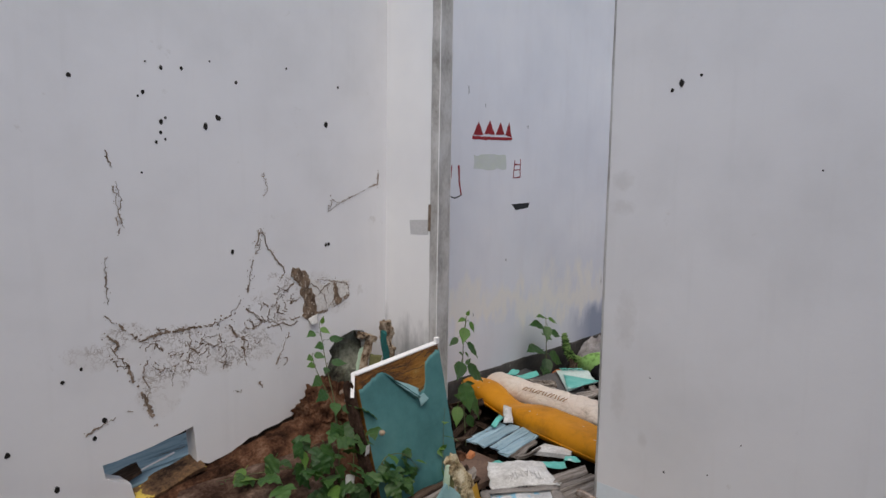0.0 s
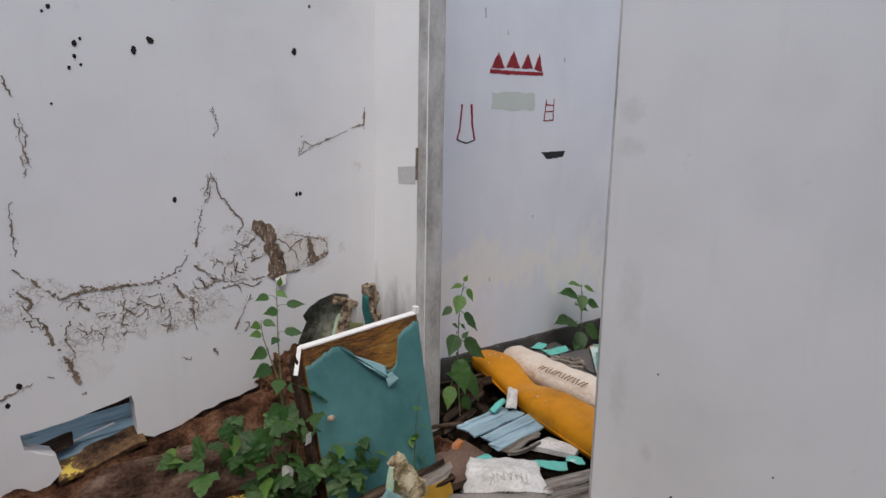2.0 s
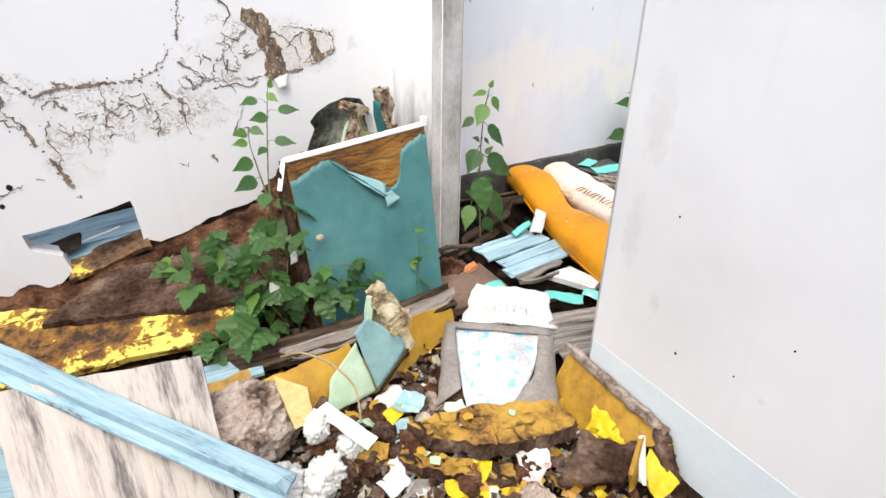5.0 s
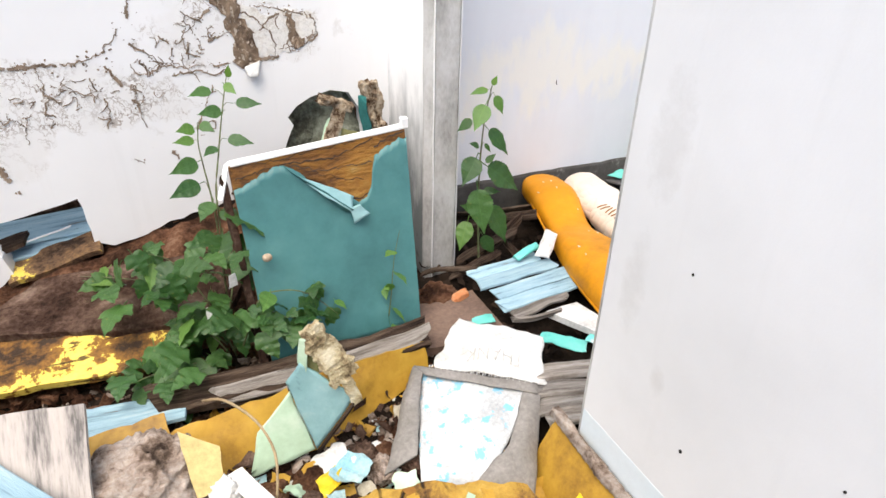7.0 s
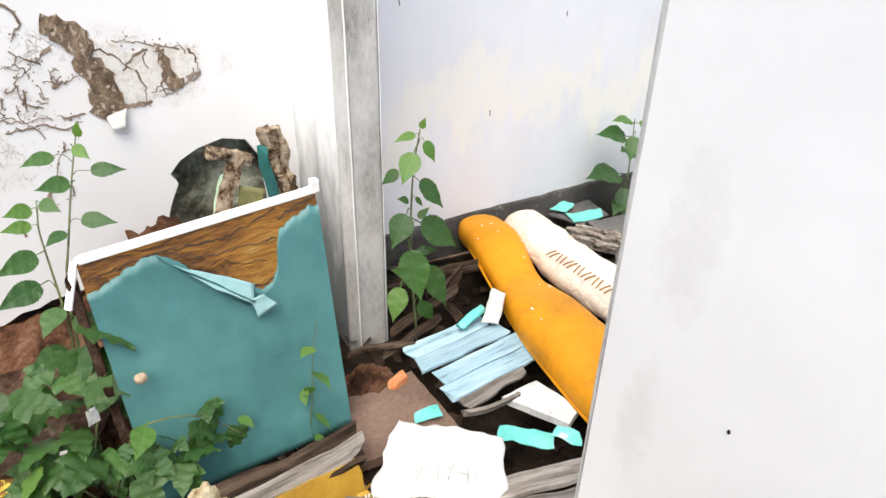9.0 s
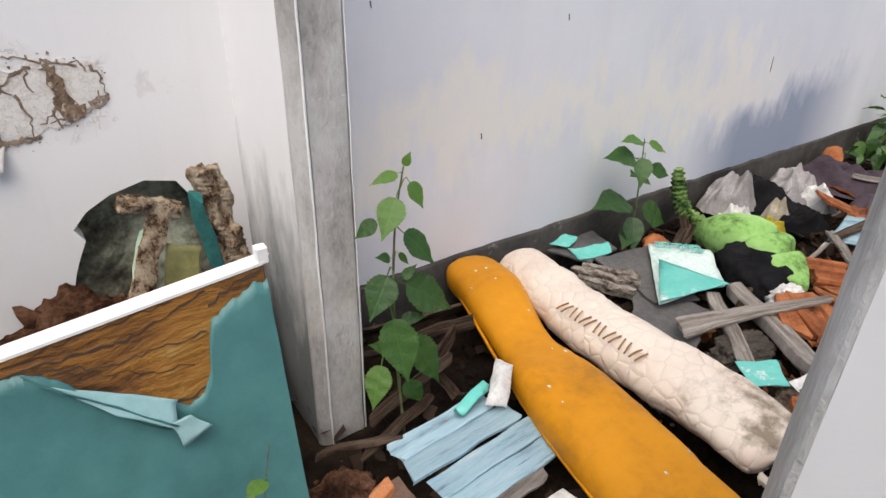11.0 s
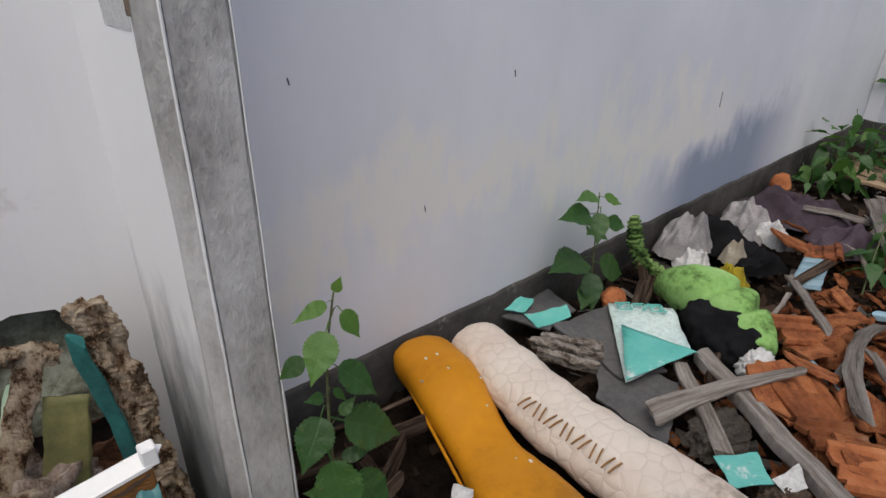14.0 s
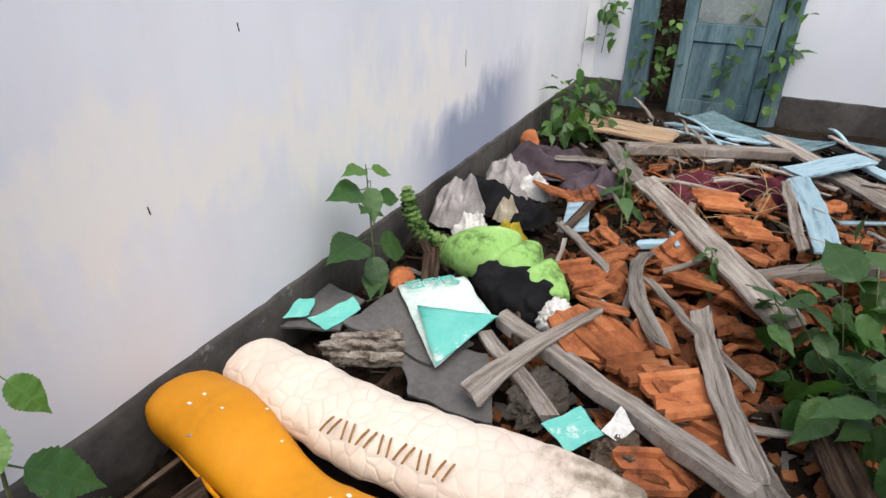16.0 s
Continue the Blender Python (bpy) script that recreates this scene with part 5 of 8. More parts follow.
one("earth_bank", lump_bm((1.80, 2.66, 0.20), (0.16, 0.06, 0.13), 0.5, 2.4, 15, 5, -0.9), EARTH, "crumbled red-brown earth in the wall hole", "earth", smooth=True)
one("dark_sheet", sheet_bm([(1.84, 2.705, 0.30), (2.16, 2.70, 0.25), (2.14, 2.80, 0.58), (1.87, 2.80, 0.53)], 0.006, 8, 8, 0.03, 7, 0.01, seed=7), weathered("mouldy_green_board", [(0.32, (0.02, 0.018, 0.014)), (0.44, (0.07, 0.07, 0.052)), (0.55, (0.17, 0.18, 0.14)), (0.68, (0.33, 0.35, 0.29))], (1, 1, 1), 7, rough=0.9, bump=0.7, vary=0), "dark mouldy board inside the hole", "board")

# mustard boards, rolled sheet and timber in front of the cabinet door
one("mustard_board", sheet_bm([(1.325, 1.635, -0.09), (1.715, 1.64, -0.10), (1.615, 1.725, 0.065), (1.315, 1.735, 0.01)], 0.018, 16, 8, 0.006, 8, 0.01, seed=2), MUSTARD, "mustard varnished board strip on edge in the rubble", "board")
one("mustard_board", sheet_bm([(1.70, 1.655, -0.10), (2.05, 1.78, -0.08), (2.045, 1.81, 0.03), (1.66, 1.745, 0.06)], 0.018, 16, 8, 0.008, 7, 0.006, seed=4), MUSTARD, "mustard varnished board strip on edge in the rubble", "board")
one("timber", plank_bm((1.30, 1.89, -0.01), (2.07, 1.855, 0.02), 0.10, 0.05, 22, 15, 0.012, 0.03, 0.016, seed=6, split=0.4), DARKWOOD, "split rotten timber at the foot of the cabinet door", "timber")
one("timber", plank_bm((1.45, 1.83, 0.01), (2.06, 1.835, 0.045), 0.05, 0.014, 18, 30, 0.01, 0.02, 0.012, seed=16), GREYWOOD, "thin split grey lath on the rotten timber", "timber")
roll = thing("torn_sheet", "torn teal and mint plastic sheet folded upright", "plastic sheet")
part("fold", sheet_bm([(1.606, 1.64, 0.155), (1.656, 1.60, -0.055), (1.763, 1.585, 0.10), (1.640, 1.625, 0.215)], 0.006, 14, 14, 0.005, 9, 0.003, seed=2), TEALBACK, roll, "grey-teal fold of sheet", True)
part("fold", sheet_bm([(1.521, 1.645, 0.015), (1.485, 1.60, -0.085), (1.652, 1.605, -0.058), (1.612, 1.65, 0.115)], 0.006, 14, 10, 0.005, 9, 0.004, seed=5), MINT, roll, "pale mint fold of sheet", True)
part("fold", sheet_bm([(1.638, 1.635, 0.21), (1.652, 1.62, 0.17), (1.664, 1.615, 0.285), (1.645, 1.63, 0.285)], 0.003, 6, 8, 0.006, 12, 0.004, seed=7), MINT, roll, "pale mint fold of sheet", True)
part("fold", sheet_bm([(1.652, 1.632, 0.15), (1.682, 1.62, 0.14), (1.690, 1.615, 0.285), (1.660, 1.635, 0.29)], 0.003, 6, 8, 0.006, 12, 0.004, seed=17), OLIVE, roll, "olive fold of sheet", True)
part("fold", sheet_bm([(1.705, 1.60, 0.08), (1.722, 1.60, 0.09), (1.728, 1.60, 0.16), (1.702, 1.605, 0.16)], 0.003, 6, 8, 0.006, 12, 0.004, seed=19), OLIVE, roll, "olive fold of sheet", True)
part("crust", eaten_bm((1.676, 1.64, 0.295), (1.748, 1.60, 0.165), 0.085, 0.04, 50, 20, 3, 0.6, (0.75, 1.0)), CRUST, roll, "crumbled pale crust")
part("crust", eaten_bm((1.735, 1.60, 0.19), (1.766, 1.585, 0.09), 0.03, 0.02, 24, 14, 8, 0.6), CRUST, roll, "crumbled pale crust")
part("dark_edge", plank_bm((1.768, 1.583, 0.095), (1.665, 1.60, -0.06), 0.022, 0.008, 14, 40, rag=0.003, seed=5), DARKWOOD, roll, "dark torn edge", True)
# mustard board fallen against the cross wall, with crumbled edge
fallen = thing("fallen_board", "mustard board with crumbled edge fallen against white wall", "board")
face = part("face", sheet_bm([(2.165, 1.375, -0.11), (2.14, 1.14, -0.12), (2.235, 0.955, 0.0), (2.235, 1.375, 0.045)], 0.02, 16, 10, 0.006, 6, 0.008, seed=3), MUSTARD, fallen)
part("edge", eaten_bm((2.232, 1.385, 0.048), (2.240, 0.985, 0.018), 0.03, 0.03, 110, 16, 7, 0.6), CLAY, fallen, "crumbled pale edge of the board", True)
part("edge", eaten_bm((2.238, 1.0, 0.015), (2.212, 0.88, -0.12), 0.045, 0.035, 50, 16, 8, 0.8), BROWNBOARD, fallen, "crumbled brown edge of the board", True)
part("paint_scrap", sheet_bm([(2.15, 1.18, -0.095), (2.175, 1.02, -0.082), (2.21, 1.03, -0.036), (2.192, 1.20, -0.038)], 0.003, 22, 14, 0.008, 20, 0.035, seed=1), YELLOW, face, "bright yellow paint flake")
one("yellow_scrap", sheet_bm([(2.155, 0.99, -0.08), (2.13, 0.88, -0.10), (2.205, 0.89, -0.06), (2.215, 1.0, -0.045)], 0.004, 10, 10, 0.012, 14, 0.015, seed=4), YELLOW, "bright yellow painted board scrap", "scrap")

# curved mustard slabs broken in front
def slab_bm(back, near, thick, n=44, m=12, seed=0.0, rough=0.008):
    """A thick broken board between two curved edges, each through three points, with ragged outline and a buckled, cracked top."""
    def curve3(p, k):
        a, b, c = (Vector(q) for q in p)
        return a * (1 - k) * (1 - 2 * k) + b * 4 * k * (1 - k) + c * k * (2 * k - 1)
    bm, top, low = bmesh.new(), [], []
    for i in range(n + 1):
        k = i / n
        a, b = curve3(back, k), curve3(near, k)
        out = (b - a).normalized()
        tr, lr = [], []
        for j in range(m + 1):
            v = j / m
            p = a.lerp(b, v)
            if j == m:
                p += out * (0.016 * nz(p, 24, seed) + 0.008 * nz(p, 70, seed))
            if j == 0:
                p -= out * 0.012 * nz(p, 24, seed + 2)
            step = 0.006 if nz(p, 19, seed + 5) > 0.12 else 0.0
            tr.append(bm.verts.new(p + Vector((0, 0, rough * nz(p, 11, seed) - step + 0.004 * nz(p, 45, seed)))))
            lr.append(bm.verts.new(p + Vector((0.25 * thick * nz(p, 30, seed), 0.35 * thick * nz(p, 33, seed + 4), -thick * (1 + 0.3 * nz(p, 22, seed))))))
        top.append(tr)
        low.append(lr)
    for i in range(n):
        for j in range(m):
            bm.faces.new((top[i][j], top[i + 1][j], top[i + 1][j + 1], top[i][j + 1]))
    return bm, top, low


def broken_slab(label, back, near, thick, seed):
    t = thing("broken_board", label, "board")
    bm, top, low = slab_bm(back, near, thick, seed=seed)
    n, m = len(top) - 1, len(top[0]) - 1
    core = bmesh.new()
    def ring(row):
        return [core.verts.new(v.co) for v in row]
    edge = [r[0] for r in top] + top[n][1:] + [r[m] for r in top[::-1]][1:] + top[0][m - 1:0:-1]
    foot = [r[0] for r in low] + low[n][1:] + [r[m] for r in low[::-1]][1:] + low[0][m - 1:0:-1]
    hi, lo = ring(edge), ring(foot)
    mids = []
    for a, b in zip(hi, lo):
        p = (a.co + b.co) / 2
        mids.append(core.verts.new(p + Vector((0.012 * nz(p, 60, seed), 0.016 * nz(p, 55, seed + 1), 0.006 * nz(p, 70, seed)))))
    for i in range(len(hi)):
        j = (i + 1) % len(hi)
        core.faces.new((hi[i], hi[j], mids[j], mids[i]))
        core.faces.new((mids[i], mids[j], lo[j], lo[i]))
    for r in low:
        for v in r:
            bm.verts.remove(v)
    slab = part("slab", bm, CRAZED, t, "", True)
    part("broken_edge", core, BROWNBOARD, t, "dark splintered core", False)
    rk = random.Random(int(seed * 7))
    for k in range(9):
        u, v = rk.uniform(0.1, 0.75), rk.uniform(0.1, 0.6)
        q = slab.data.vertices[int(u * n) * (m + 1) + int(v * m)].co + Vector((0, 0, 0.008))
        r = rk.uniform(0.010, 0.022)
        part("paint_flake", sheet_bm([q + Vector((r * math.cos(w * 1.57 + k) * rk.uniform(0.6, 1.3), r * math.sin(w * 1.57 + k) * rk.uniform(0.6, 1.3), rk.uniform(-0.002, 0.006))) for w in range(4)], 0.002, 4, 4, 0.004, 30, 0.008, seed=k), (CRAZED, BAREBOARD, MUSTARD, MINT, CRAZED)[k % 5], slab, "curled flake of old paint")


broken_slab("curved mustard board broken on its edge, its skin crazed", [(1.665, 1.405, -0.030), (1.90, 1.345, -0.012), (2.085, 1.265, -0.025)], [(1.70, 1.335, -0.032), (1.875, 1.195, -0.022), (2.095, 1.175, -0.025)], 0.055, 2)
broken_slab("broken mustard board half buried in rubble", [(1.635, 1.385, -0.085), (1.75, 1.265, -0.085), (1.87, 1.175, -0.08)], [(1.60, 1.345, -0.085), (1.71, 1.225, -0.08), (1.85, 1.125, -0.08)], 0.05, 12)
broken_slab("broken mustard board end in the rubble", [(1.505, 1.475, -0.06), (1.55, 1.43, -0.06), (1.60, 1.40, -0.07)], [(1.47, 1.43, -0.09), (1.52, 1.385, -0.09), (1.575, 1.365, -0.09)], 0.03, 22)
one("yellow_board", sheet_bm([(1.70, 1.17, -0.115), (1.70, 1.09, -0.125), (1.94, 1.10, -0.115), (1.93, 1.165, -0.10)], 0.01, 14, 8, 0.006, 9, 0.01, seed=25), YELLOW, "bright yellow painted board edge under broken boards", "board")
blk = thing("rotten_block", "rotten brown block with mustard side, crumbled top", "board")
part("top", sheet_bm([(1.94, 1.055, -0.06), (2.085, 0.955, -0.05), (2.19, 1.02, -0.03), (2.095, 1.145, -0.05)], 0.03, 20, 20, 0.026, 18, 0.012, seed=3), BROWNBOARD, blk, "crumbled dark top", True)
part("side", plank_bm((2.095, 0.95, -0.06), (2.20, 1.02, -0.04), 0.06, 0.014, 12, 75, rag=0.006, seed=4), MUSTARD, blk, "mustard painted side")
one("wood_strip", plank_bm((2.12, 0.935, -0.06), (2.205, 1.03, -0.02), 0.02, 0.008, 8, 20, rag=0.003, seed=4), PAPER, "narrow pale strip beside the rotten block", "strip")

# clod, plywood, blue batten
def clod_bm(centre, size, seed=0.0, sub=5, turn=0.0, facets=1.5, grit=0.10):
    """A lump broken out of dry earth: flat fracture faces, pocked and crumbly."""
    bm = bmesh.new()
    bmesh.ops.create_icosphere(bm, subdivisions=sub, radius=1.0)
    rot = Matrix.Rotation(radians(turn), 3, "Z")
    rk = random.Random(int(seed * 31) + 5)
    cuts = [(Vector((rk.gauss(0, 1), rk.gauss(0, 1), rk.gauss(0, 0.8))).normalized(), rk.uniform(0.62, 0.95)) for _ in range(11)]
    for v in bm.verts:
        p = v.co.copy()
        k = min([1.0] + [d / p.dot(c) for c, d in cuts if p.dot(c) > 0.05])
        k *= 1 + grit * (nz(p, 2.5 * facets, seed) + 0.8 * nz(p, 6 * facets, seed + 5) + 0.7 * nz(p, 14 * facets, seed + 8))
        v.co = rot @ Vector((p.x * k * size[0], p.y * k * size[1], max(p.z * k, -0.8) * size[2])) + Vector(centre)
    return bm


one("clay_clod", clod_bm((1.245, 1.60, -0.02), (0.165, 0.13, 0.125), 3, 6, 20), CLAY, "large crumbly clod of pale brown clay", "clod", smooth=True)
one("plywood_sheet", sheet_bm([(0.69, 1.80, 0.20), (1.18, 1.67, 0.22), (1.165, 1.34, -0.06), (0.76, 1.30, -0.065)], 0.012, 18, 14, 0.006, 4, 0.004, seed=3), PLYWOOD, "weathered pale plywood sheet with grey stains, propped", "plywood")
bat = thing("blue_batten", "long light-blue painted batten lying across the plywood", "batten")
part("batten", plank_bm((0.53, 2.10, 0.315), (1.285, 1.29, 0.055), 0.055, 0.03, 30, 0, -0.004, 0, 0.003, seed=1), BLUEWOOD, bat)
part("rebate", plank_bm((0.51, 2.08, 0.297), (1.262, 1.272, 0.036), 0.05, 0.012, 30, 0, -0.004, 0, 0.002, seed=5), BLUEWOOD, bat)
one("blue_board", sheet_bm([(1.02, 1.80, -0.02), (1.36, 1.79, 0.0), (1.36, 1.88, 0.0), (1.06, 1.95, -0.01)], 0.012, 12, 6, 0.005, 7, 0.008, seed=4), BLUEWOOD, "light-blue painted board piece lying in the rubble", "board")
one("mustard_strip", sheet_bm([(1.02, 1.72, -0.02), (1.32, 1.735, 0.0), (1.31, 1.79, 0.03), (1.02, 1.78, 0.02)], 0.012, 12, 5, 0.006, 9, 0.008, seed=6), MUSTARD, "narrow mustard board strip in the rubble", "board")
one("blue_board", sheet_bm([(0.42, 1.75, -0.01), (0.80, 1.60, -0.01), (0.83, 1.74, 0.01), (0.50, 1.95, 0.0)], 0.012, 12, 6, 0.005, 7, 0.006, seed=14), BLUEWOOD, "flat light-blue board piece on the ground", "board")

# torn cream and white sheets, white plaster clumps
one("cream_scrap", sheet_bm([(1.35, 1.61, 0.125), (1.365, 1.51, 0.0), (1.425, 1.52, 0.0), (1.43, 1.58, 0.07)], 0.004, 8, 8, 0.006, 9, 0.005, seed=2), rough_surface("cream_card", (0.62, 0.50, 0.22), (0.55, 0.44, 0.2), 6, vary=0), "folded cream card scrap leaning on the clod", "scrap")
for i, (c, s) in enumerate((((1.26, 1.38, -0.06), (0.08, 0.06, 0.075)), ((1.40, 1.37, -0.06), (0.06, 0.055, 0.07)), ((1.43, 1.50, -0.01), (0.045, 0.035, 0.045)), ((1.15, 1.30, -0.08), (0.05, 0.04, 0.05)), ((1.50, 1.44, -0.06), (0.04, 0.035, 0.04)), ((1.33, 1.31, -0.09), (0.05, 0.04, 0.04)))):
    one("plaster_clump", clod_bm(c, (s[0] * 1.15, s[1] * 1.15, s[2]), i * 3 + 1, 5, 30 * i, 1.7, 0.2), PAPER, "crumpled white plaster lump in the rubble", "plaster lump", "white plaster lumps", smooth=True)
one("white_strip", sheet_bm([(1.43, 1.52, 0.03), (1.47, 1.53, 0.04), (1.56, 1.39, -0.02), (1.52, 1.365, -0.03)], 0.003, 10, 5, 0.006, 9, 0.004, seed=8), PAPER, "bent white card strip", "scrap")
for i, (c, mt, lab) in enumerate((((1.70, 1.43, 0.015), SKYSCRAP, "pale blue paint scrap"), ((1.63, 1.36, 0.01), SKYSCRAP, "pale blue paint scrap"), ((1.66, 1.48, 0.01), PAPER, "crumpled white scrap"), ((1.76, 1.12, -0.01), YELLOW, "bright yellow paint scrap"),
                                  ((1.68, 1.10, -0.02), YELLOW, "bright yellow paint scrap"), ((1.87, 1.06, -0.01), PINK, "pale pink paper scrap"), ((1.91, 1.10, 0.02), PAPER, "white paper scrap"), ((1.63, 1.42, 0.02), YELLOW, "small yellow paint scrap"),
                                  ((1.56, 1.44, 0.0), MINT, "pale green paint scrap"), ((1.80, 1.33, 0.02), MINT, "pale green paint scrap"), ((1.86, 1.22, 0.05), MINT, "pale green paint scrap"), ((1.58, 1.17, -0.02), SACKGREY, "grey cloth scrap"), ((1.53, 1.20, 0.0), PAPER, "white card scrap"))):
    rnd = random.Random(i)
    c = (c[0] + 0.03, c[1] + 0.075, c[2] - 0.085)
    r, a = rnd.uniform(0.035, 0.06), rnd.uniform(0, 6.28)
    cs = [(c[0] + r * rnd.uniform(0.8, 1.3) * math.cos(a + k * 1.57), c[1] + r * rnd.uniform(0.7, 1.2) * math.sin(a + k * 1.57), c[2] + rnd.uniform(-0.01, 0.025)) for k in range(4)]
    one("paint_scrap", sheet_bm(cs, 0.003, 12, 12, 0.016, 16, 0.03, seed=i), mt, lab + " lying in the rubble", "scrap", "paint and paper scraps")


rnd = random.Random(91)
for i in range(30):
    x, y = rnd.uniform(1.42, 2.0), rnd.uniform(1.0, 1.62)
    if i >= 16:
        x, y = rnd.uniform(1.40, 1.86), rnd.uniform(1.36, 1.60)
    r = rnd.uniform(0.02, 0.055)
    one("earth_clod", clod_bm((x, y, -0.115 + r * 0.3), (r * 1.3, r, r * 0.8), i * 1.7 + 2, 4, rnd.uniform(0, 180), 1.4, 0.2), (BROWNBOARD, CLAY, EARTH)[i % 3], "crumbling brown clod of earth in the rubble", "clod", "earth clods")


def sweep_bm(stations, m=22, n=44, bump=0.006, freq=9.0, seed=0.0, power=2.6):
    """A stuffed bolster through stations of x, y, z of its middle, half width and half height."""
    st = [np.array(s, float) for s in stations]
    bm, rings = bmesh.new(), []
    for i in range(n + 1):
        t = i / n * (len(st) - 1)
        k = min(int(t), len(st) - 2)
        f = t - k
        a, b, c, d = st[max(k - 1, 0)], st[k], st[k + 1], st[min(k + 2, len(st) - 1)]
        s = 0.5 * (2 * b + (c - a) * f + (2 * a - 5 * b + 4 * c - d) * f * f + (3 * b - a - 3 * c + d) * f ** 3)
        e = 0.5 * ((c - a) + 2 * (2 * a - 5 * b + 4 * c - d) * f + 3 * (3 * b - a - 3 * c + d) * f * f)
        side = Vector((e[1], -e[0], 0)).normalized()
        end = min(1.0, math.sqrt(max(0.0, 1 - (1 - min(i, n - i) / 3.2) ** 2)) + 0.02) if min(i, n - i) < 3.2 else 1.0
        ring = []
        for j in range(m):
            q = 2 * math.pi * j / m
            cx, cz = math.cos(q), math.sin(q)
            x = abs(cx) ** (2 / power) * (1 if cx > 0 else -1) * s[3] * end
            z = abs(cz) ** (2 / power) * (1 if cz > 0 else -1) * s[4] * (0.4 + 0.6 * end)
            p = Vector((s[0], s[1], s[2])) + side * x + Vector((0, 0, z))
            w = bump * (nz(p, freq, seed) + 0.5 * nz(p, freq * 2.5, seed + 3))
            p += (side * cx + Vector((0, 0, cz))) * w
            ring.append(bm.verts.new(p))
        rings.append(ring)
    for r, q in zip(rings, rings[1:]):
        for j in range(m):
            bm.faces.new((r[j], r[(j + 1) % m], q[(j + 1) % m], q[j]))
    bm.faces.new(rings[0])
    bm.faces.new(list(reversed(rings[-1])))
    return bm


# ---- sack by the doorway ----
sack = thing("woven_sack", "crumpled white woven sack with blue print and grey lining", "sack")
part("front", sheet_bm([(1.985, 1.715, 0.012), (1.865, 1.40, -0.085), (1.985, 1.315, -0.085), (2.245, 1.51, 0.012)], 0.004, 34, 34, 0.010, 8, 0.004, -0.03, seed=2), SACKM, sack, "white woven front with faded blue print", True)
part("side_fold", sheet_bm([(1.972, 1.724, 0.024), (1.795, 1.475, -0.085), (1.885, 1.475, -0.048), (1.99, 1.69, 0.032)], 0.005, 26, 12, 0.012, 7, 0.006, -0.016, seed=5), SACKGREY, sack, "grey lining folded out", True)
part("side_fold", sheet_bm([(2.275, 1.505, 0.02), (2.10, 1.245, -0.09), (2.02, 1.30, -0.058), (2.235, 1.525, 0.032)], 0.005, 26, 12, 0.012, 7, 0.006, -0.016, seed=7), SACKGREY, sack, "grey lining folded out", True)
part("side_fold", sheet_bm([(2.12, 1.395, -0.012), (2.10, 1.25, -0.088), (2.015, 1.26, -0.09), (1.985, 1.345, -0.058)], 0.005, 16, 14, 0.012, 8, 0.008, -0.014, seed=27), SACKGREY, sack, "grey lining turned over the lower corner", True)
part("side_fold", sheet_bm([(1.975, 1.722, 0.028), (2.265, 1.518, 0.026), (2.245, 1.488, 0.022), (1.99, 1.668, 0.028)], 0.004, 16, 6, 0.006, 9, 0.004, seed=8), SACKGREY, sack, "grey lining along the mouth", True)
flap = part("top_flap", sheet_bm([(2.02, 1.70, 0.026), (2.285, 1.51, 0.024), (2.375, 1.665, 0.045), (2.18, 1.85, 0.05)], 0.004, 30, 26, 0.014, 8, 0.010, -0.03, seed=9), PAPER, sack, "white folded top with faint lettering", True)
for i in range(40):
    q = Vector((2.012, 1.693, 0.035)).lerp(Vector((2.283, 1.500, 0.033)), i / 39)
    zig = 0.004 if i % 2 else -0.004
    part("stitch", tube_bm([q + Vector((0.002, 0.003 + 0.5 * zig, 0.001)), q + Vector((-0.002, -0.003 + 0.5 * zig, -0.002))], 0.0017, 5, 1.0, 1), PAPER, flap)
# the printed word lies on the folds of the flap, upside down to who comes in
folds = [v.co.copy() for v in flap.data.vertices]
curve = bpy.data.curves.new("lettering", "FONT")
curve.body, curve.size = "THANK", 0.058
carrier = bpy.data.objects.new("lettering", curve)
word = bpy.data.meshes.new_from_object(carrier)
bpy.data.objects.remove(carrier)
bpy.data.curves.remove(curve)
bm = bmesh.new()
bm.from_mesh(word)
bmesh.ops.subdivide_edges(bm, edges=bm.edges, cuts=1)
for v in bm.verts:
    x, y = 2.272 - 0.83 * 0.85 * v.co.x - 0.55 * v.co.y, 1.605 + 0.55 * 0.85 * v.co.x - 0.83 * v.co.y
    near = sorted(folds, key=lambda c: (c.x - x) ** 2 + (c.y - y) ** 2)[:6]
    v.co = (x, y, max(c.z for c in near) + 0.0015)
part("lettering", bm, rough_surface("worn_grey_print", (0.42, 0.42, 0.41), (0.62, 0.61, 0.59), 60, vary=0), flap, "grey printed word")

# ---- doorway floor ----
one("soil_mound", lump_bm((2.215, 2.10, -0.04), (0.075, 0.07, 0.05), 0.3, 3, 1, 4), EARTH, "small pile of loose brown soil by the jamb", "soil", smooth=True)
one("threshold_slab", sheet_bm([(2.05, 1.83, -0.02), (2.34, 1.80, -0.02), (2.34, 2.07, -0.02), (2.10, 2.06, -0.02)], 0.03, 12, 12, 0.008, 7, 0.008, seed=12), rough_surface("brown_cement", (0.19, 0.125, 0.095), (0.11, 0.07, 0.055), 8, spots=(0.4, 0.36, 0.33), spot_at=0.72, vary=0), "worn brown cement threshold with pale specks", "threshold")
one("brick_piece", clod_bm((2.285, 2.045, -0.012), (0.042, 0.03, 0.025), 4, 4, 30, 1.0, 0.08), TILE, "broken orange brick piece by the threshold", "brick")
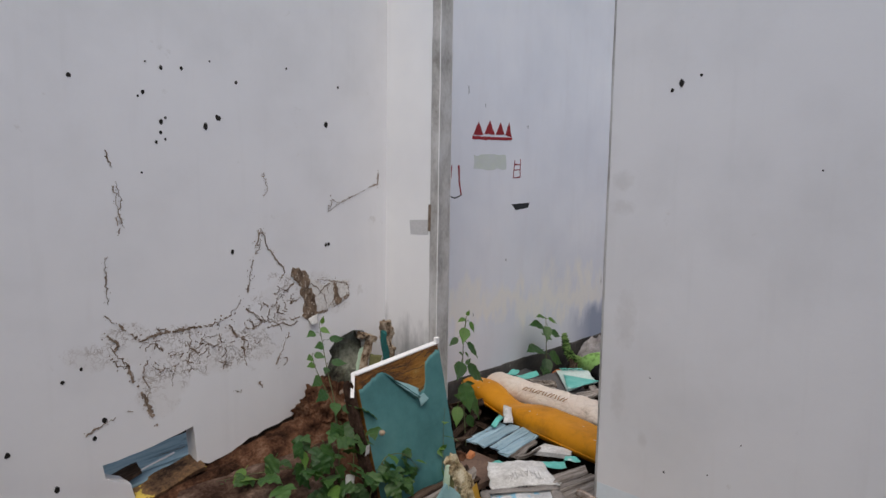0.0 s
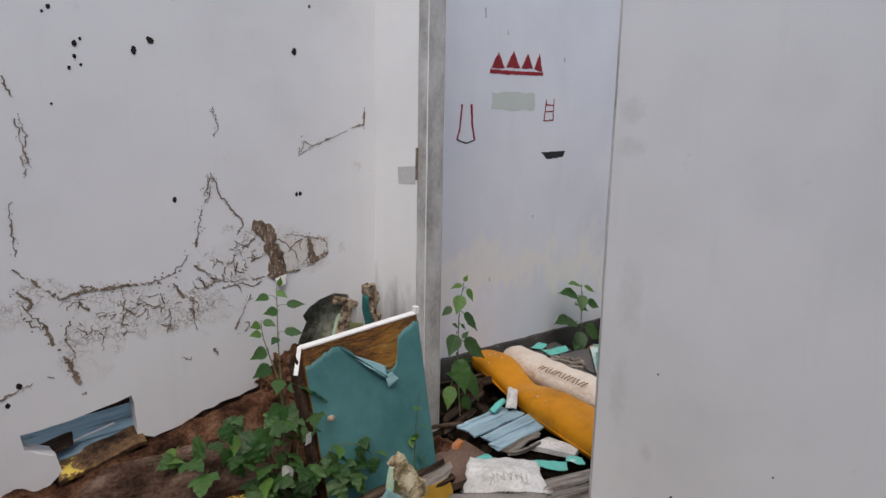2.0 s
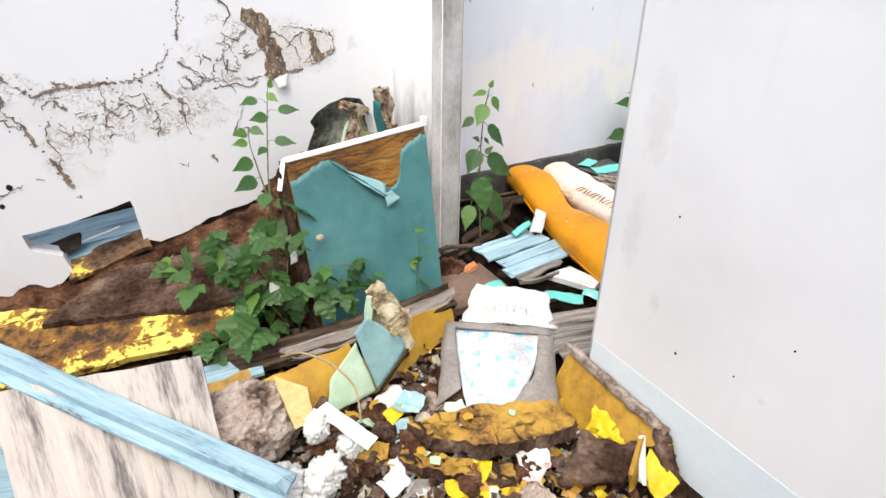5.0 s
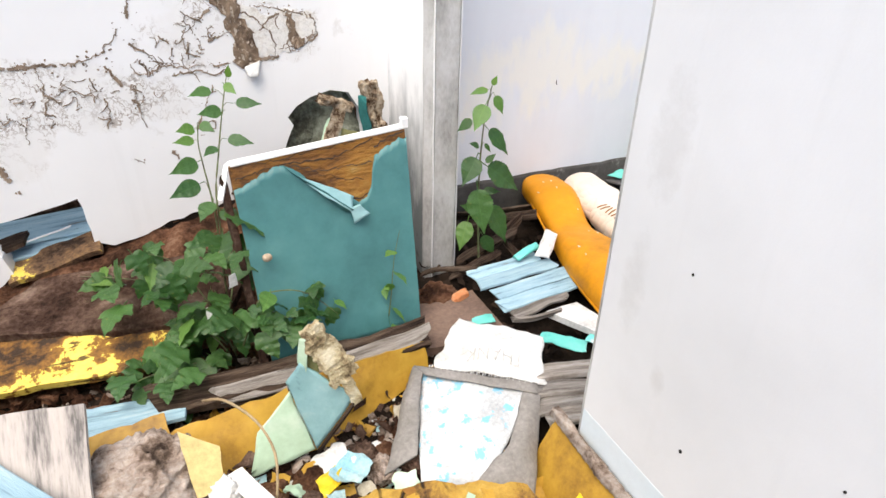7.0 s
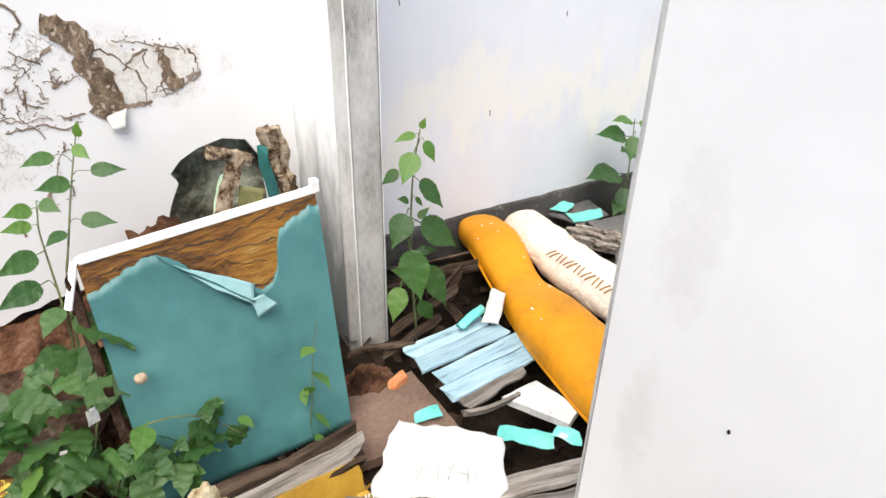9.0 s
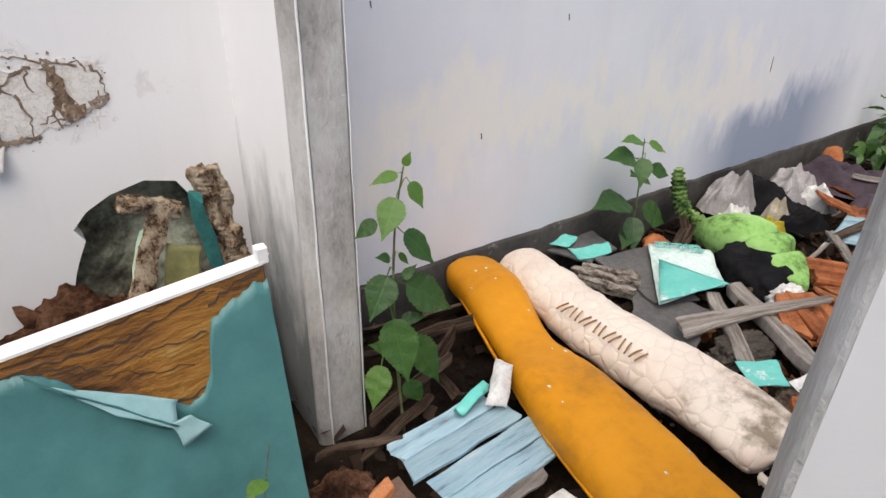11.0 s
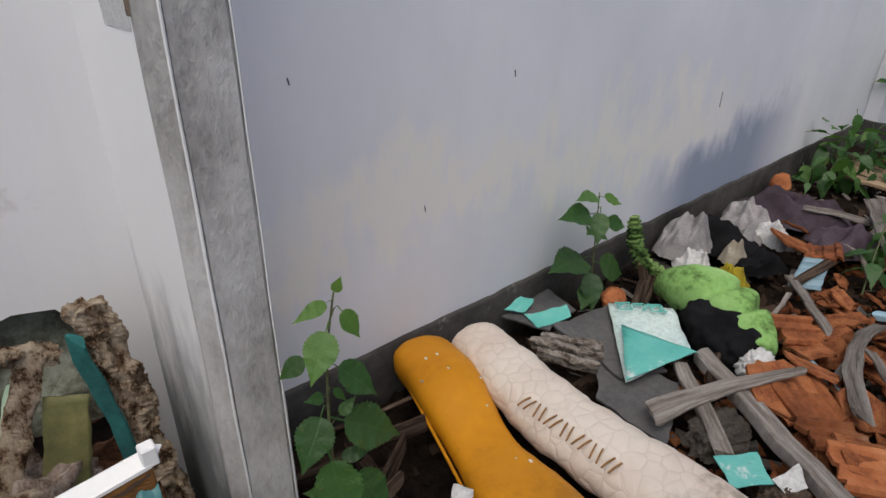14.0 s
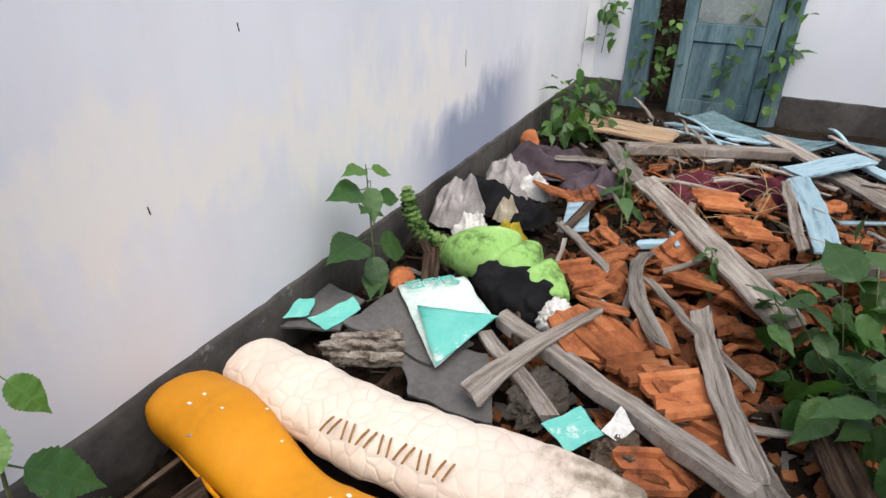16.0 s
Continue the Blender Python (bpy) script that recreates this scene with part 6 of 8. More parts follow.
slats = thing("slatted_panel", "broken light-blue painted slatted panel lying in doorway", "panel")
for i, (dy, l0, l1, z) in enumerate(((2.105, 2.345, 2.62, 0.02), (2.035, 2.345, 2.655, 0.025), (1.965, 2.37, 2.68, 0.02), (1.90, 2.36, 2.665, 0.016))):
    part("slat", plank_bm((l0, dy - 0.005, z), (l1, dy + 0.012, z + 0.012), 0.062, 0.012, 12, rag=0.006, seed=i * 3 + 1), BLUEWOOD, slats)
part("slat", plank_bm((2.38, 1.845, 0.01), (2.60, 1.875, 0.02), 0.05, 0.012, 10, rag=0.016, seed=22), GREYWOOD, slats, "bare splintered grey slat")
part("ledge", plank_bm((2.40, 1.86, 0.0), (2.43, 2.12, 0.005), 0.04, 0.02, 8, rag=0.006, seed=2), DARKWOOD, slats, "dark cross ledge under the slats")
one("white_tile", sheet_bm([(2.475, 1.80, 0.03), (2.56, 1.625, 0.035), (2.625, 1.655, 0.035), (2.60, 1.805, 0.03)], 0.022, 8, 8, 0.002, 8, 0.003, seed=2), PAPER, "chipped white tile with dirty specks", "tile")
for i, (a, b, w) in enumerate((((2.16, 1.60, 0.0), (2.50, 1.50, 0.02), 0.055), ((2.18, 1.54, -0.005), (2.50, 1.44, 0.01), 0.05), ((2.20, 1.48, -0.02), (2.48, 1.39, 0.0), 0.055), ((2.24, 1.42, -0.02), (2.46, 1.345, -0.01), 0.05))):
    one("split_board", plank_bm(a, b, w, 0.018, 14, 0, 0.008, 0, 0.012, seed=i * 5, split=0.3), GREYWOOD, "split weathered brown-grey board across the threshold", "board", "boards across the threshold")
for i, cs in enumerate(([(2.39, 1.70, 0.0), (2.50, 1.60, 0.0), (2.525, 1.635, 0.01), (2.42, 1.735, 0.01)], [(2.24, 1.87, -0.01), (2.31, 1.85, 0.0), (2.32, 1.89, 0.0), (2.25, 1.905, -0.005)], [(2.50, 1.62, 0.03), (2.54, 1.56, 0.03), (2.57, 1.59, 0.04), (2.53, 1.64, 0.04)])):
    one("turquoise_scrap", sheet_bm(cs, 0.003, 8, 6, 0.01, 14, 0.01, seed=i), TURQ, "torn turquoise plastic scrap with white pattern", "scrap", "turquoise scraps")
for i, (a, b, w, mt) in enumerate((((2.20, 2.21, 0.0), (2.38, 2.14, 0.03), 0.02, DARKWOOD), ((2.36, 2.24, 0.0), (2.62, 2.28, 0.06), 0.03, DARKWOOD), ((2.44, 2.50, 0.0), (2.80, 2.40, 0.05), 0.04, DARKWOOD), ((2.30, 2.16, 0.0), (2.52, 2.22, 0.02), 0.025, DARKWOOD),
                                   ((2.52, 2.28, 0.02), (2.70, 2.36, 0.07), 0.05, DARKWOOD), ((2.34, 1.80, 0.03), (2.52, 1.78, 0.035), 0.02, GREYWOOD), ((2.42, 2.60, 0.02), (2.86, 2.52, 0.02), 0.05, DARKWOOD), ((2.60, 2.20, 0.0), (2.62, 2.5, 0.03), 0.03, DARKWOOD))):
    one("splinter", plank_bm(a, b, w, 0.012, 8, 20 * i, 0.01, 0, 0.01, seed=i + 30), mt, "dark splintered stick by the door jamb", "stick", "splintered sticks")

# ---- orange cushion and quilted bolster ----
cushion = thing("long_cushion", "long orange vinyl cushion with dirt marks, folded once", "cushion")
pad = part("pad", sweep_bm([(2.985, 2.665, 0.055, 0.095, 0.06), (2.94, 2.46, 0.055, 0.105, 0.068), (2.868, 2.235, 0.035, 0.09, 0.042), (2.80, 1.98, 0.055, 0.122, 0.07), (2.74, 1.66, 0.055, 0.128, 0.07), (2.70, 1.36, 0.05, 0.122, 0.065), (2.70, 1.20, 0.05, 0.115, 0.06)], 24, 60, 0.007, 8, 2), ORANGE, cushion, "", True)
part("piping", tube_bm([(2.885, 2.62, 0.045), (2.828, 2.44, 0.045), (2.768, 2.24, 0.03), (2.675, 1.97, 0.04), (2.612, 1.66, 0.04), (2.58, 1.36, 0.035)], 0.005, 6, 1.0), ORANGE, pad, "stitched seam piping", True)
rnd = random.Random(19)
tops = [v for v in pad.data.vertices if v.normal.z > 0.75]
for i in range(16):
    v = tops[rnd.randrange(len(tops))]
    r = rnd.uniform(0.0025, 0.005)
    q = v.co + v.normal * 0.002
    part("fleck", sheet_bm([q + Vector((r * math.cos(a), r * math.sin(a) * 1.4, 0)) for a in (0.3, 1.9, 3.6, 5.1)], 0.0015, 2, 2, 0, 8), PAPER, pad, "white fleck on the vinyl")
bolster = thing("quilted_bolster", "cream quilted bolster with scalloped stitching and stained end", "bolster")
pad = part("pad", sweep_bm([(3.165, 2.60, 0.06, 0.085, 0.06), (3.125, 2.42, 0.062, 0.10, 0.066), (3.085, 2.18, 0.064, 0.108, 0.07), (3.085, 1.94, 0.062, 0.115, 0.07), (3.10, 1.74, 0.055, 0.125, 0.06), (3.085, 1.57, 0.045, 0.12, 0.045)], 26, 64, 0.008, 16, 5, 2.2), QUILT, bolster, "", True)
for i in range(14):
    k = (i // 2 + (0.22 if i % 2 else -0.22)) / 6.3 + 0.03
    p = Vector((3.004, 2.225, 0.131)).lerp(Vector((3.000, 1.94, 0.132)), k) + Vector((0, 0, 0.003 * math.sin(k * 3.1)))
    lean = 0.006 if (i // 2) % 2 else -0.004
    part("embroidered_bar", tube_bm([p + Vector((-0.021, -lean, -0.006)), p + Vector((0, 0, 0.001)), p + Vector((0.021, lean, 0.003))], 0.0028, 6, 1.0), BROWNINK, pad, "plain brown embroidered bar", True)
for i in range(10):
    k = i / 9
    part("frayed_end", plank_bm((2.985 + 0.2 * k, 1.575 - 0.01 * (i % 3), 0.04), (2.965 + 0.22 * k, 1.50 - 0.02 * (i % 2), 0.01), 0.02, 0.012, 5, 0, 0.01, 0, 0.008, seed=i), CREAMCLOTH, pad, "frayed cloth end")
tag = thing("torn_wrapper", "torn white and turquoise wrapper on the cushion", "wrapper")
part("white_piece", sheet_bm([(2.60, 2.075, 0.07), (2.635, 2.035, 0.065), (2.715, 2.115, 0.105), (2.685, 2.15, 0.115)], 0.004, 10, 12, 0.012, 18, 0.006, -0.02, seed=2, curl=0.02), PAPER, tag, "", True)
part("turquoise_piece", plank_bm((2.55, 2.10, 0.06), (2.63, 2.12, 0.075), 0.03, 0.012, 6, 15, rag=0.006, seed=3), TURQ, tag, "turquoise end of the wrapper", True)

# ---- back room: boards, sheets and cloth by the wall ----
for i, cs in enumerate(([(3.37, 2.66, 0.02), (3.43, 2.49, 0.02), (3.60, 2.515, 0.025), (3.62, 2.665, 0.035)], [(3.455, 2.50, 0.03), (3.42, 2.19, 0.015), (3.55, 2.12, 0.02), (3.71, 2.44, 0.035)], [(3.29, 2.19, 0.0), (3.295, 1.955, 0.0), (3.545, 2.06, 0.01), (3.47, 2.30, 0.01)])):
    one("cement_board", sheet_bm(cs, 0.008, 12, 12, 0.005, 6, 0.012, seed=i * 4), GREYBOARD, "broken flat grey cement board with white specks", "board", "broken cement boards")
ROTGREY = weathered("grey_rotten_wood", [(0.30, (0.035, 0.026, 0.02)), (0.42, (0.14, 0.115, 0.095)), (0.55, (0.32, 0.28, 0.24)), (0.70, (0.48, 0.44, 0.40))], (9, 3, 9), 4, rough=0.95, bump=0.9, vary=0, spec=0.05)
for i, (p, q, w) in enumerate((((3.345, 2.485, 0.012), (3.445, 2.285, 0.02), 0.05), ((3.375, 2.475, 0.026), (3.475, 2.31, 0.03), 0.045), ((3.325, 2.44, 0.005), (3.40, 2.27, 0.012), 0.045))):
    one("rotten_wood", eaten_bm(p, q, w, 0.03, 50, 18, 3 + i * 4, 0.6), ROTGREY, "grey splintered rotten wood between cement boards", "wood", "rotten wood pieces")
tq = thing("turquoise_sheet", "folded turquoise and white patterned plastic sheet", "plastic sheet")
ground_sheet = part("white_ground", sheet_bm([(3.69, 2.445, 0.05), (3.83, 2.27, 0.06), (3.655, 2.09, 0.055), (3.385, 2.155, 0.04)], 0.003, 12, 12, 0.014, 7, 0.004, seed=1), rough_surface("pale_turquoise", (0.70, 0.83, 0.79), (0.62, 0.78, 0.74), 7, rough=0.4, vary=0), tq, "pale patterned ground", True)
part("turquoise_fold", sheet_bm([(3.585, 2.315, 0.072), (3.655, 2.075, 0.068), (3.645, 2.085, 0.066), (3.38, 2.15, 0.052)], 0.003, 10, 10, 0.01, 7, 0.004, seed=3), TURQ, tq, "turquoise folded triangle", True)
for i in range(3):
    k = 0.2 + 0.3 * i
    c = Vector((3.665, 2.405, 0.072)).lerp(Vector((3.785, 2.265, 0.078)), k)
    for j, r in enumerate((0.030, 0.016)):
        for s in range(4):
            a = Vector((math.cos(s * 1.571 + 0.1), math.sin(s * 1.571 + 0.1), 0)) * r
            b = Vector((math.cos((s + 1) * 1.571 + 0.1), math.sin((s + 1) * 1.571 + 0.1), 0)) * r
            part("printed_line", plank_bm(c + a, c + b, 0.005, 0.003, 1, rag=0.0), TURQ, ground_sheet, "turquoise printed key line")
for i, cs in enumerate(([(3.42, 2.60, 0.035), (3.40, 2.52, 0.03), (3.53, 2.48, 0.04), (3.55, 2.52, 0.06)], [(3.38, 2.66, 0.04), (3.43, 2.60, 0.04), (3.50, 2.63, 0.05), (3.47, 2.665, 0.06)], [(3.29, 1.83, 0.06), (3.235, 1.755, 0.05), (3.33, 1.69, 0.05), (3.37, 1.76, 0.08)])):
    one("turquoise_scrap", sheet_bm(cs, 0.003, 8, 6, 0.012, 12, 0.006, seed=i + 8), TURQ, "crumpled turquoise plastic scrap with white lines", "scrap", "turquoise scraps")
one("white_scrap", sheet_bm([(3.33, 1.70, 0.06), (3.31, 1.66, 0.06), (3.36, 1.63, 0.07), (3.39, 1.67, 0.09)], 0.003, 6, 6, 0.01, 14, 0.006, seed=4), PAPER, "crumpled white plastic scrap", "scrap")
one("hair_tuft", lump_bm((3.33, 1.655, 0.01), (0.075, 0.055, 0.045), 0.32, 2.6, 3, 5), rough_surface("matted_fibre", (0.17, 0.125, 0.09), (0.06, 0.045, 0.035), 30, (1, 1, 4), 0.95, 1.0, vary=0), "matted tuft of grey-brown fibre", "fibre")
one("hair_tuft", lump_bm((3.44, 1.88, 0.0), (0.10, 0.07, 0.04), 0.3, 2.4, 9, 5), rough_surface("matted_dark_fibre", (0.10, 0.085, 0.07), (0.04, 0.033, 0.028), 26, (1, 1, 4), 0.95, 1.0, vary=0), "matted tuft of dark fibre under planks", "fibre")

# lime-green stuffed toy, kept to a plain shape
def creased(bm, line, folds, depth):
    """Draws tight folds into a stuffed shape at the given shares of its length."""
    a, b = Vector(line[0]), Vector(line[1])
    d = b - a
    for v in bm.verts:
        k = (v.co - a).dot(d) / d.length_squared + 0.05 * nz(v.co, 9, 2)
        c = a + d * k
        pinch = sum(math.exp(-((k - f) / 0.045) ** 2) for f in folds)
        v.co = v.co + (c - v.co) * min(0.6, depth * pinch)
    return bm


one("stuffed_toy", creased(sweep_bm([(4.00, 2.43, 0.03, 0.05, 0.04), (4.00, 2.33, 0.065, 0.10, 0.08), (3.98, 2.20, 0.075, 0.115, 0.095), (3.94, 2.08, 0.065, 0.10, 0.085), (3.875, 2.00, 0.05, 0.075, 0.065), (3.83, 1.96, 0.035, 0.055, 0.045)], 28, 60, 0.008, 9, 3), ((4.00, 2.43, 0.05), (3.83, 1.96, 0.04)), (0.52, 0.74), 0.3), LIME, "dirty lime-green stuffed toy on the rubble, kept to a plain shape", "stuffed cushion", smooth=True)
# black lump whose colour stands for shade on the bundle's underside
one("black_cloth", sweep_bm([(3.955, 2.25, 0.03, 0.06, 0.045), (3.885, 2.142, 0.036, 0.11, 0.082), (3.825, 2.03, 0.032, 0.10, 0.076), (3.78, 1.97, 0.02, 0.05, 0.04)], 34, 56, 0.022, 17, 5), BLACKCLOTH_SHADE, "black lump standing for the shade under the green bundle", "cloth", smooth=True)
one("white_wad", clod_bm((3.775, 1.94, 0.03), (0.065, 0.058, 0.06), 2, 5, 20, 1.6, 0.16), PAPER, "crumpled white stuffing wad", "stuffing", smooth=True)
for i, (c, s, mt, lab, cat) in enumerate((
        ((4.40, 2.55, 0.02), (0.13, 0.10, 0.075), GREYCLOTH, "crumpled pale grey cloth", "cloth"), ((4.30, 2.44, 0.01), (0.10, 0.07, 0.05), PAPER, "crumpled white cloth", "cloth"),
        ((4.27, 2.27, 0.015), (0.06, 0.075, 0.045), YELLOWCLOTH, "crumpled yellow plastic bag", "bag"), ((4.55, 2.50, 0.015), (0.19, 0.11, 0.06), BLACKCLOTH_SHADE, "heap of black cloth", "cloth"),
        ((4.50, 2.26, 0.01), (0.11, 0.06, 0.045), BLACKCLOTH_SHADE, "heap of black cloth", "cloth"), ((4.47, 2.36, 0.02), (0.06, 0.05, 0.05), CREAMCLOTH, "crumpled cream cloth", "cloth"),
        ((4.90, 2.50, 0.015), (0.13, 0.10, 0.06), GREYCLOTH, "crumpled pale grey cloth", "cloth"), ((4.78, 2.33, 0.015), (0.09, 0.05, 0.05), PAPER, "crumpled white cloth", "cloth"),
        ((5.20, 2.42, 0.0), (0.26, 0.16, 0.055), PURPLECLOTH, "dull purple cloth heap", "cloth"), ((5.05, 2.10, 0.0), (0.16, 0.12, 0.05), PURPLECLOTH, "dull purple cloth heap", "cloth"),
        ((5.25, 1.62, 0.0), (0.20, 0.14, 0.05), MAROON, "maroon cloth heap", "cloth"), ((5.35, 1.35, 0.0), (0.18, 0.10, 0.05), MAROON, "maroon cloth heap", "cloth"), ((4.66, 2.40, 0.02), (0.05, 0.09, 0.05), GREYCLOTH, "crumpled pale grey cloth", "cloth"))):
    one("crumpled_cloth", cloth_bm(Vector(c) - Vector((0, 0, 0.03)), (s[0] * 1.1, s[1] * 1.1, s[2] * 2.0), i * 4 + 1, i * 37), mt, lab + " on the rubble", cat, "crumpled cloths", smooth=True)
one("brown_pot_piece", clod_bm((3.85, 2.52, -0.035), (0.075, 0.05, 0.04), 3, 4, 20, 1.0, 0.08), TILE, "broken brown clay piece by the wall", "clay piece")
one("brick_piece", clod_bm((5.46, 2.58, 0.03), (0.09, 0.065, 0.06), 6, 4, 20, 1.0, 0.06), TILE, "broken orange brick by the wall", "brick")

# ---- back room: planks ----
PLANKS = (
    ((3.70, 2.085, 0.03), (3.27, 1.375, 0.07), 0.055, 0.045, 0, 0.0, 0.0, GREYWOOD, "long grey squared batten lying over broken tiles"),
    ((3.60, 2.10, 0.03), (3.36, 1.83, 0.03), 0.045, 0.03, 20, 0.0, 0.0, GREYWOOD, "short flaking grey batten"),
    ((3.74, 2.06, 0.02), (3.58, 1.98, 0.03), 0.04, 0.03, 0, 0.0, 0.0, DARKWOOD, "short brown timber offcut"),
    ((4.92, 1.87, 0.10), (3.99, 1.305, 0.075), 0.10, 0.022, 12, 0.01, 0.0, GREYWOOD, "wide weathered grey plank lying over broken tiles"),
    ((5.50, 2.16, 0.07), (4.90, 1.90, 0.09), 0.09, 0.02, 5, 0.01, 0.0, GREYWOOD, "wide weathered grey plank lying over rubble"),
    ((5.55, 2.07, 0.04), (5.80, 1.27, 0.06), 0.075, 0.055, 0, 0.01, 0.02, GREYWOOD, "round grey pole lying before the far door"),
    ((6.12, 2.50, 0.03), (5.95, 1.86, 0.03), 0.17, 0.02, 4, 0.0, 0.0, PALEWOOD, "split pale brown board near the far door"),
    ((5.95, 2.45, 0.02), (5.85, 1.88, 0.02), 0.07, 0.018, 4, 0.0, 0.0, PALEWOOD, "split pale brown board near the far door"),
    ((3.93, 1.545, 0.09), (3.32, 1.375, 0.07), 0.055, 0.014, 10, 0.02, 0.02, GREYWOOD, "bent weathered grey lath across the tiles"),
    ((3.80, 1.50, 0.07), (3.28, 1.325, 0.06), 0.05, 0.014, 30, 0.02, 0.02, GREYWOOD, "bent weathered grey lath across the tiles"),
    ((4.27, 1.75, 0.07), (3.70, 1.62, 0.08), 0.05, 0.01, 15, 0.045, 0.05, GREYWOOD, "curled thin grey strip across the tiles"),
    ((4.05, 1.72, 0.09), (3.63, 1.40, 0.09), 0.025, 0.01, 15, 0.01, 0.01, GREYWOOD, "narrow pale grey lath across the tiles"),
    ((4.26, 1.40, 0.06), (4.55, 0.98, 0.07), 0.06, 0.045, 0, 0.01, 0.0, GREYWOOD, "round grey branch lying on tiles"),
    ((5.30, 1.28, 0.12), (5.68, 0.95, 0.13), 0.12, 0.015, 5, 0.0, 0.0, BLUEWOOD, "light-blue painted board lying on rubble"),
    ((5.27, 1.25, 0.11), (4.60, 1.15, 0.05), 0.10, 0.015, 5, 0.015, 0.0, BLUEWOOD, "light-blue painted board lying on rubble"),
    ((5.22, 1.30, 0.10), (4.62, 1.24, 0.05), 0.04, 0.015, 25, 0.01, 0.0, GREYWOOD, "narrow grey lath beside the blue board"),
    ((5.65, 1.10, 0.06), (5.00, 0.70, 0.05), 0.12, 0.025, 5, 0.0, 0.0, GREYWOOD, "wide weathered grey plank lying on rubble"),
    ((5.75, 0.95, 0.08), (5.10, 0.55, 0.07), 0.07, 0.02, 5, 0.0, 0.0, BLUEWOOD, "light-blue painted board lying on rubble"),
    ((6.78, 1.78, -0.02), (6.05, 1.10, 0.06), 0.22, 0.015, 8, -0.05, 0.0, BLUEDOOR, "curled grey-blue sheet before the far door"),
    ((6.35, 1.95, 0.0), (6.05, 1.30, 0.02), 0.06, 0.015, 0, 0.01, 0.0, BLUEWOOD, "light-blue lath before the far door"),
    ((6.20, 2.0, 0.0), (5.98, 1.45, 0.01), 0.03, 0.012, 0, 0.01, 0.0, BLUEWOOD, "thin light-blue lath before the far door"),
    ((6.15, 1.35, 0.05), (5.60, 1.05, 0.06), 0.11, 0.02, 0, 0.0, 0.0, GREYWOOD, "weathered grey plank lying on rubble"),
    ((6.3, 0.95, 0.02), (6.05, 0.2, 0.04), 0.16, 0.02, 0, 0.0, 0.0, BLUEDOOR, "dark blue-grey board by the far wall"),
    ((4.80, 2.02, 0.05), (4.42, 2.08, 0.03), 0.04, 0.012, 0, 0.02, 0.0, DARKWOOD, "thin dark bent lath"),
    ((4.45, 2.12, 0.03), (4.10, 1.82, 0.03), 0.035, 0.012, 0, 0.01, 0.0, GREYWOOD, "thin grey lath among the tiles"),
    ((4.15, 2.64, 0.11), (3.92, 2.42, 0.01), 0.035, 0.012, 10, 0.0, 0.0, DARKWOOD, "split brown lath leaning by the fern"),
    ((4.05, 2.50, 0.03), (3.80, 2.38, 0.02), 0.06, 0.02, 10, 0.0, 0.0, DARKWOOD, "split brown board end by the wall"),
    ((3.62, 1.22, 0.02), (3.1, 1.1, 0.03), 0.09, 0.02, 0, 0.0, 0.0, DARKWOOD, "dark rotten plank in the shade"),
    ((4.2, 0.6, 0.02), (3.3, 0.75, 0.03), 0.09, 0.02, 0, 0.0, 0.0, DARKWOOD, "dark rotten plank in the shade"))
for i, (a, b, w, t, roll_by, bend, side, mt, lab) in enumerate(PLANKS):
    one("plank", plank_bm(a, b, w, t, 18, roll_by, bend, side, 0.008, seed=i * 2.7, split=0.12), mt, lab, "plank", "fallen timbers")
one("plank", plank_bm((3.315, 2.02, 0.05), (3.735, 1.80, 0.125), 0.075, 0.016, 26, 14, -0.03, -0.03, 0.006, (1, 0.3), seed=5.4, split=0.12), GREYWOOD, "curved weathered grey plank end, tapering", "plank", "fallen timbers")
pipe = thing("blue_bracket", "small light-blue painted bracket in the tiles", "bracket")
part("bar", plank_bm((4.36, 1.80, 0.05), (4.42, 1.68, 0.06), 0.035, 0.025, 4, rag=0.001), BLUEWOOD, pipe)
part("flange", plank_bm((4.385, 1.66, 0.045), (4.46, 1.69, 0.06), 0.02, 0.05, 4, rag=0.001), BLUEWOOD, pipe)
one("blue_card", sheet_bm([(4.40, 2.10, 0.02), (4.46, 2.0, 0.02), (4.66, 2.05, 0.06), (4.60, 2.13, 0.06)], 0.006, 8, 8, 0.01, 9, 0.004, seed=3), BLUEWOOD, "curved light-blue card among the cloth", "card", smooth=True)


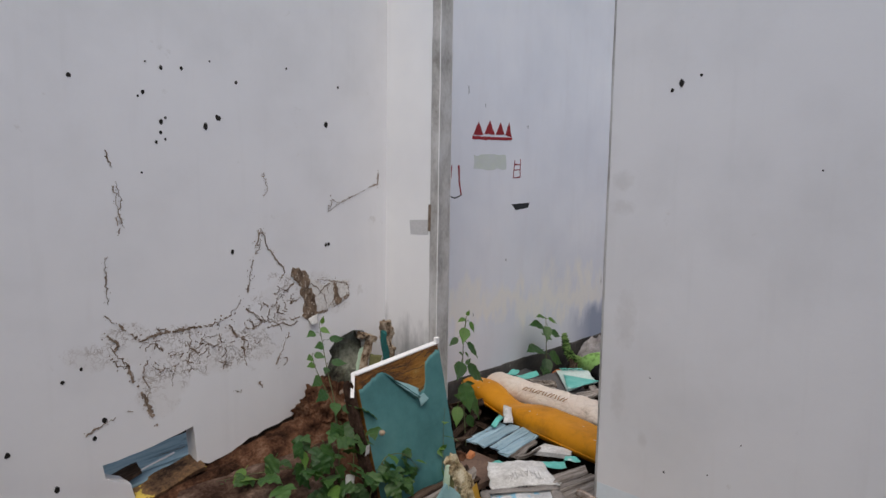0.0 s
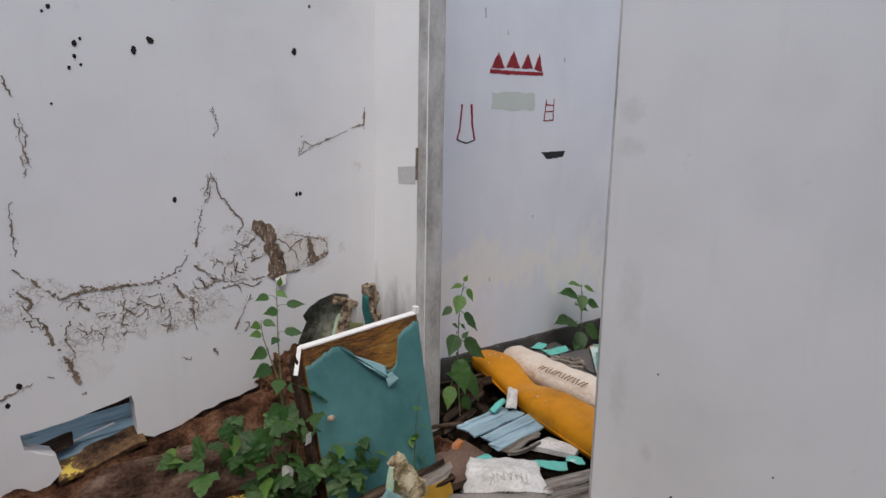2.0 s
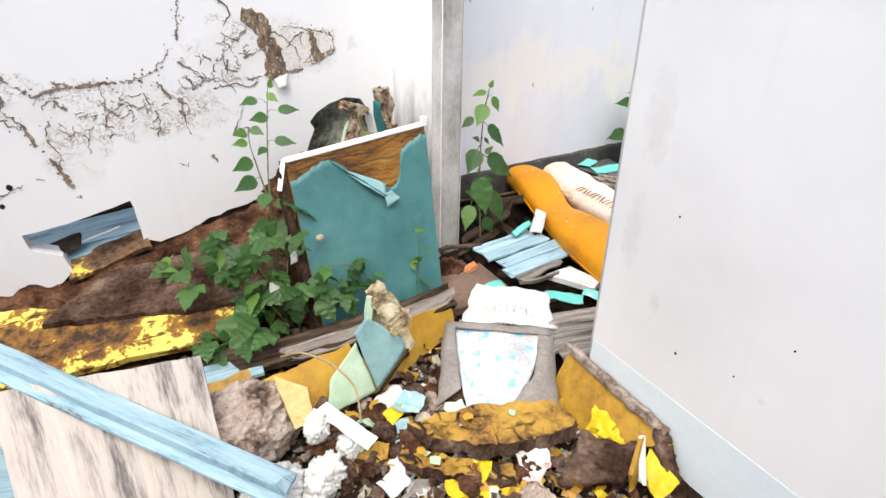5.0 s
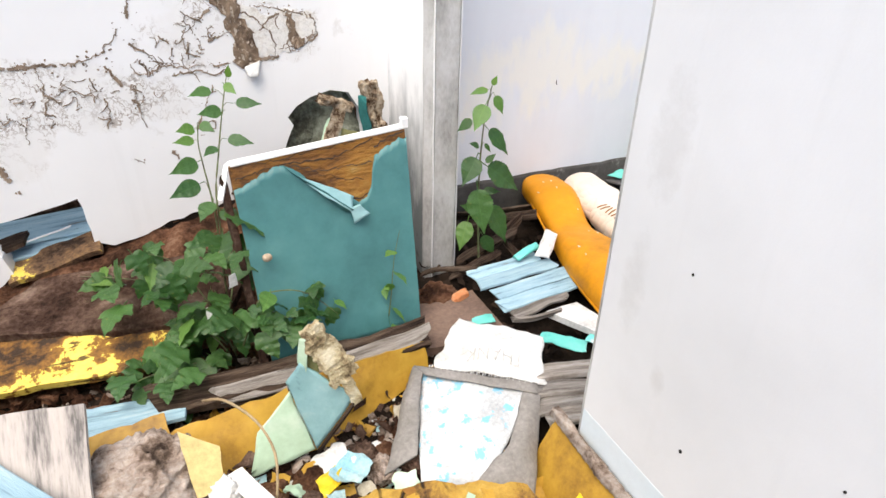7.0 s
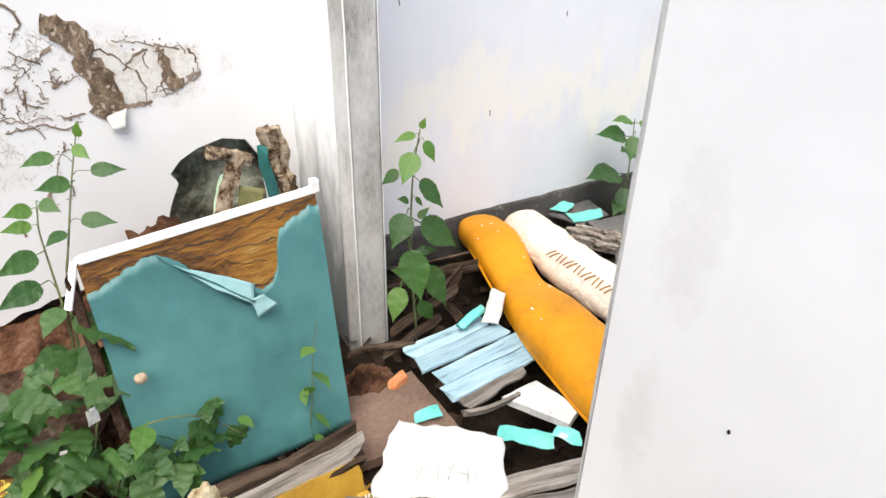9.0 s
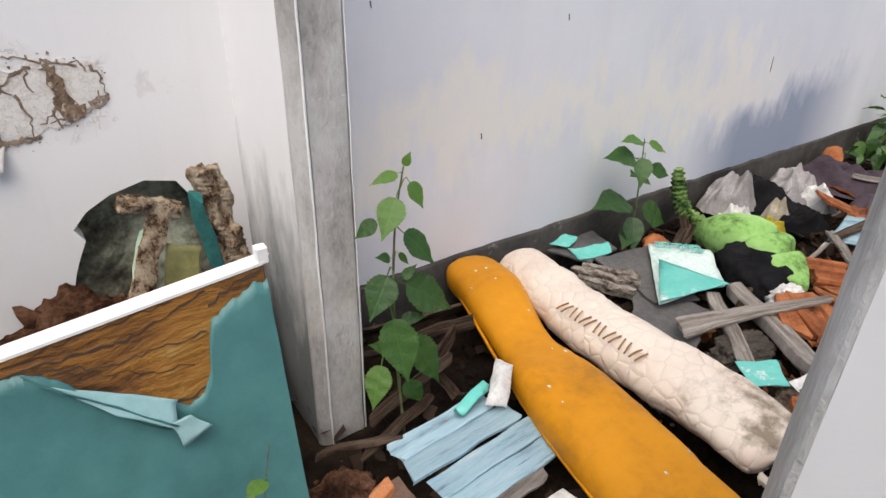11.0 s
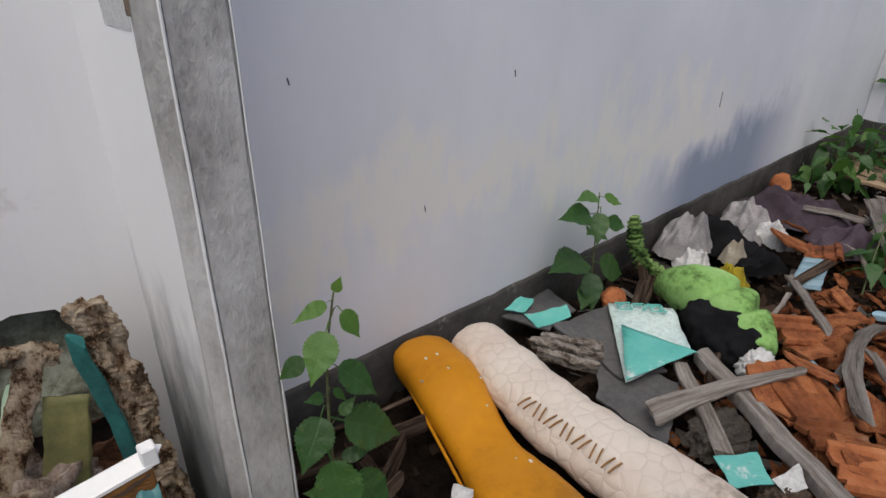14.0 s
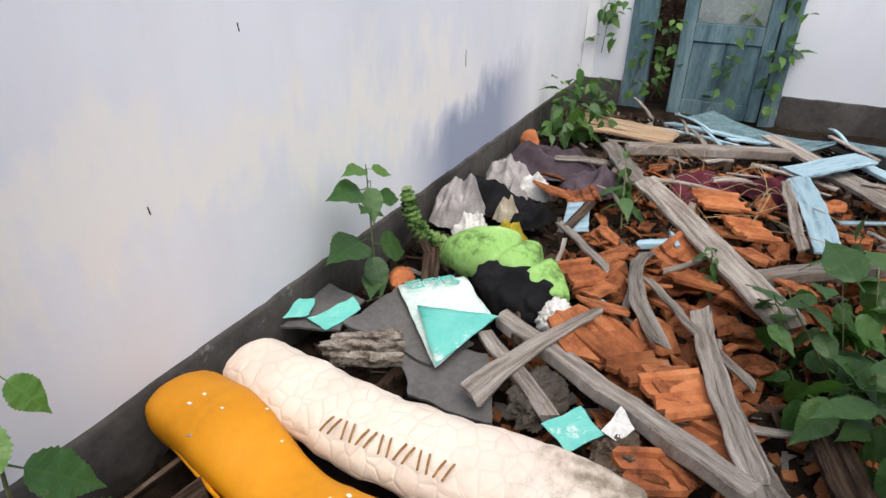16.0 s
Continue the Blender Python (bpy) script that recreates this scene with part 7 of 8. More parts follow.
# ---- back room: broken roof tiles ----
def tile_mesh(seed, ribs=True):
    """A broken interlocking clay roof tile: ribbed top, broken outline, 1 across."""
    rnd = random.Random(seed)
    a0 = rnd.uniform(0, 6.28)
    n = rnd.choice((4, 5, 5, 6))
    out = [(0.5 * rnd.uniform(0.65, 1.1) * math.cos(a0 + 2 * math.pi * i / n), 0.42 * rnd.uniform(0.6, 1.15) * math.sin(a0 + 2 * math.pi * i / n)) for i in range(n)]
    out = ragged(out + [out[0]], 0.16, 0.03, seed)[:-1]
    bm = bmesh.new()

    def h(x, y):
        return (0.035 * math.sin(y * 17 + seed) if ribs else 0.0) + 0.12 * (x * x) + 0.02 * math.sin(x * 5 + seed)
    rings = []
    for k, dz in ((1.0, -0.09), (1.0, -0.01), (0.94, 0.0), (0.5, 0.0)):
        rings.append([bm.verts.new((x * k, y * k, h(x * k, y * k) + dz)) for x, y in out])
    mid = bm.verts.new((0, 0, h(0, 0)))
    low = bm.verts.new((0, 0, -0.07))
    m = len(out)
    for r, q in zip(rings, rings[1:]):
        for i in range(m):
            bm.faces.new((r[i], r[(i + 1) % m], q[(i + 1) % m], q[i]))
    for i in range(m):
        bm.faces.new((rings[-1][i], rings[-1][(i + 1) % m], mid))
        bm.faces.new((rings[0][(i + 1) % m], rings[0][i], low))
    finish(bm)
    me = bpy.data.meshes.new("roof_tile_fragment")
    bm.to_mesh(me)
    bm.free()
    me.materials.append(TILE)
    return me


SHARDS = [tile_mesh(s, s % 3 > 0) for s in range(9)]


def shard(k, x, y, z, size, yaw, tiltx, tilty, label="broken orange clay roof tile piece"):
    ob = new("roof_tile_fragment", SHARDS[k % 9])
    ob.matrix_basis = pose(x, y, z, tiltx, tilty, yaw) @ Matrix.Diagonal((size, size, size * 0.6, 1))
    return tagged(ob, label, "roof tile", "broken roof tiles")


def ribbed_tile(label, x, y, z, length, width, yaw, rx, ry, seed):
    """A large piece of interlocking roof tile: ridges along it, a broken end, an even thickness."""
    prof = [(0.0, 0.0), (0.06, 0.022), (0.16, 0.022), (0.22, 0.0), (0.42, 0.0), (0.48, 0.018), (0.54, 0.0), (0.76, 0.0), (0.82, 0.024), (0.94, 0.024), (1.0, 0.004)]
    bm, top, low, n = bmesh.new(), [], [], 9
    for i in range(n + 1):
        u = (i / n - 0.5) * length
        tr, lr = [], []
        for v, h in prof:
            e = 0.018 * nz((v * 3, i, 0), 2.1, seed) + 0.010 * nz((v * 9, i, 0), 2.0, seed) if i in (0, n) else 0.0
            p = Vector((u + e * (2.2 if i else -1.2), (v - 0.5) * width, h * 0.5 + 0.0015 * nz((u, v, 0), 40, seed)))
            tr.append(bm.verts.new(p))
            lr.append(bm.verts.new(p - Vector((0, 0, 0.014))))
        top.append(tr)
        low.append(lr)
    k = len(prof)
    for i in range(n):
        for j in range(k - 1):
            bm.faces.new((top[i][j], top[i + 1][j], top[i + 1][j + 1], top[i][j + 1]))
            bm.faces.new((low[i][j], low[i][j + 1], low[i + 1][j + 1], low[i + 1][j]))
        for j in (0, k - 1):
            bm.faces.new((top[i][j], top[i + 1][j], low[i + 1][j], low[i][j]))
    for i in (0, n):
        for j in range(k - 1):
            bm.faces.new((top[i][j], top[i][j + 1], low[i][j + 1], low[i][j]))
    bm.transform(pose(x, y, z, rx, ry, yaw))
    return one("roof_tile_fragment", bm, TILE, label, "roof tile", "broken roof tiles")


for i, row in enumerate(((3.535, 1.545, 0.075, 0.19, 0.15, -50, 6, 4), (3.60, 1.655, 0.07, 0.16, 0.12, -42, -8, 6), (3.29, 1.575, 0.03, 0.15, 0.12, -58, 10, 8), (3.40, 1.47, 0.045, 0.13, 0.12, -120, 14, -8), (4.05, 1.93, 0.055, 0.17, 0.13, -30, 14, 10), (4.18, 1.60, 0.06, 0.16, 0.13, -70, -10, 12),
                         (4.42, 1.62, 0.06, 0.2, 0.15, -20, 12, -6), (4.68, 1.42, 0.065, 0.2, 0.15, -48, 8, 14), (4.95, 1.55, 0.06, 0.22, 0.15, -60, 10, 8), (4.72, 2.10, 0.06, 0.18, 0.14, 20, -14, 6), (3.72, 1.79, 0.066, 0.22, 0.17, 60, 5, -8))):
    ribbed_tile("ribbed orange clay roof tile piece, broken at one end", *row, i * 3.7 + 1)
BIG = ((3.69, 1.80, 0.055, 0.24, 35, 8, -10), (3.58, 1.55, 0.06, 0.22, -50, 5, 12), (3.64, 1.62, 0.03, 0.17, 10, -8, 6), (3.84, 1.80, 0.07, 0.16, 70, 20, 5), (3.98, 1.86, 0.04, 0.19, 20, -12, 12), (4.05, 1.72, 0.06, 0.15, 120, 22, -8),
       (3.47, 1.50, 0.03, 0.20, 75, 0, 15), (3.38, 1.53, 0.02, 0.18, 15, 12, 0), (3.31, 1.60, 0.01, 0.14, 40, 10, 10), (3.78, 1.64, 0.04, 0.16, -20, 30, 0), (4.30, 1.28, 0.05, 0.20, 60, 18, -8), (4.47, 1.40, 0.05, 0.22, 25, 10, 10), (4.72, 2.20, 0.05, 0.2, 80, 15, -10), (4.9, 2.28, 0.05, 0.16, 10, 10, 25), (4.62, 1.52, 0.05, 0.20, 45, 5, 12), (4.85, 1.40, 0.06, 0.18, 90, 25, 0))
for i, (x, y, z, s, a, b, c) in enumerate(BIG):
    shard(i, x, y, z + 0.01, s * 1.2, a, b, c, "large broken orange clay roof tile piece")
rnd = random.Random(11)
for i in range(210):
    x = 3.35 + 2.3 * rnd.random() ** 0.9
    edge = 1.72 + 0.28 * (x - 3.4)
    y = rnd.uniform(0.75, min(edge, 2.05)) if i % 6 else rnd.uniform(-0.6, 0.9)
    if x < 3.8 and y < 1.34:
        continue
    shard(i, x, y, rnd.uniform(-0.06, 0.03), rnd.uniform(0.08, 0.17), rnd.uniform(0, 360), rnd.gauss(0, 20), rnd.gauss(0, 20))


rnd = random.Random(23)
for i in range(46):
    x = rnd.uniform(3.45, 4.5)
    shard(i + 3, x, rnd.uniform(1.36, 1.72 + 0.22 * (x - 3.4)), rnd.uniform(-0.02, 0.05), rnd.uniform(0.12, 0.21), rnd.uniform(0, 360), rnd.gauss(0, 16), rnd.gauss(0, 16))
for i in range(40):
    x, y = rnd.uniform(3.5, 6.5), rnd.uniform(0.7, 2.15)
    if x < 3.9 and (y < 1.35 or y > 1.9):
        continue
    a, l = rnd.uniform(0, 3.14), rnd.uniform(0.08, 0.24)
    dx, dy = l * math.cos(a), l * math.sin(a)
    one("lath", plank_bm((x - dx, y - dy, rnd.uniform(0.0, 0.05)), (x + dx, y + dy, rnd.uniform(0.02, 0.09)), rnd.uniform(0.015, 0.045), 0.01, 8, rnd.uniform(-25, 25), rnd.uniform(0, 0.02), 0, 0.008, seed=i * 1.3), rnd.choice((GREYWOOD, GREYWOOD, DARKWOOD, BLUEWOOD)), "short split lath lying among broken tiles", "lath", "loose laths")


one("black_sheet", sheet_bm([(6.50, 1.06, 0.02), (6.32, 0.62, 0.03), (5.84, 0.74, 0.03), (6.18, 1.06, 0.02)], 0.006, 12, 12, 0.01, 6, 0.006, seed=8), BLACKCLOTH_SHADE, "black limp sheet lying before the far wall", "sheet")


# ---- plants ----
def vine(name, label, stems, kind, count, size, seed, spread=0.03, flat=None, radius=0.003):
    rnd = random.Random(seed)
    p = thing(name, label, "plant")
    for s in stems:
        part("stem", tube_bm(s, radius), STEM, p, smooth=True)
    for i in range(count):
        s = [Vector(q) for q in rnd.choice(stems)]
        k = rnd.uniform(0.1, 1.0) * (len(s) - 1)
        j = min(int(k), len(s) - 2)
        at = s[j].lerp(s[j + 1], k - j)
        off = Vector((rnd.gauss(0, spread), rnd.gauss(0, spread), rnd.gauss(0, spread * 0.7)))
        h = rnd.uniform(0, 360) if flat is None else flat + rnd.gauss(0, 55)
        sz = size * rnd.uniform(0.55, 1.2)
        use = rnd.random()
        other = {"dark": "broad", "lobed": "shade" if use < 0.93 else "young"}.get(kind, "young")
        leaf_on(p, kind if use < (0.45 if kind == "lobed" else 0.8) else other, at + off, sz, h, rnd.uniform(-75, 20), rnd.uniform(-35, 35))
    return p


placed_weed("tall_weed", "tall green weed with paired leaves before the wall", [[(1.52, 2.10, -0.06), (1.53, 2.16, 0.2), (1.537, 2.20, 0.38), (1.532, 2.285, 0.49), (1.53, 2.33, 0.545), (1.538, 2.367, 0.585)], [(1.54, 2.16, 0.22), (1.55, 2.22, 0.42), (1.578, 2.30, 0.51), (1.617, 2.396, 0.62), (1.655, 2.48, 0.715)]], [
    ((1.655, 2.46, 0.698), (1.658, 2.445, 0.745), 1.1, "young"), ((1.608, 2.438, 0.677), (1.53, 2.39, 0.68), 1.0, ""), ((1.635, 2.453, 0.692), (1.664, 2.40, 0.67), 1.2, "young"), ((1.647, 2.41, 0.638), (1.735, 2.38, 0.638), 1.0, ""),
    ((1.626, 2.395, 0.623), (1.546, 2.35, 0.632), 1.1, ""), ((1.536, 2.359, 0.588), (1.479, 2.31, 0.60), 1.2, "young"), ((1.530, 2.33, 0.56), (1.465, 2.29, 0.575), 1.0, "young"), ((1.602, 2.333, 0.555), (1.686, 2.295, 0.545), 1.1, ""),
    ((1.587, 2.316, 0.539), (1.536, 2.265, 0.535), 1.1, ""), ((1.53, 2.283, 0.514), (1.441, 2.215, 0.51), 1.1, ""), ((1.525, 2.233, 0.466), (1.428, 2.165, 0.46), 1.1, ""), ((1.54, 2.37, 0.60), (1.58, 2.32, 0.585), 1.3, ""), ((1.546, 2.18, 0.401), (1.60, 2.10, 0.385), 1.2, ""), ((1.54, 2.2, 0.422), (1.49, 2.12, 0.40), 1.3, ""), ((1.535, 2.17, 0.33), (1.45, 2.10, 0.33), 1.2, "")], (-0.2, -1, 0.2), 0.0035)
vine("creeper", "green creeper with lobed leaves sprawling over the rubble", [[(1.52, 2.06, -0.05), (1.47, 2.08, 0.15), (1.40, 2.12, 0.28), (1.34, 2.16, 0.3)], [(1.50, 2.06, 0.0), (1.36, 2.15, 0.18), (1.25, 2.28, 0.17), (1.11, 2.44, 0.12)], [(1.5, 2.02, 0.0), (1.44, 2.02, 0.1), (1.36, 2.02, 0.08), (1.26, 2.06, 0.0)], [(1.5, 2.04, 0.05), (1.55, 2.08, 0.22), (1.57, 2.14, 0.36)], [(1.45, 2.0, 0.0), (1.34, 1.97, 0.03), (1.22, 1.98, 0.0)]], "lobed", 88, 0.094, 4, 0.044, 180)
vine("creeper", "green creeper hanging over the teal cabinet door", [[(1.54, 1.97, 0.05), (1.60, 1.955, 0.2), (1.66, 1.955, 0.22), (1.74, 1.955, 0.19), (1.82, 1.95, 0.1)], [(1.60, 1.955, 0.2), (1.65, 1.95, 0.14), (1.70, 1.95, 0.12)]], "lobed", 28, 0.075, 9, 0.022, 180)
vine("creeper", "young pale-green creeper at the cabinet door's edge", [[(1.98, 1.965, -0.02), (2.0, 1.975, 0.1), (2.02, 1.995, 0.22), (2.045, 2.01, 0.31)]], "young", 9, 0.062, 12, 0.018, 180, 0.002)
one("snail_shell", lump_bm((1.645, 2.005, 0.305), (0.014, 0.014, 0.012), 0.15, 2, 1, 2, -1), rough_surface("snail_shell", (0.5, 0.4, 0.3), (0.35, 0.26, 0.18), 60, vary=0), "small pale snail shell on the cabinet door", "snail shell", smooth=True)
for i, cs in enumerate(([(1.53, 1.985, 0.245), (1.555, 1.985, 0.25), (1.55, 1.98, 0.29), (1.535, 1.98, 0.285)], [(1.45, 2.02, 0.09), (1.49, 2.01, 0.10), (1.50, 2.01, 0.16), (1.465, 2.02, 0.17)])):
    one("paper_scrap", sheet_bm(cs, 0.002, 5, 5, 0.006, 20, 0.006, seed=i), PAPER, "white paper scrap caught in the creeper", "scrap", "paper scraps")
placed_weed("door_weed", "tall broad-leaved weed growing beside the door jamb", [[(2.45, 2.22, -0.08), (2.44, 2.235, 0.15), (2.442, 2.25, 0.36), (2.456, 2.26, 0.53), (2.482, 2.265, 0.655)]], [
    ((2.46, 2.25, 0.61), (2.387, 2.20, 0.53), 1.3, "young"), ((2.453, 2.25, 0.524), (2.543, 2.21, 0.42), 1.1, ""), ((2.42, 2.26, 0.55), (2.36, 2.28, 0.505), 1.2, "dark"), ((2.445, 2.25, 0.391), (2.604, 2.21, 0.275), 1.15, "dark"),
    ((2.435, 2.25, 0.427), (2.352, 2.20, 0.335), 1.4, "dark"), ((2.432, 2.25, 0.323), (2.433, 2.17, 0.135), 1.15, ""), ((2.476, 2.25, 0.241), (2.562, 2.20, 0.06), 1.0, ""), ((2.409, 2.25, 0.184), (2.346, 2.20, 0.075), 1.2, "young"),
    ((2.475, 2.26, 0.645), (2.387, 2.24, 0.645), 0.8, "young"), ((2.48, 2.25, 0.635), (2.511, 2.22, 0.565), 1.2, "young"), ((2.482, 2.265, 0.65), (2.49, 2.25, 0.69), 1.2, "young"), ((2.441, 2.25, 0.446), (2.39, 2.23, 0.475), 1.0, ""),
    ((2.452, 2.25, 0.463), (2.475, 2.23, 0.43), 1.0, ""), ((2.46, 2.25, 0.38), (2.50, 2.24, 0.42), 1.1, "dark"), ((2.448, 2.25, 0.277), (2.52, 2.22, 0.28), 1.0, "dark"), ((2.44, 2.24, 0.20), (2.37, 2.24, 0.24), 1.2, "dark"), ((2.45, 2.23, 0.12), (2.50, 2.20, 0.02), 1.1, "dark")], (-0.35, -1, 0.4), 0.0045)
placed_weed("wall_weed", "broad-leaved weed growing at the wall foot", [[(3.77, 2.57, -0.06), (3.765, 2.58, 0.15), (3.77, 2.59, 0.28), (3.75, 2.585, 0.42)]], [
    ((3.744, 2.58, 0.407), (3.575, 2.54, 0.465), 0.8, "young"), ((3.751, 2.58, 0.407), (3.87, 2.55, 0.36), 0.9, "young"), ((3.73, 2.58, 0.345), (3.50, 2.54, 0.415), 0.9, ""), ((3.764, 2.58, 0.362), (3.69, 2.52, 0.255), 1.2, ""), ((3.785, 2.58, 0.305), (3.925, 2.55, 0.245), 1.0, ""),
    ((3.75, 2.58, 0.272), (3.768, 2.53, 0.245), 1.0, ""), ((3.73, 2.58, 0.282), (3.64, 2.53, 0.315), 1.1, ""), ((3.73, 2.58, 0.17), (3.475, 2.54, 0.235), 1.2, "dark"), ((3.768, 2.58, 0.138), (3.965, 2.54, 0.03), 1.2, "dark"), ((3.749, 2.58, 0.125), (3.67, 2.48, 0.0), 1.2, "dark"), ((3.75, 2.57, 0.05), (3.62, 2.50, 0.03), 1.2, "dark")], (-0.9, -0.8, 0.5), 0.0045)
vine("corner_bush", "low leafy green bush in the far corner", [[(5.9, 2.5, -0.03), (5.95, 2.48, 0.15), (6.0, 2.5, 0.28)], [(5.85, 2.5, -0.03), (5.75, 2.45, 0.1), (5.7, 2.42, 0.16)], [(5.95, 2.48, 0.0), (6.1, 2.4, 0.12), (6.2, 2.38, 0.22)]], "long", 90, 0.12, 31, 0.07)
shoot("seedling", "small green seedling growing through planks", [(4.63, 1.90, -0.02), (4.75, 1.93, 0.08), (4.9, 1.96, 0.16), (4.96, 1.98, 0.21)], "long", 8, 0.13, 0.004, 33, 0.3, False)
shoot("seedling", "small green seedling growing through tiles", [(4.28, 1.54, -0.02), (4.26, 1.54, 0.1), (4.25, 1.55, 0.15)], "long", 6, 0.11, 0.003, 36, 0.3, False)
vine("bush", "dark broad-leaved bush among the broken tiles", [[(3.78, 1.16, -0.03), (3.82, 1.2, 0.15), (3.86, 1.24, 0.3)], [(3.78, 1.16, 0.0), (3.95, 1.12, 0.15), (4.1, 1.12, 0.26)], [(3.75, 1.14, 0.0), (3.7, 1.18, 0.12), (3.62, 1.2, 0.2)], [(3.9, 1.05, 0.0), (4.2, 1.02, 0.2), (4.35, 1.05, 0.3)], [(3.8, 1.2, 0.05), (3.92, 1.3, 0.15), (3.98, 1.34, 0.2)], [(3.6, 1.1, 0.0), (3.55, 1.12, 0.15), (3.5, 1.16, 0.25)]], "dark", 105, 0.15, 41, 0.07)
vine("door_creeper", "creeper climbing over the far blue door", [[(6.90, 2.33, -0.05), (6.90, 2.25, 0.3), (6.9, 2.2, 0.6), (6.9, 2.15, 0.95)], [(6.92, 2.15, 0.0), (6.92, 2.08, 0.3), (6.92, 2.1, 0.6)], [(6.92, 1.75, 0.0), (6.93, 1.68, 0.25), (6.93, 1.62, 0.5), (6.93, 1.58, 0.7)], [(6.90, 1.35, -0.05), (6.91, 1.38, 0.3), (6.91, 1.33, 0.6), (6.91, 1.38, 0.9)], [(6.93, 2.55, 0.3), (6.92, 2.52, 0.6), (6.92, 2.45, 0.8)]], "broad", 150, 0.10, 51, 0.045, 90)
# crinkled lime-green cloth tail that stands against the wall
def crinkled_bm(points, wide, thick, n=70, m=16, seed=0.0):
    pts = [Vector(p) for p in points]
    bm, rings = bmesh.new(), []
    for i in range(n + 1):
        t = i / n * (len(pts) - 1)
        k = min(int(t), len(pts) - 2)
        c = pts[k].lerp(pts[k + 1], t - k)
        d = (pts[k + 1] - pts[k]).normalized()
        s = d.cross(Vector((0.75, 0.66, 0.1))).normalized()
        u = s.cross(d)
        full = (0.35 + 0.65 * math.sin(math.pi * min(0.5, 0.08 + i / n * 0.9))) * (1 + 0.2 * math.sin(i * 1.25))
        ring = []
        for j in range(m):
            a = 2 * math.pi * j / m
            p = c + s * math.cos(a) * wide * full + u * math.sin(a) * thick * full
            p += (s * math.cos(a) + u * math.sin(a)) * 0.008 * nz(p, 60, seed)
            ring.append(bm.verts.new(p))
        rings.append(ring)
    for r, q in zip(rings, rings[1:]):
        for j in range(m):
            bm.faces.new((r[j], r[(j + 1) % m], q[(j + 1) % m], q[j]))
    bm.faces.new(rings[0])
    bm.faces.new(rings[-1][::-1])
    return bm


CRINKLE = weathered("crinkled_green_cloth", [(0.36, (0.015, 0.03, 0.012)), (0.45, (0.07, 0.14, 0.04)), (0.53, (0.20, 0.34, 0.10)), (0.66, (0.36, 0.50, 0.20))], (1, 1, 2.4), 17, rough=0.9, bump=0.9, vary=0, distance=0.02, spec=0.1)
one("cloth_tail", crinkled_bm([(4.035, 2.60, 0.24), (4.05, 2.595, 0.17), (4.06, 2.58, 0.10), (4.04, 2.52, 0.055), (4.02, 2.42, 0.055)], 0.032, 0.02, seed=4), CRINKLE, "crinkled dirty green cloth tail against the wall", "cloth", smooth=True)

# ---- loose crumbs and splinters ----
def crumbs(name, label, count, area, size, material, seed, keep, flat=0.5, long=1.0):
    rnd = random.Random(seed)
    verts, faces = [], []
    made = 0
    while made < count:
        x, y = rnd.uniform(area[0], area[1]), rnd.uniform(area[2], area[3])
        if not keep(x, y):
            continue
        made += 1
        z = -0.085 - 0.05 * max(0, min(1, (1.75 - y) * 4)) * max(0, min(1, (2.3 - x) * 6)) + 0.03 * nz((x, y, 0), 1.7, 2) + 0.02 * nz((x, y, 0), 6, 5)
        s = size * rnd.uniform(0.4, 1.5)
        rot = Euler((rnd.gauss(0, 0.5), rnd.gauss(0, 0.5), rnd.uniform(0, 6.28))).to_matrix()
        o = len(verts)
        for a in (-1, 1):
            for b in (-1, 1):
                for c in (-1, 1):
                    p = rot @ Vector((a * s * long * rnd.uniform(0.6, 1.1), b * s * rnd.uniform(0.4, 1.1), c * s * flat * rnd.uniform(0.5, 1.1)))
                    verts.append((x + p.x, y + p.y, z + s * 0.4 + p.z))
        for f in ((0, 1, 3, 2), (4, 6, 7, 5), (0, 4, 5, 1), (2, 3, 7, 6), (0, 2, 6, 4), (1, 5, 7, 3)):
            faces.append([o + q for q in f])
    me = bpy.data.meshes.new(name)
    me.from_pydata(verts, [], faces)
    me.materials.append(material)
    return tagged(new(name, me), label, "rubble", kind="stuff")


def front_room(x, y):
    return x < 2.2


def back_room(x, y):
    return x > 2.42 and y < 2.66


crumbs("clay_crumbs", "loose pale clay crumbs over the floor", 2400, (0.4, 2.2, 0.7, 2.1), 0.011, CLAY, 1, front_room)
crumbs("earth_crumbs", "loose brown earth crumbs over the floor", 2880, (0.3, 2.2, 0.6, 2.6), 0.012, EARTH, 2, front_room)
crumbs("board_chips", "mustard and brown board chips over the floor", 260, (0.5, 2.2, 0.8, 1.9), 0.018, MUSTARD, 3, front_room, 0.2)
crumbs("plaster_chips", "white plaster chips over the floor", 180, (0.5, 2.2, 0.8, 1.8), 0.012, PAPER, 4, front_room, 0.35)
crumbs("blue_chips", "pale blue paint chips over the floor", 90, (1.2, 2.1, 0.9, 1.7), 0.014, SKYSCRAP, 9, front_room, 0.12)
crumbs("wood_splinters", "dark wood splinters over the floor", 1240, (3.1, 6.7, 0.2, 2.66), 0.013, DARKWOOD, 5, back_room, 0.5, 3.2)
crumbs("grey_splinters", "grey wood splinters over the floor", 560, (3.1, 6.7, 0.2, 2.66), 0.012, GREYWOOD, 6, back_room, 0.4, 4.0)
crumbs("tile_crumbs", "small orange tile crumbs over the floor", 1920, (3.2, 5.9, 0.2, 2.1), 0.017, TILE, 7, back_room, 0.5)
crumbs("soil_crumbs", "dark soil crumbs over the floor", 2400, (2.4, 6.7, 0.2, 2.66), 0.014, SOIL, 8, back_room)
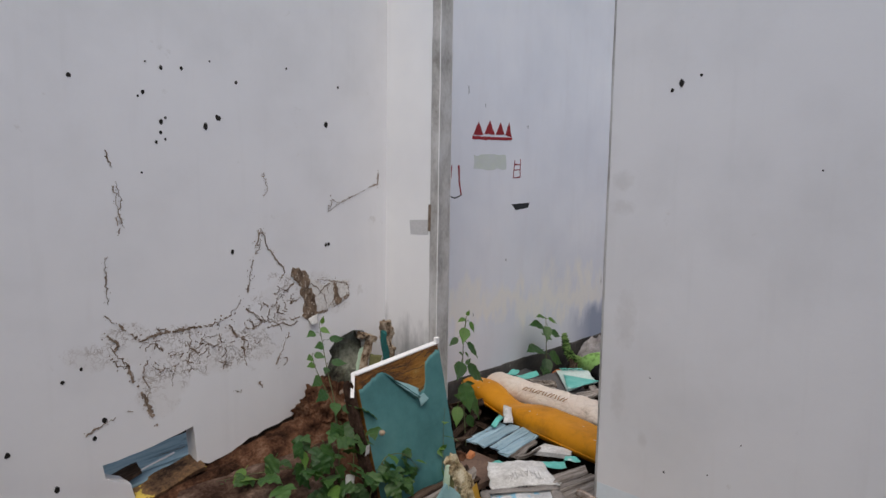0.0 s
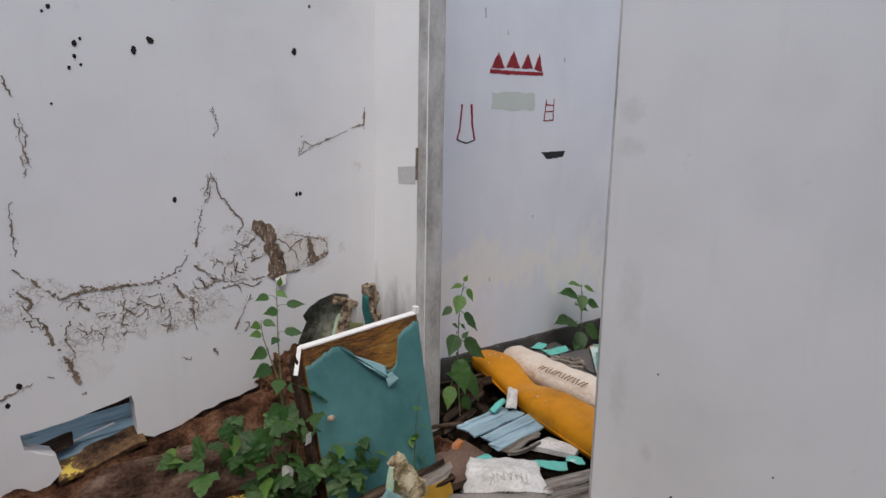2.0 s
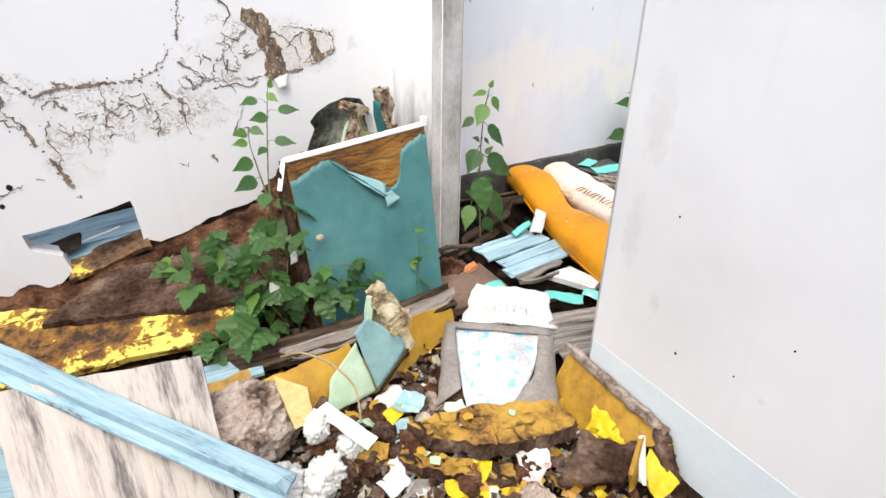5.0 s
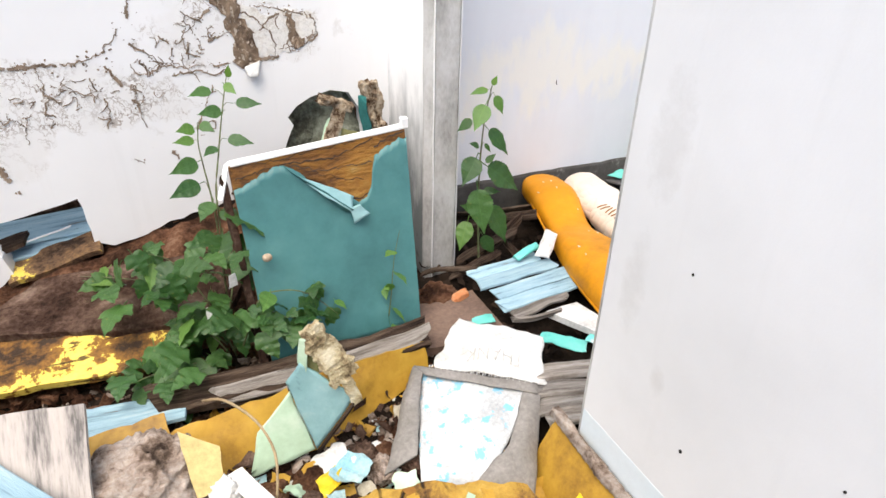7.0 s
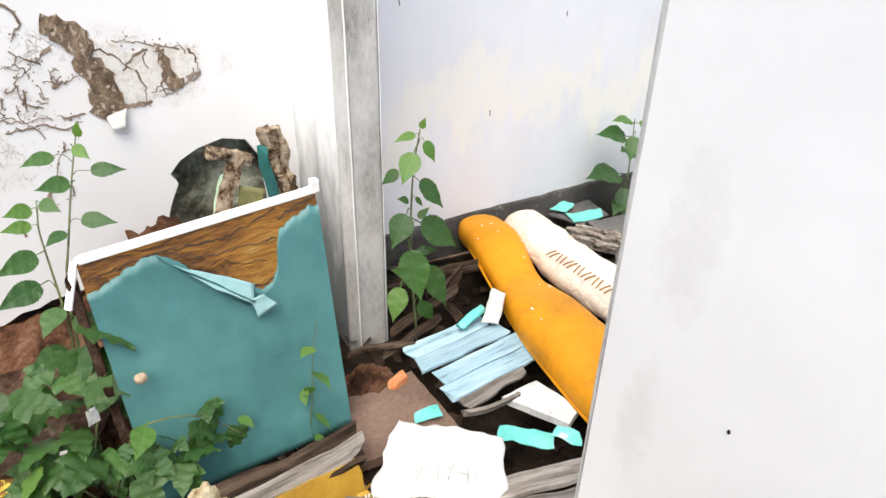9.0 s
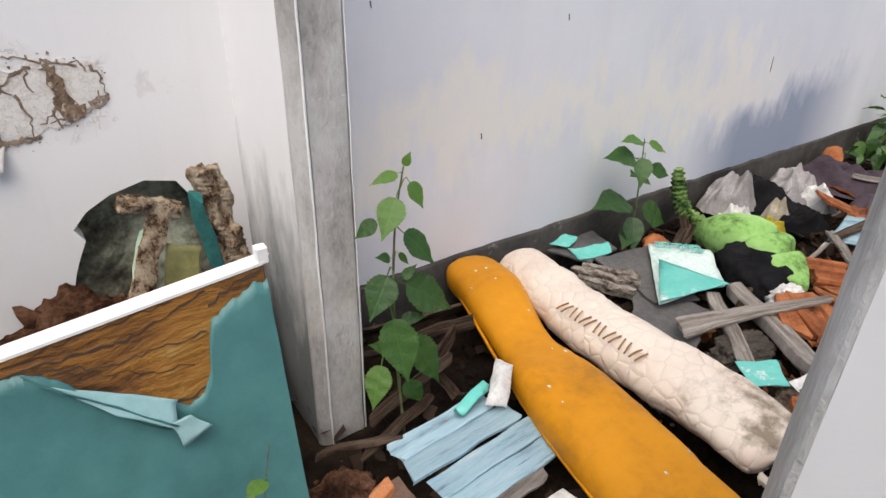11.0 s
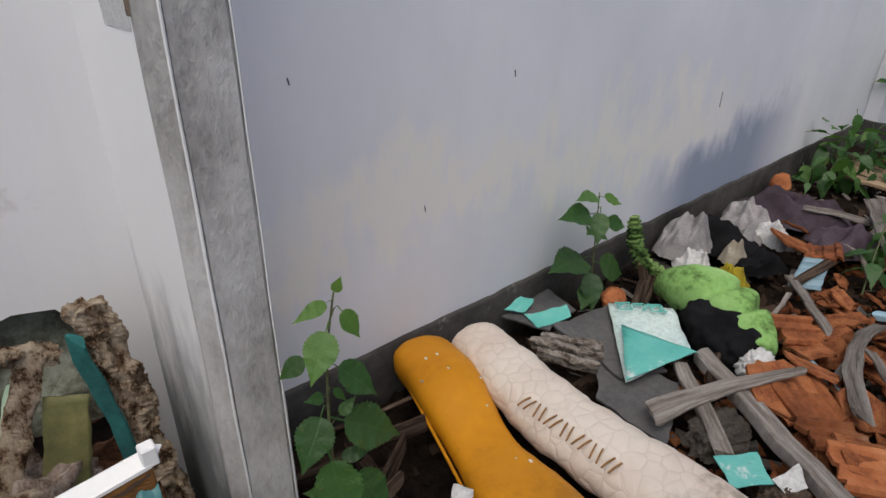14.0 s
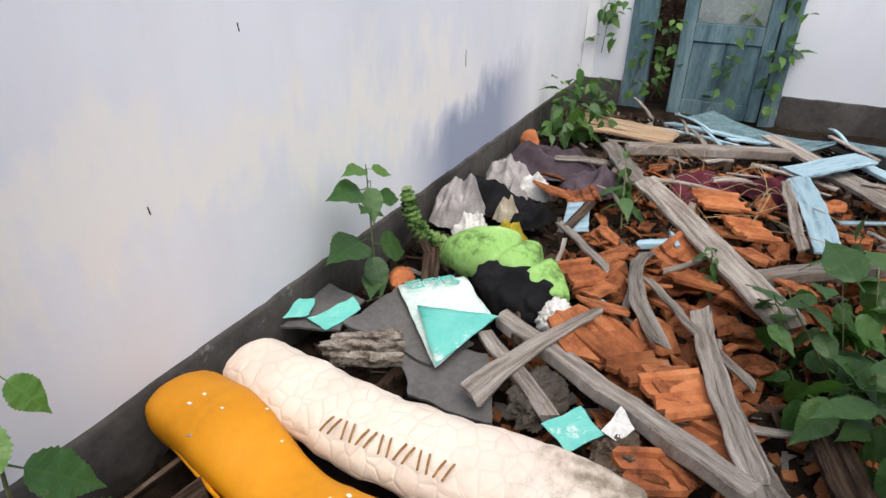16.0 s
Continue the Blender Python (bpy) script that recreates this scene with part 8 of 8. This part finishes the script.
def flakes(name, label, count, area, size, material, seed):
    """Many small curled flakes of board and paint, joined."""
    rnd = random.Random(seed)
    verts, faces = [], []
    for _ in range(count):
        x, y = rnd.uniform(area[0], area[1]), rnd.uniform(area[2], area[3])
        z = -0.075 - 0.05 * max(0, min(1, (1.75 - y) * 4)) + 0.03 * nz((x, y, 0), 1.7, 2) + rnd.uniform(0.0, 0.03)
        s, curl = size * rnd.uniform(0.5, 1.6), rnd.uniform(-0.8, 1.4)
        rot = Euler((rnd.gauss(0, 0.6), rnd.gauss(0, 0.6), rnd.uniform(0, 6.28))).to_matrix()
        o = len(verts)
        for i in range(4):
            for j in range(3):
                u, v = (i - 1.5) / 1.5, j - 1
                p = rot @ Vector((u * s * rnd.uniform(0.75, 1.15), v * s * 0.6 * rnd.uniform(0.6, 1.2), curl * s * u * u * 0.5))
                verts.append((x + p.x, y + p.y, z + p.z))
        for i in range(3):
            for j in range(2):
                a = o + i * 3 + j
                faces.append((a, a + 3, a + 4, a + 1))
    me = bpy.data.meshes.new(name)
    me.from_pydata(verts, [], faces)
    me.materials.append(material)
    return tagged(new(name, me), label, "rubble", kind="stuff")


for i, (nm, lab, k, ar, sz, mt) in enumerate((
        ("mustard_flakes", "curled mustard paint flakes in the rubble", 60, (1.45, 2.2, 0.9, 1.6), 0.024, MUSTARD), ("brown_flakes", "curled dark brown board flakes in the rubble", 260, (0.9, 2.2, 0.9, 1.75), 0.024, BROWNBOARD),
        ("pale_flakes", "pale green and cream paint flakes in the rubble", 30, (1.5, 2.15, 1.1, 1.6), 0.018, MINT), ("cream_flakes", "cream paper flakes in the rubble", 45, (1.2, 2.15, 1.0, 1.7), 0.02, CREAMCLOTH),
        ("white_flakes", "white plaster flakes in the rubble", 45, (1.1, 2.15, 0.9, 1.6), 0.02, PAPER), ("yellow_flakes", "bright yellow paint flakes in the rubble", 40, (1.55, 2.2, 0.9, 1.4), 0.02, YELLOW),
        ("earth_flakes", "brown earth flakes on the heap foot", 220, (0.6, 1.6, 1.9, 2.5), 0.03, EARTH), ("door_flakes", "dark board flakes in the doorway", 70, (2.2, 2.9, 1.4, 2.6), 0.024, DARKWOOD))):
    flakes(nm, lab, k, ar, sz, mt, i + 60)
one("cane_loop", tube_bm([(1.41, 1.765, 0.06), (1.46, 1.70, 0.10), (1.52, 1.60, 0.10), (1.545, 1.50, 0.08), (1.53, 1.43, 0.02)], 0.004, 6, 0.8), STRAW, "thin bent cane loop over the rubble", "cane", smooth=True)
straw = thing("dry_grass", "dry straw tangle over the tiles", "grass", kind="stuff")
rnd = random.Random(5)
for i in range(26):
    x, y = rnd.uniform(4.7, 5.6), rnd.uniform(1.15, 1.75)
    a, l = rnd.uniform(0, 6.28), rnd.uniform(0.08, 0.2)
    part("stalk", tube_bm([(x, y, 0.03), (x + l * math.cos(a), y + l * math.sin(a), rnd.uniform(0.06, 0.16)), (x + 2 * l * math.cos(a + 0.3), y + 2 * l * math.sin(a + 0.3), rnd.uniform(0.02, 0.08))], 0.0025, 4), STRAW, straw)
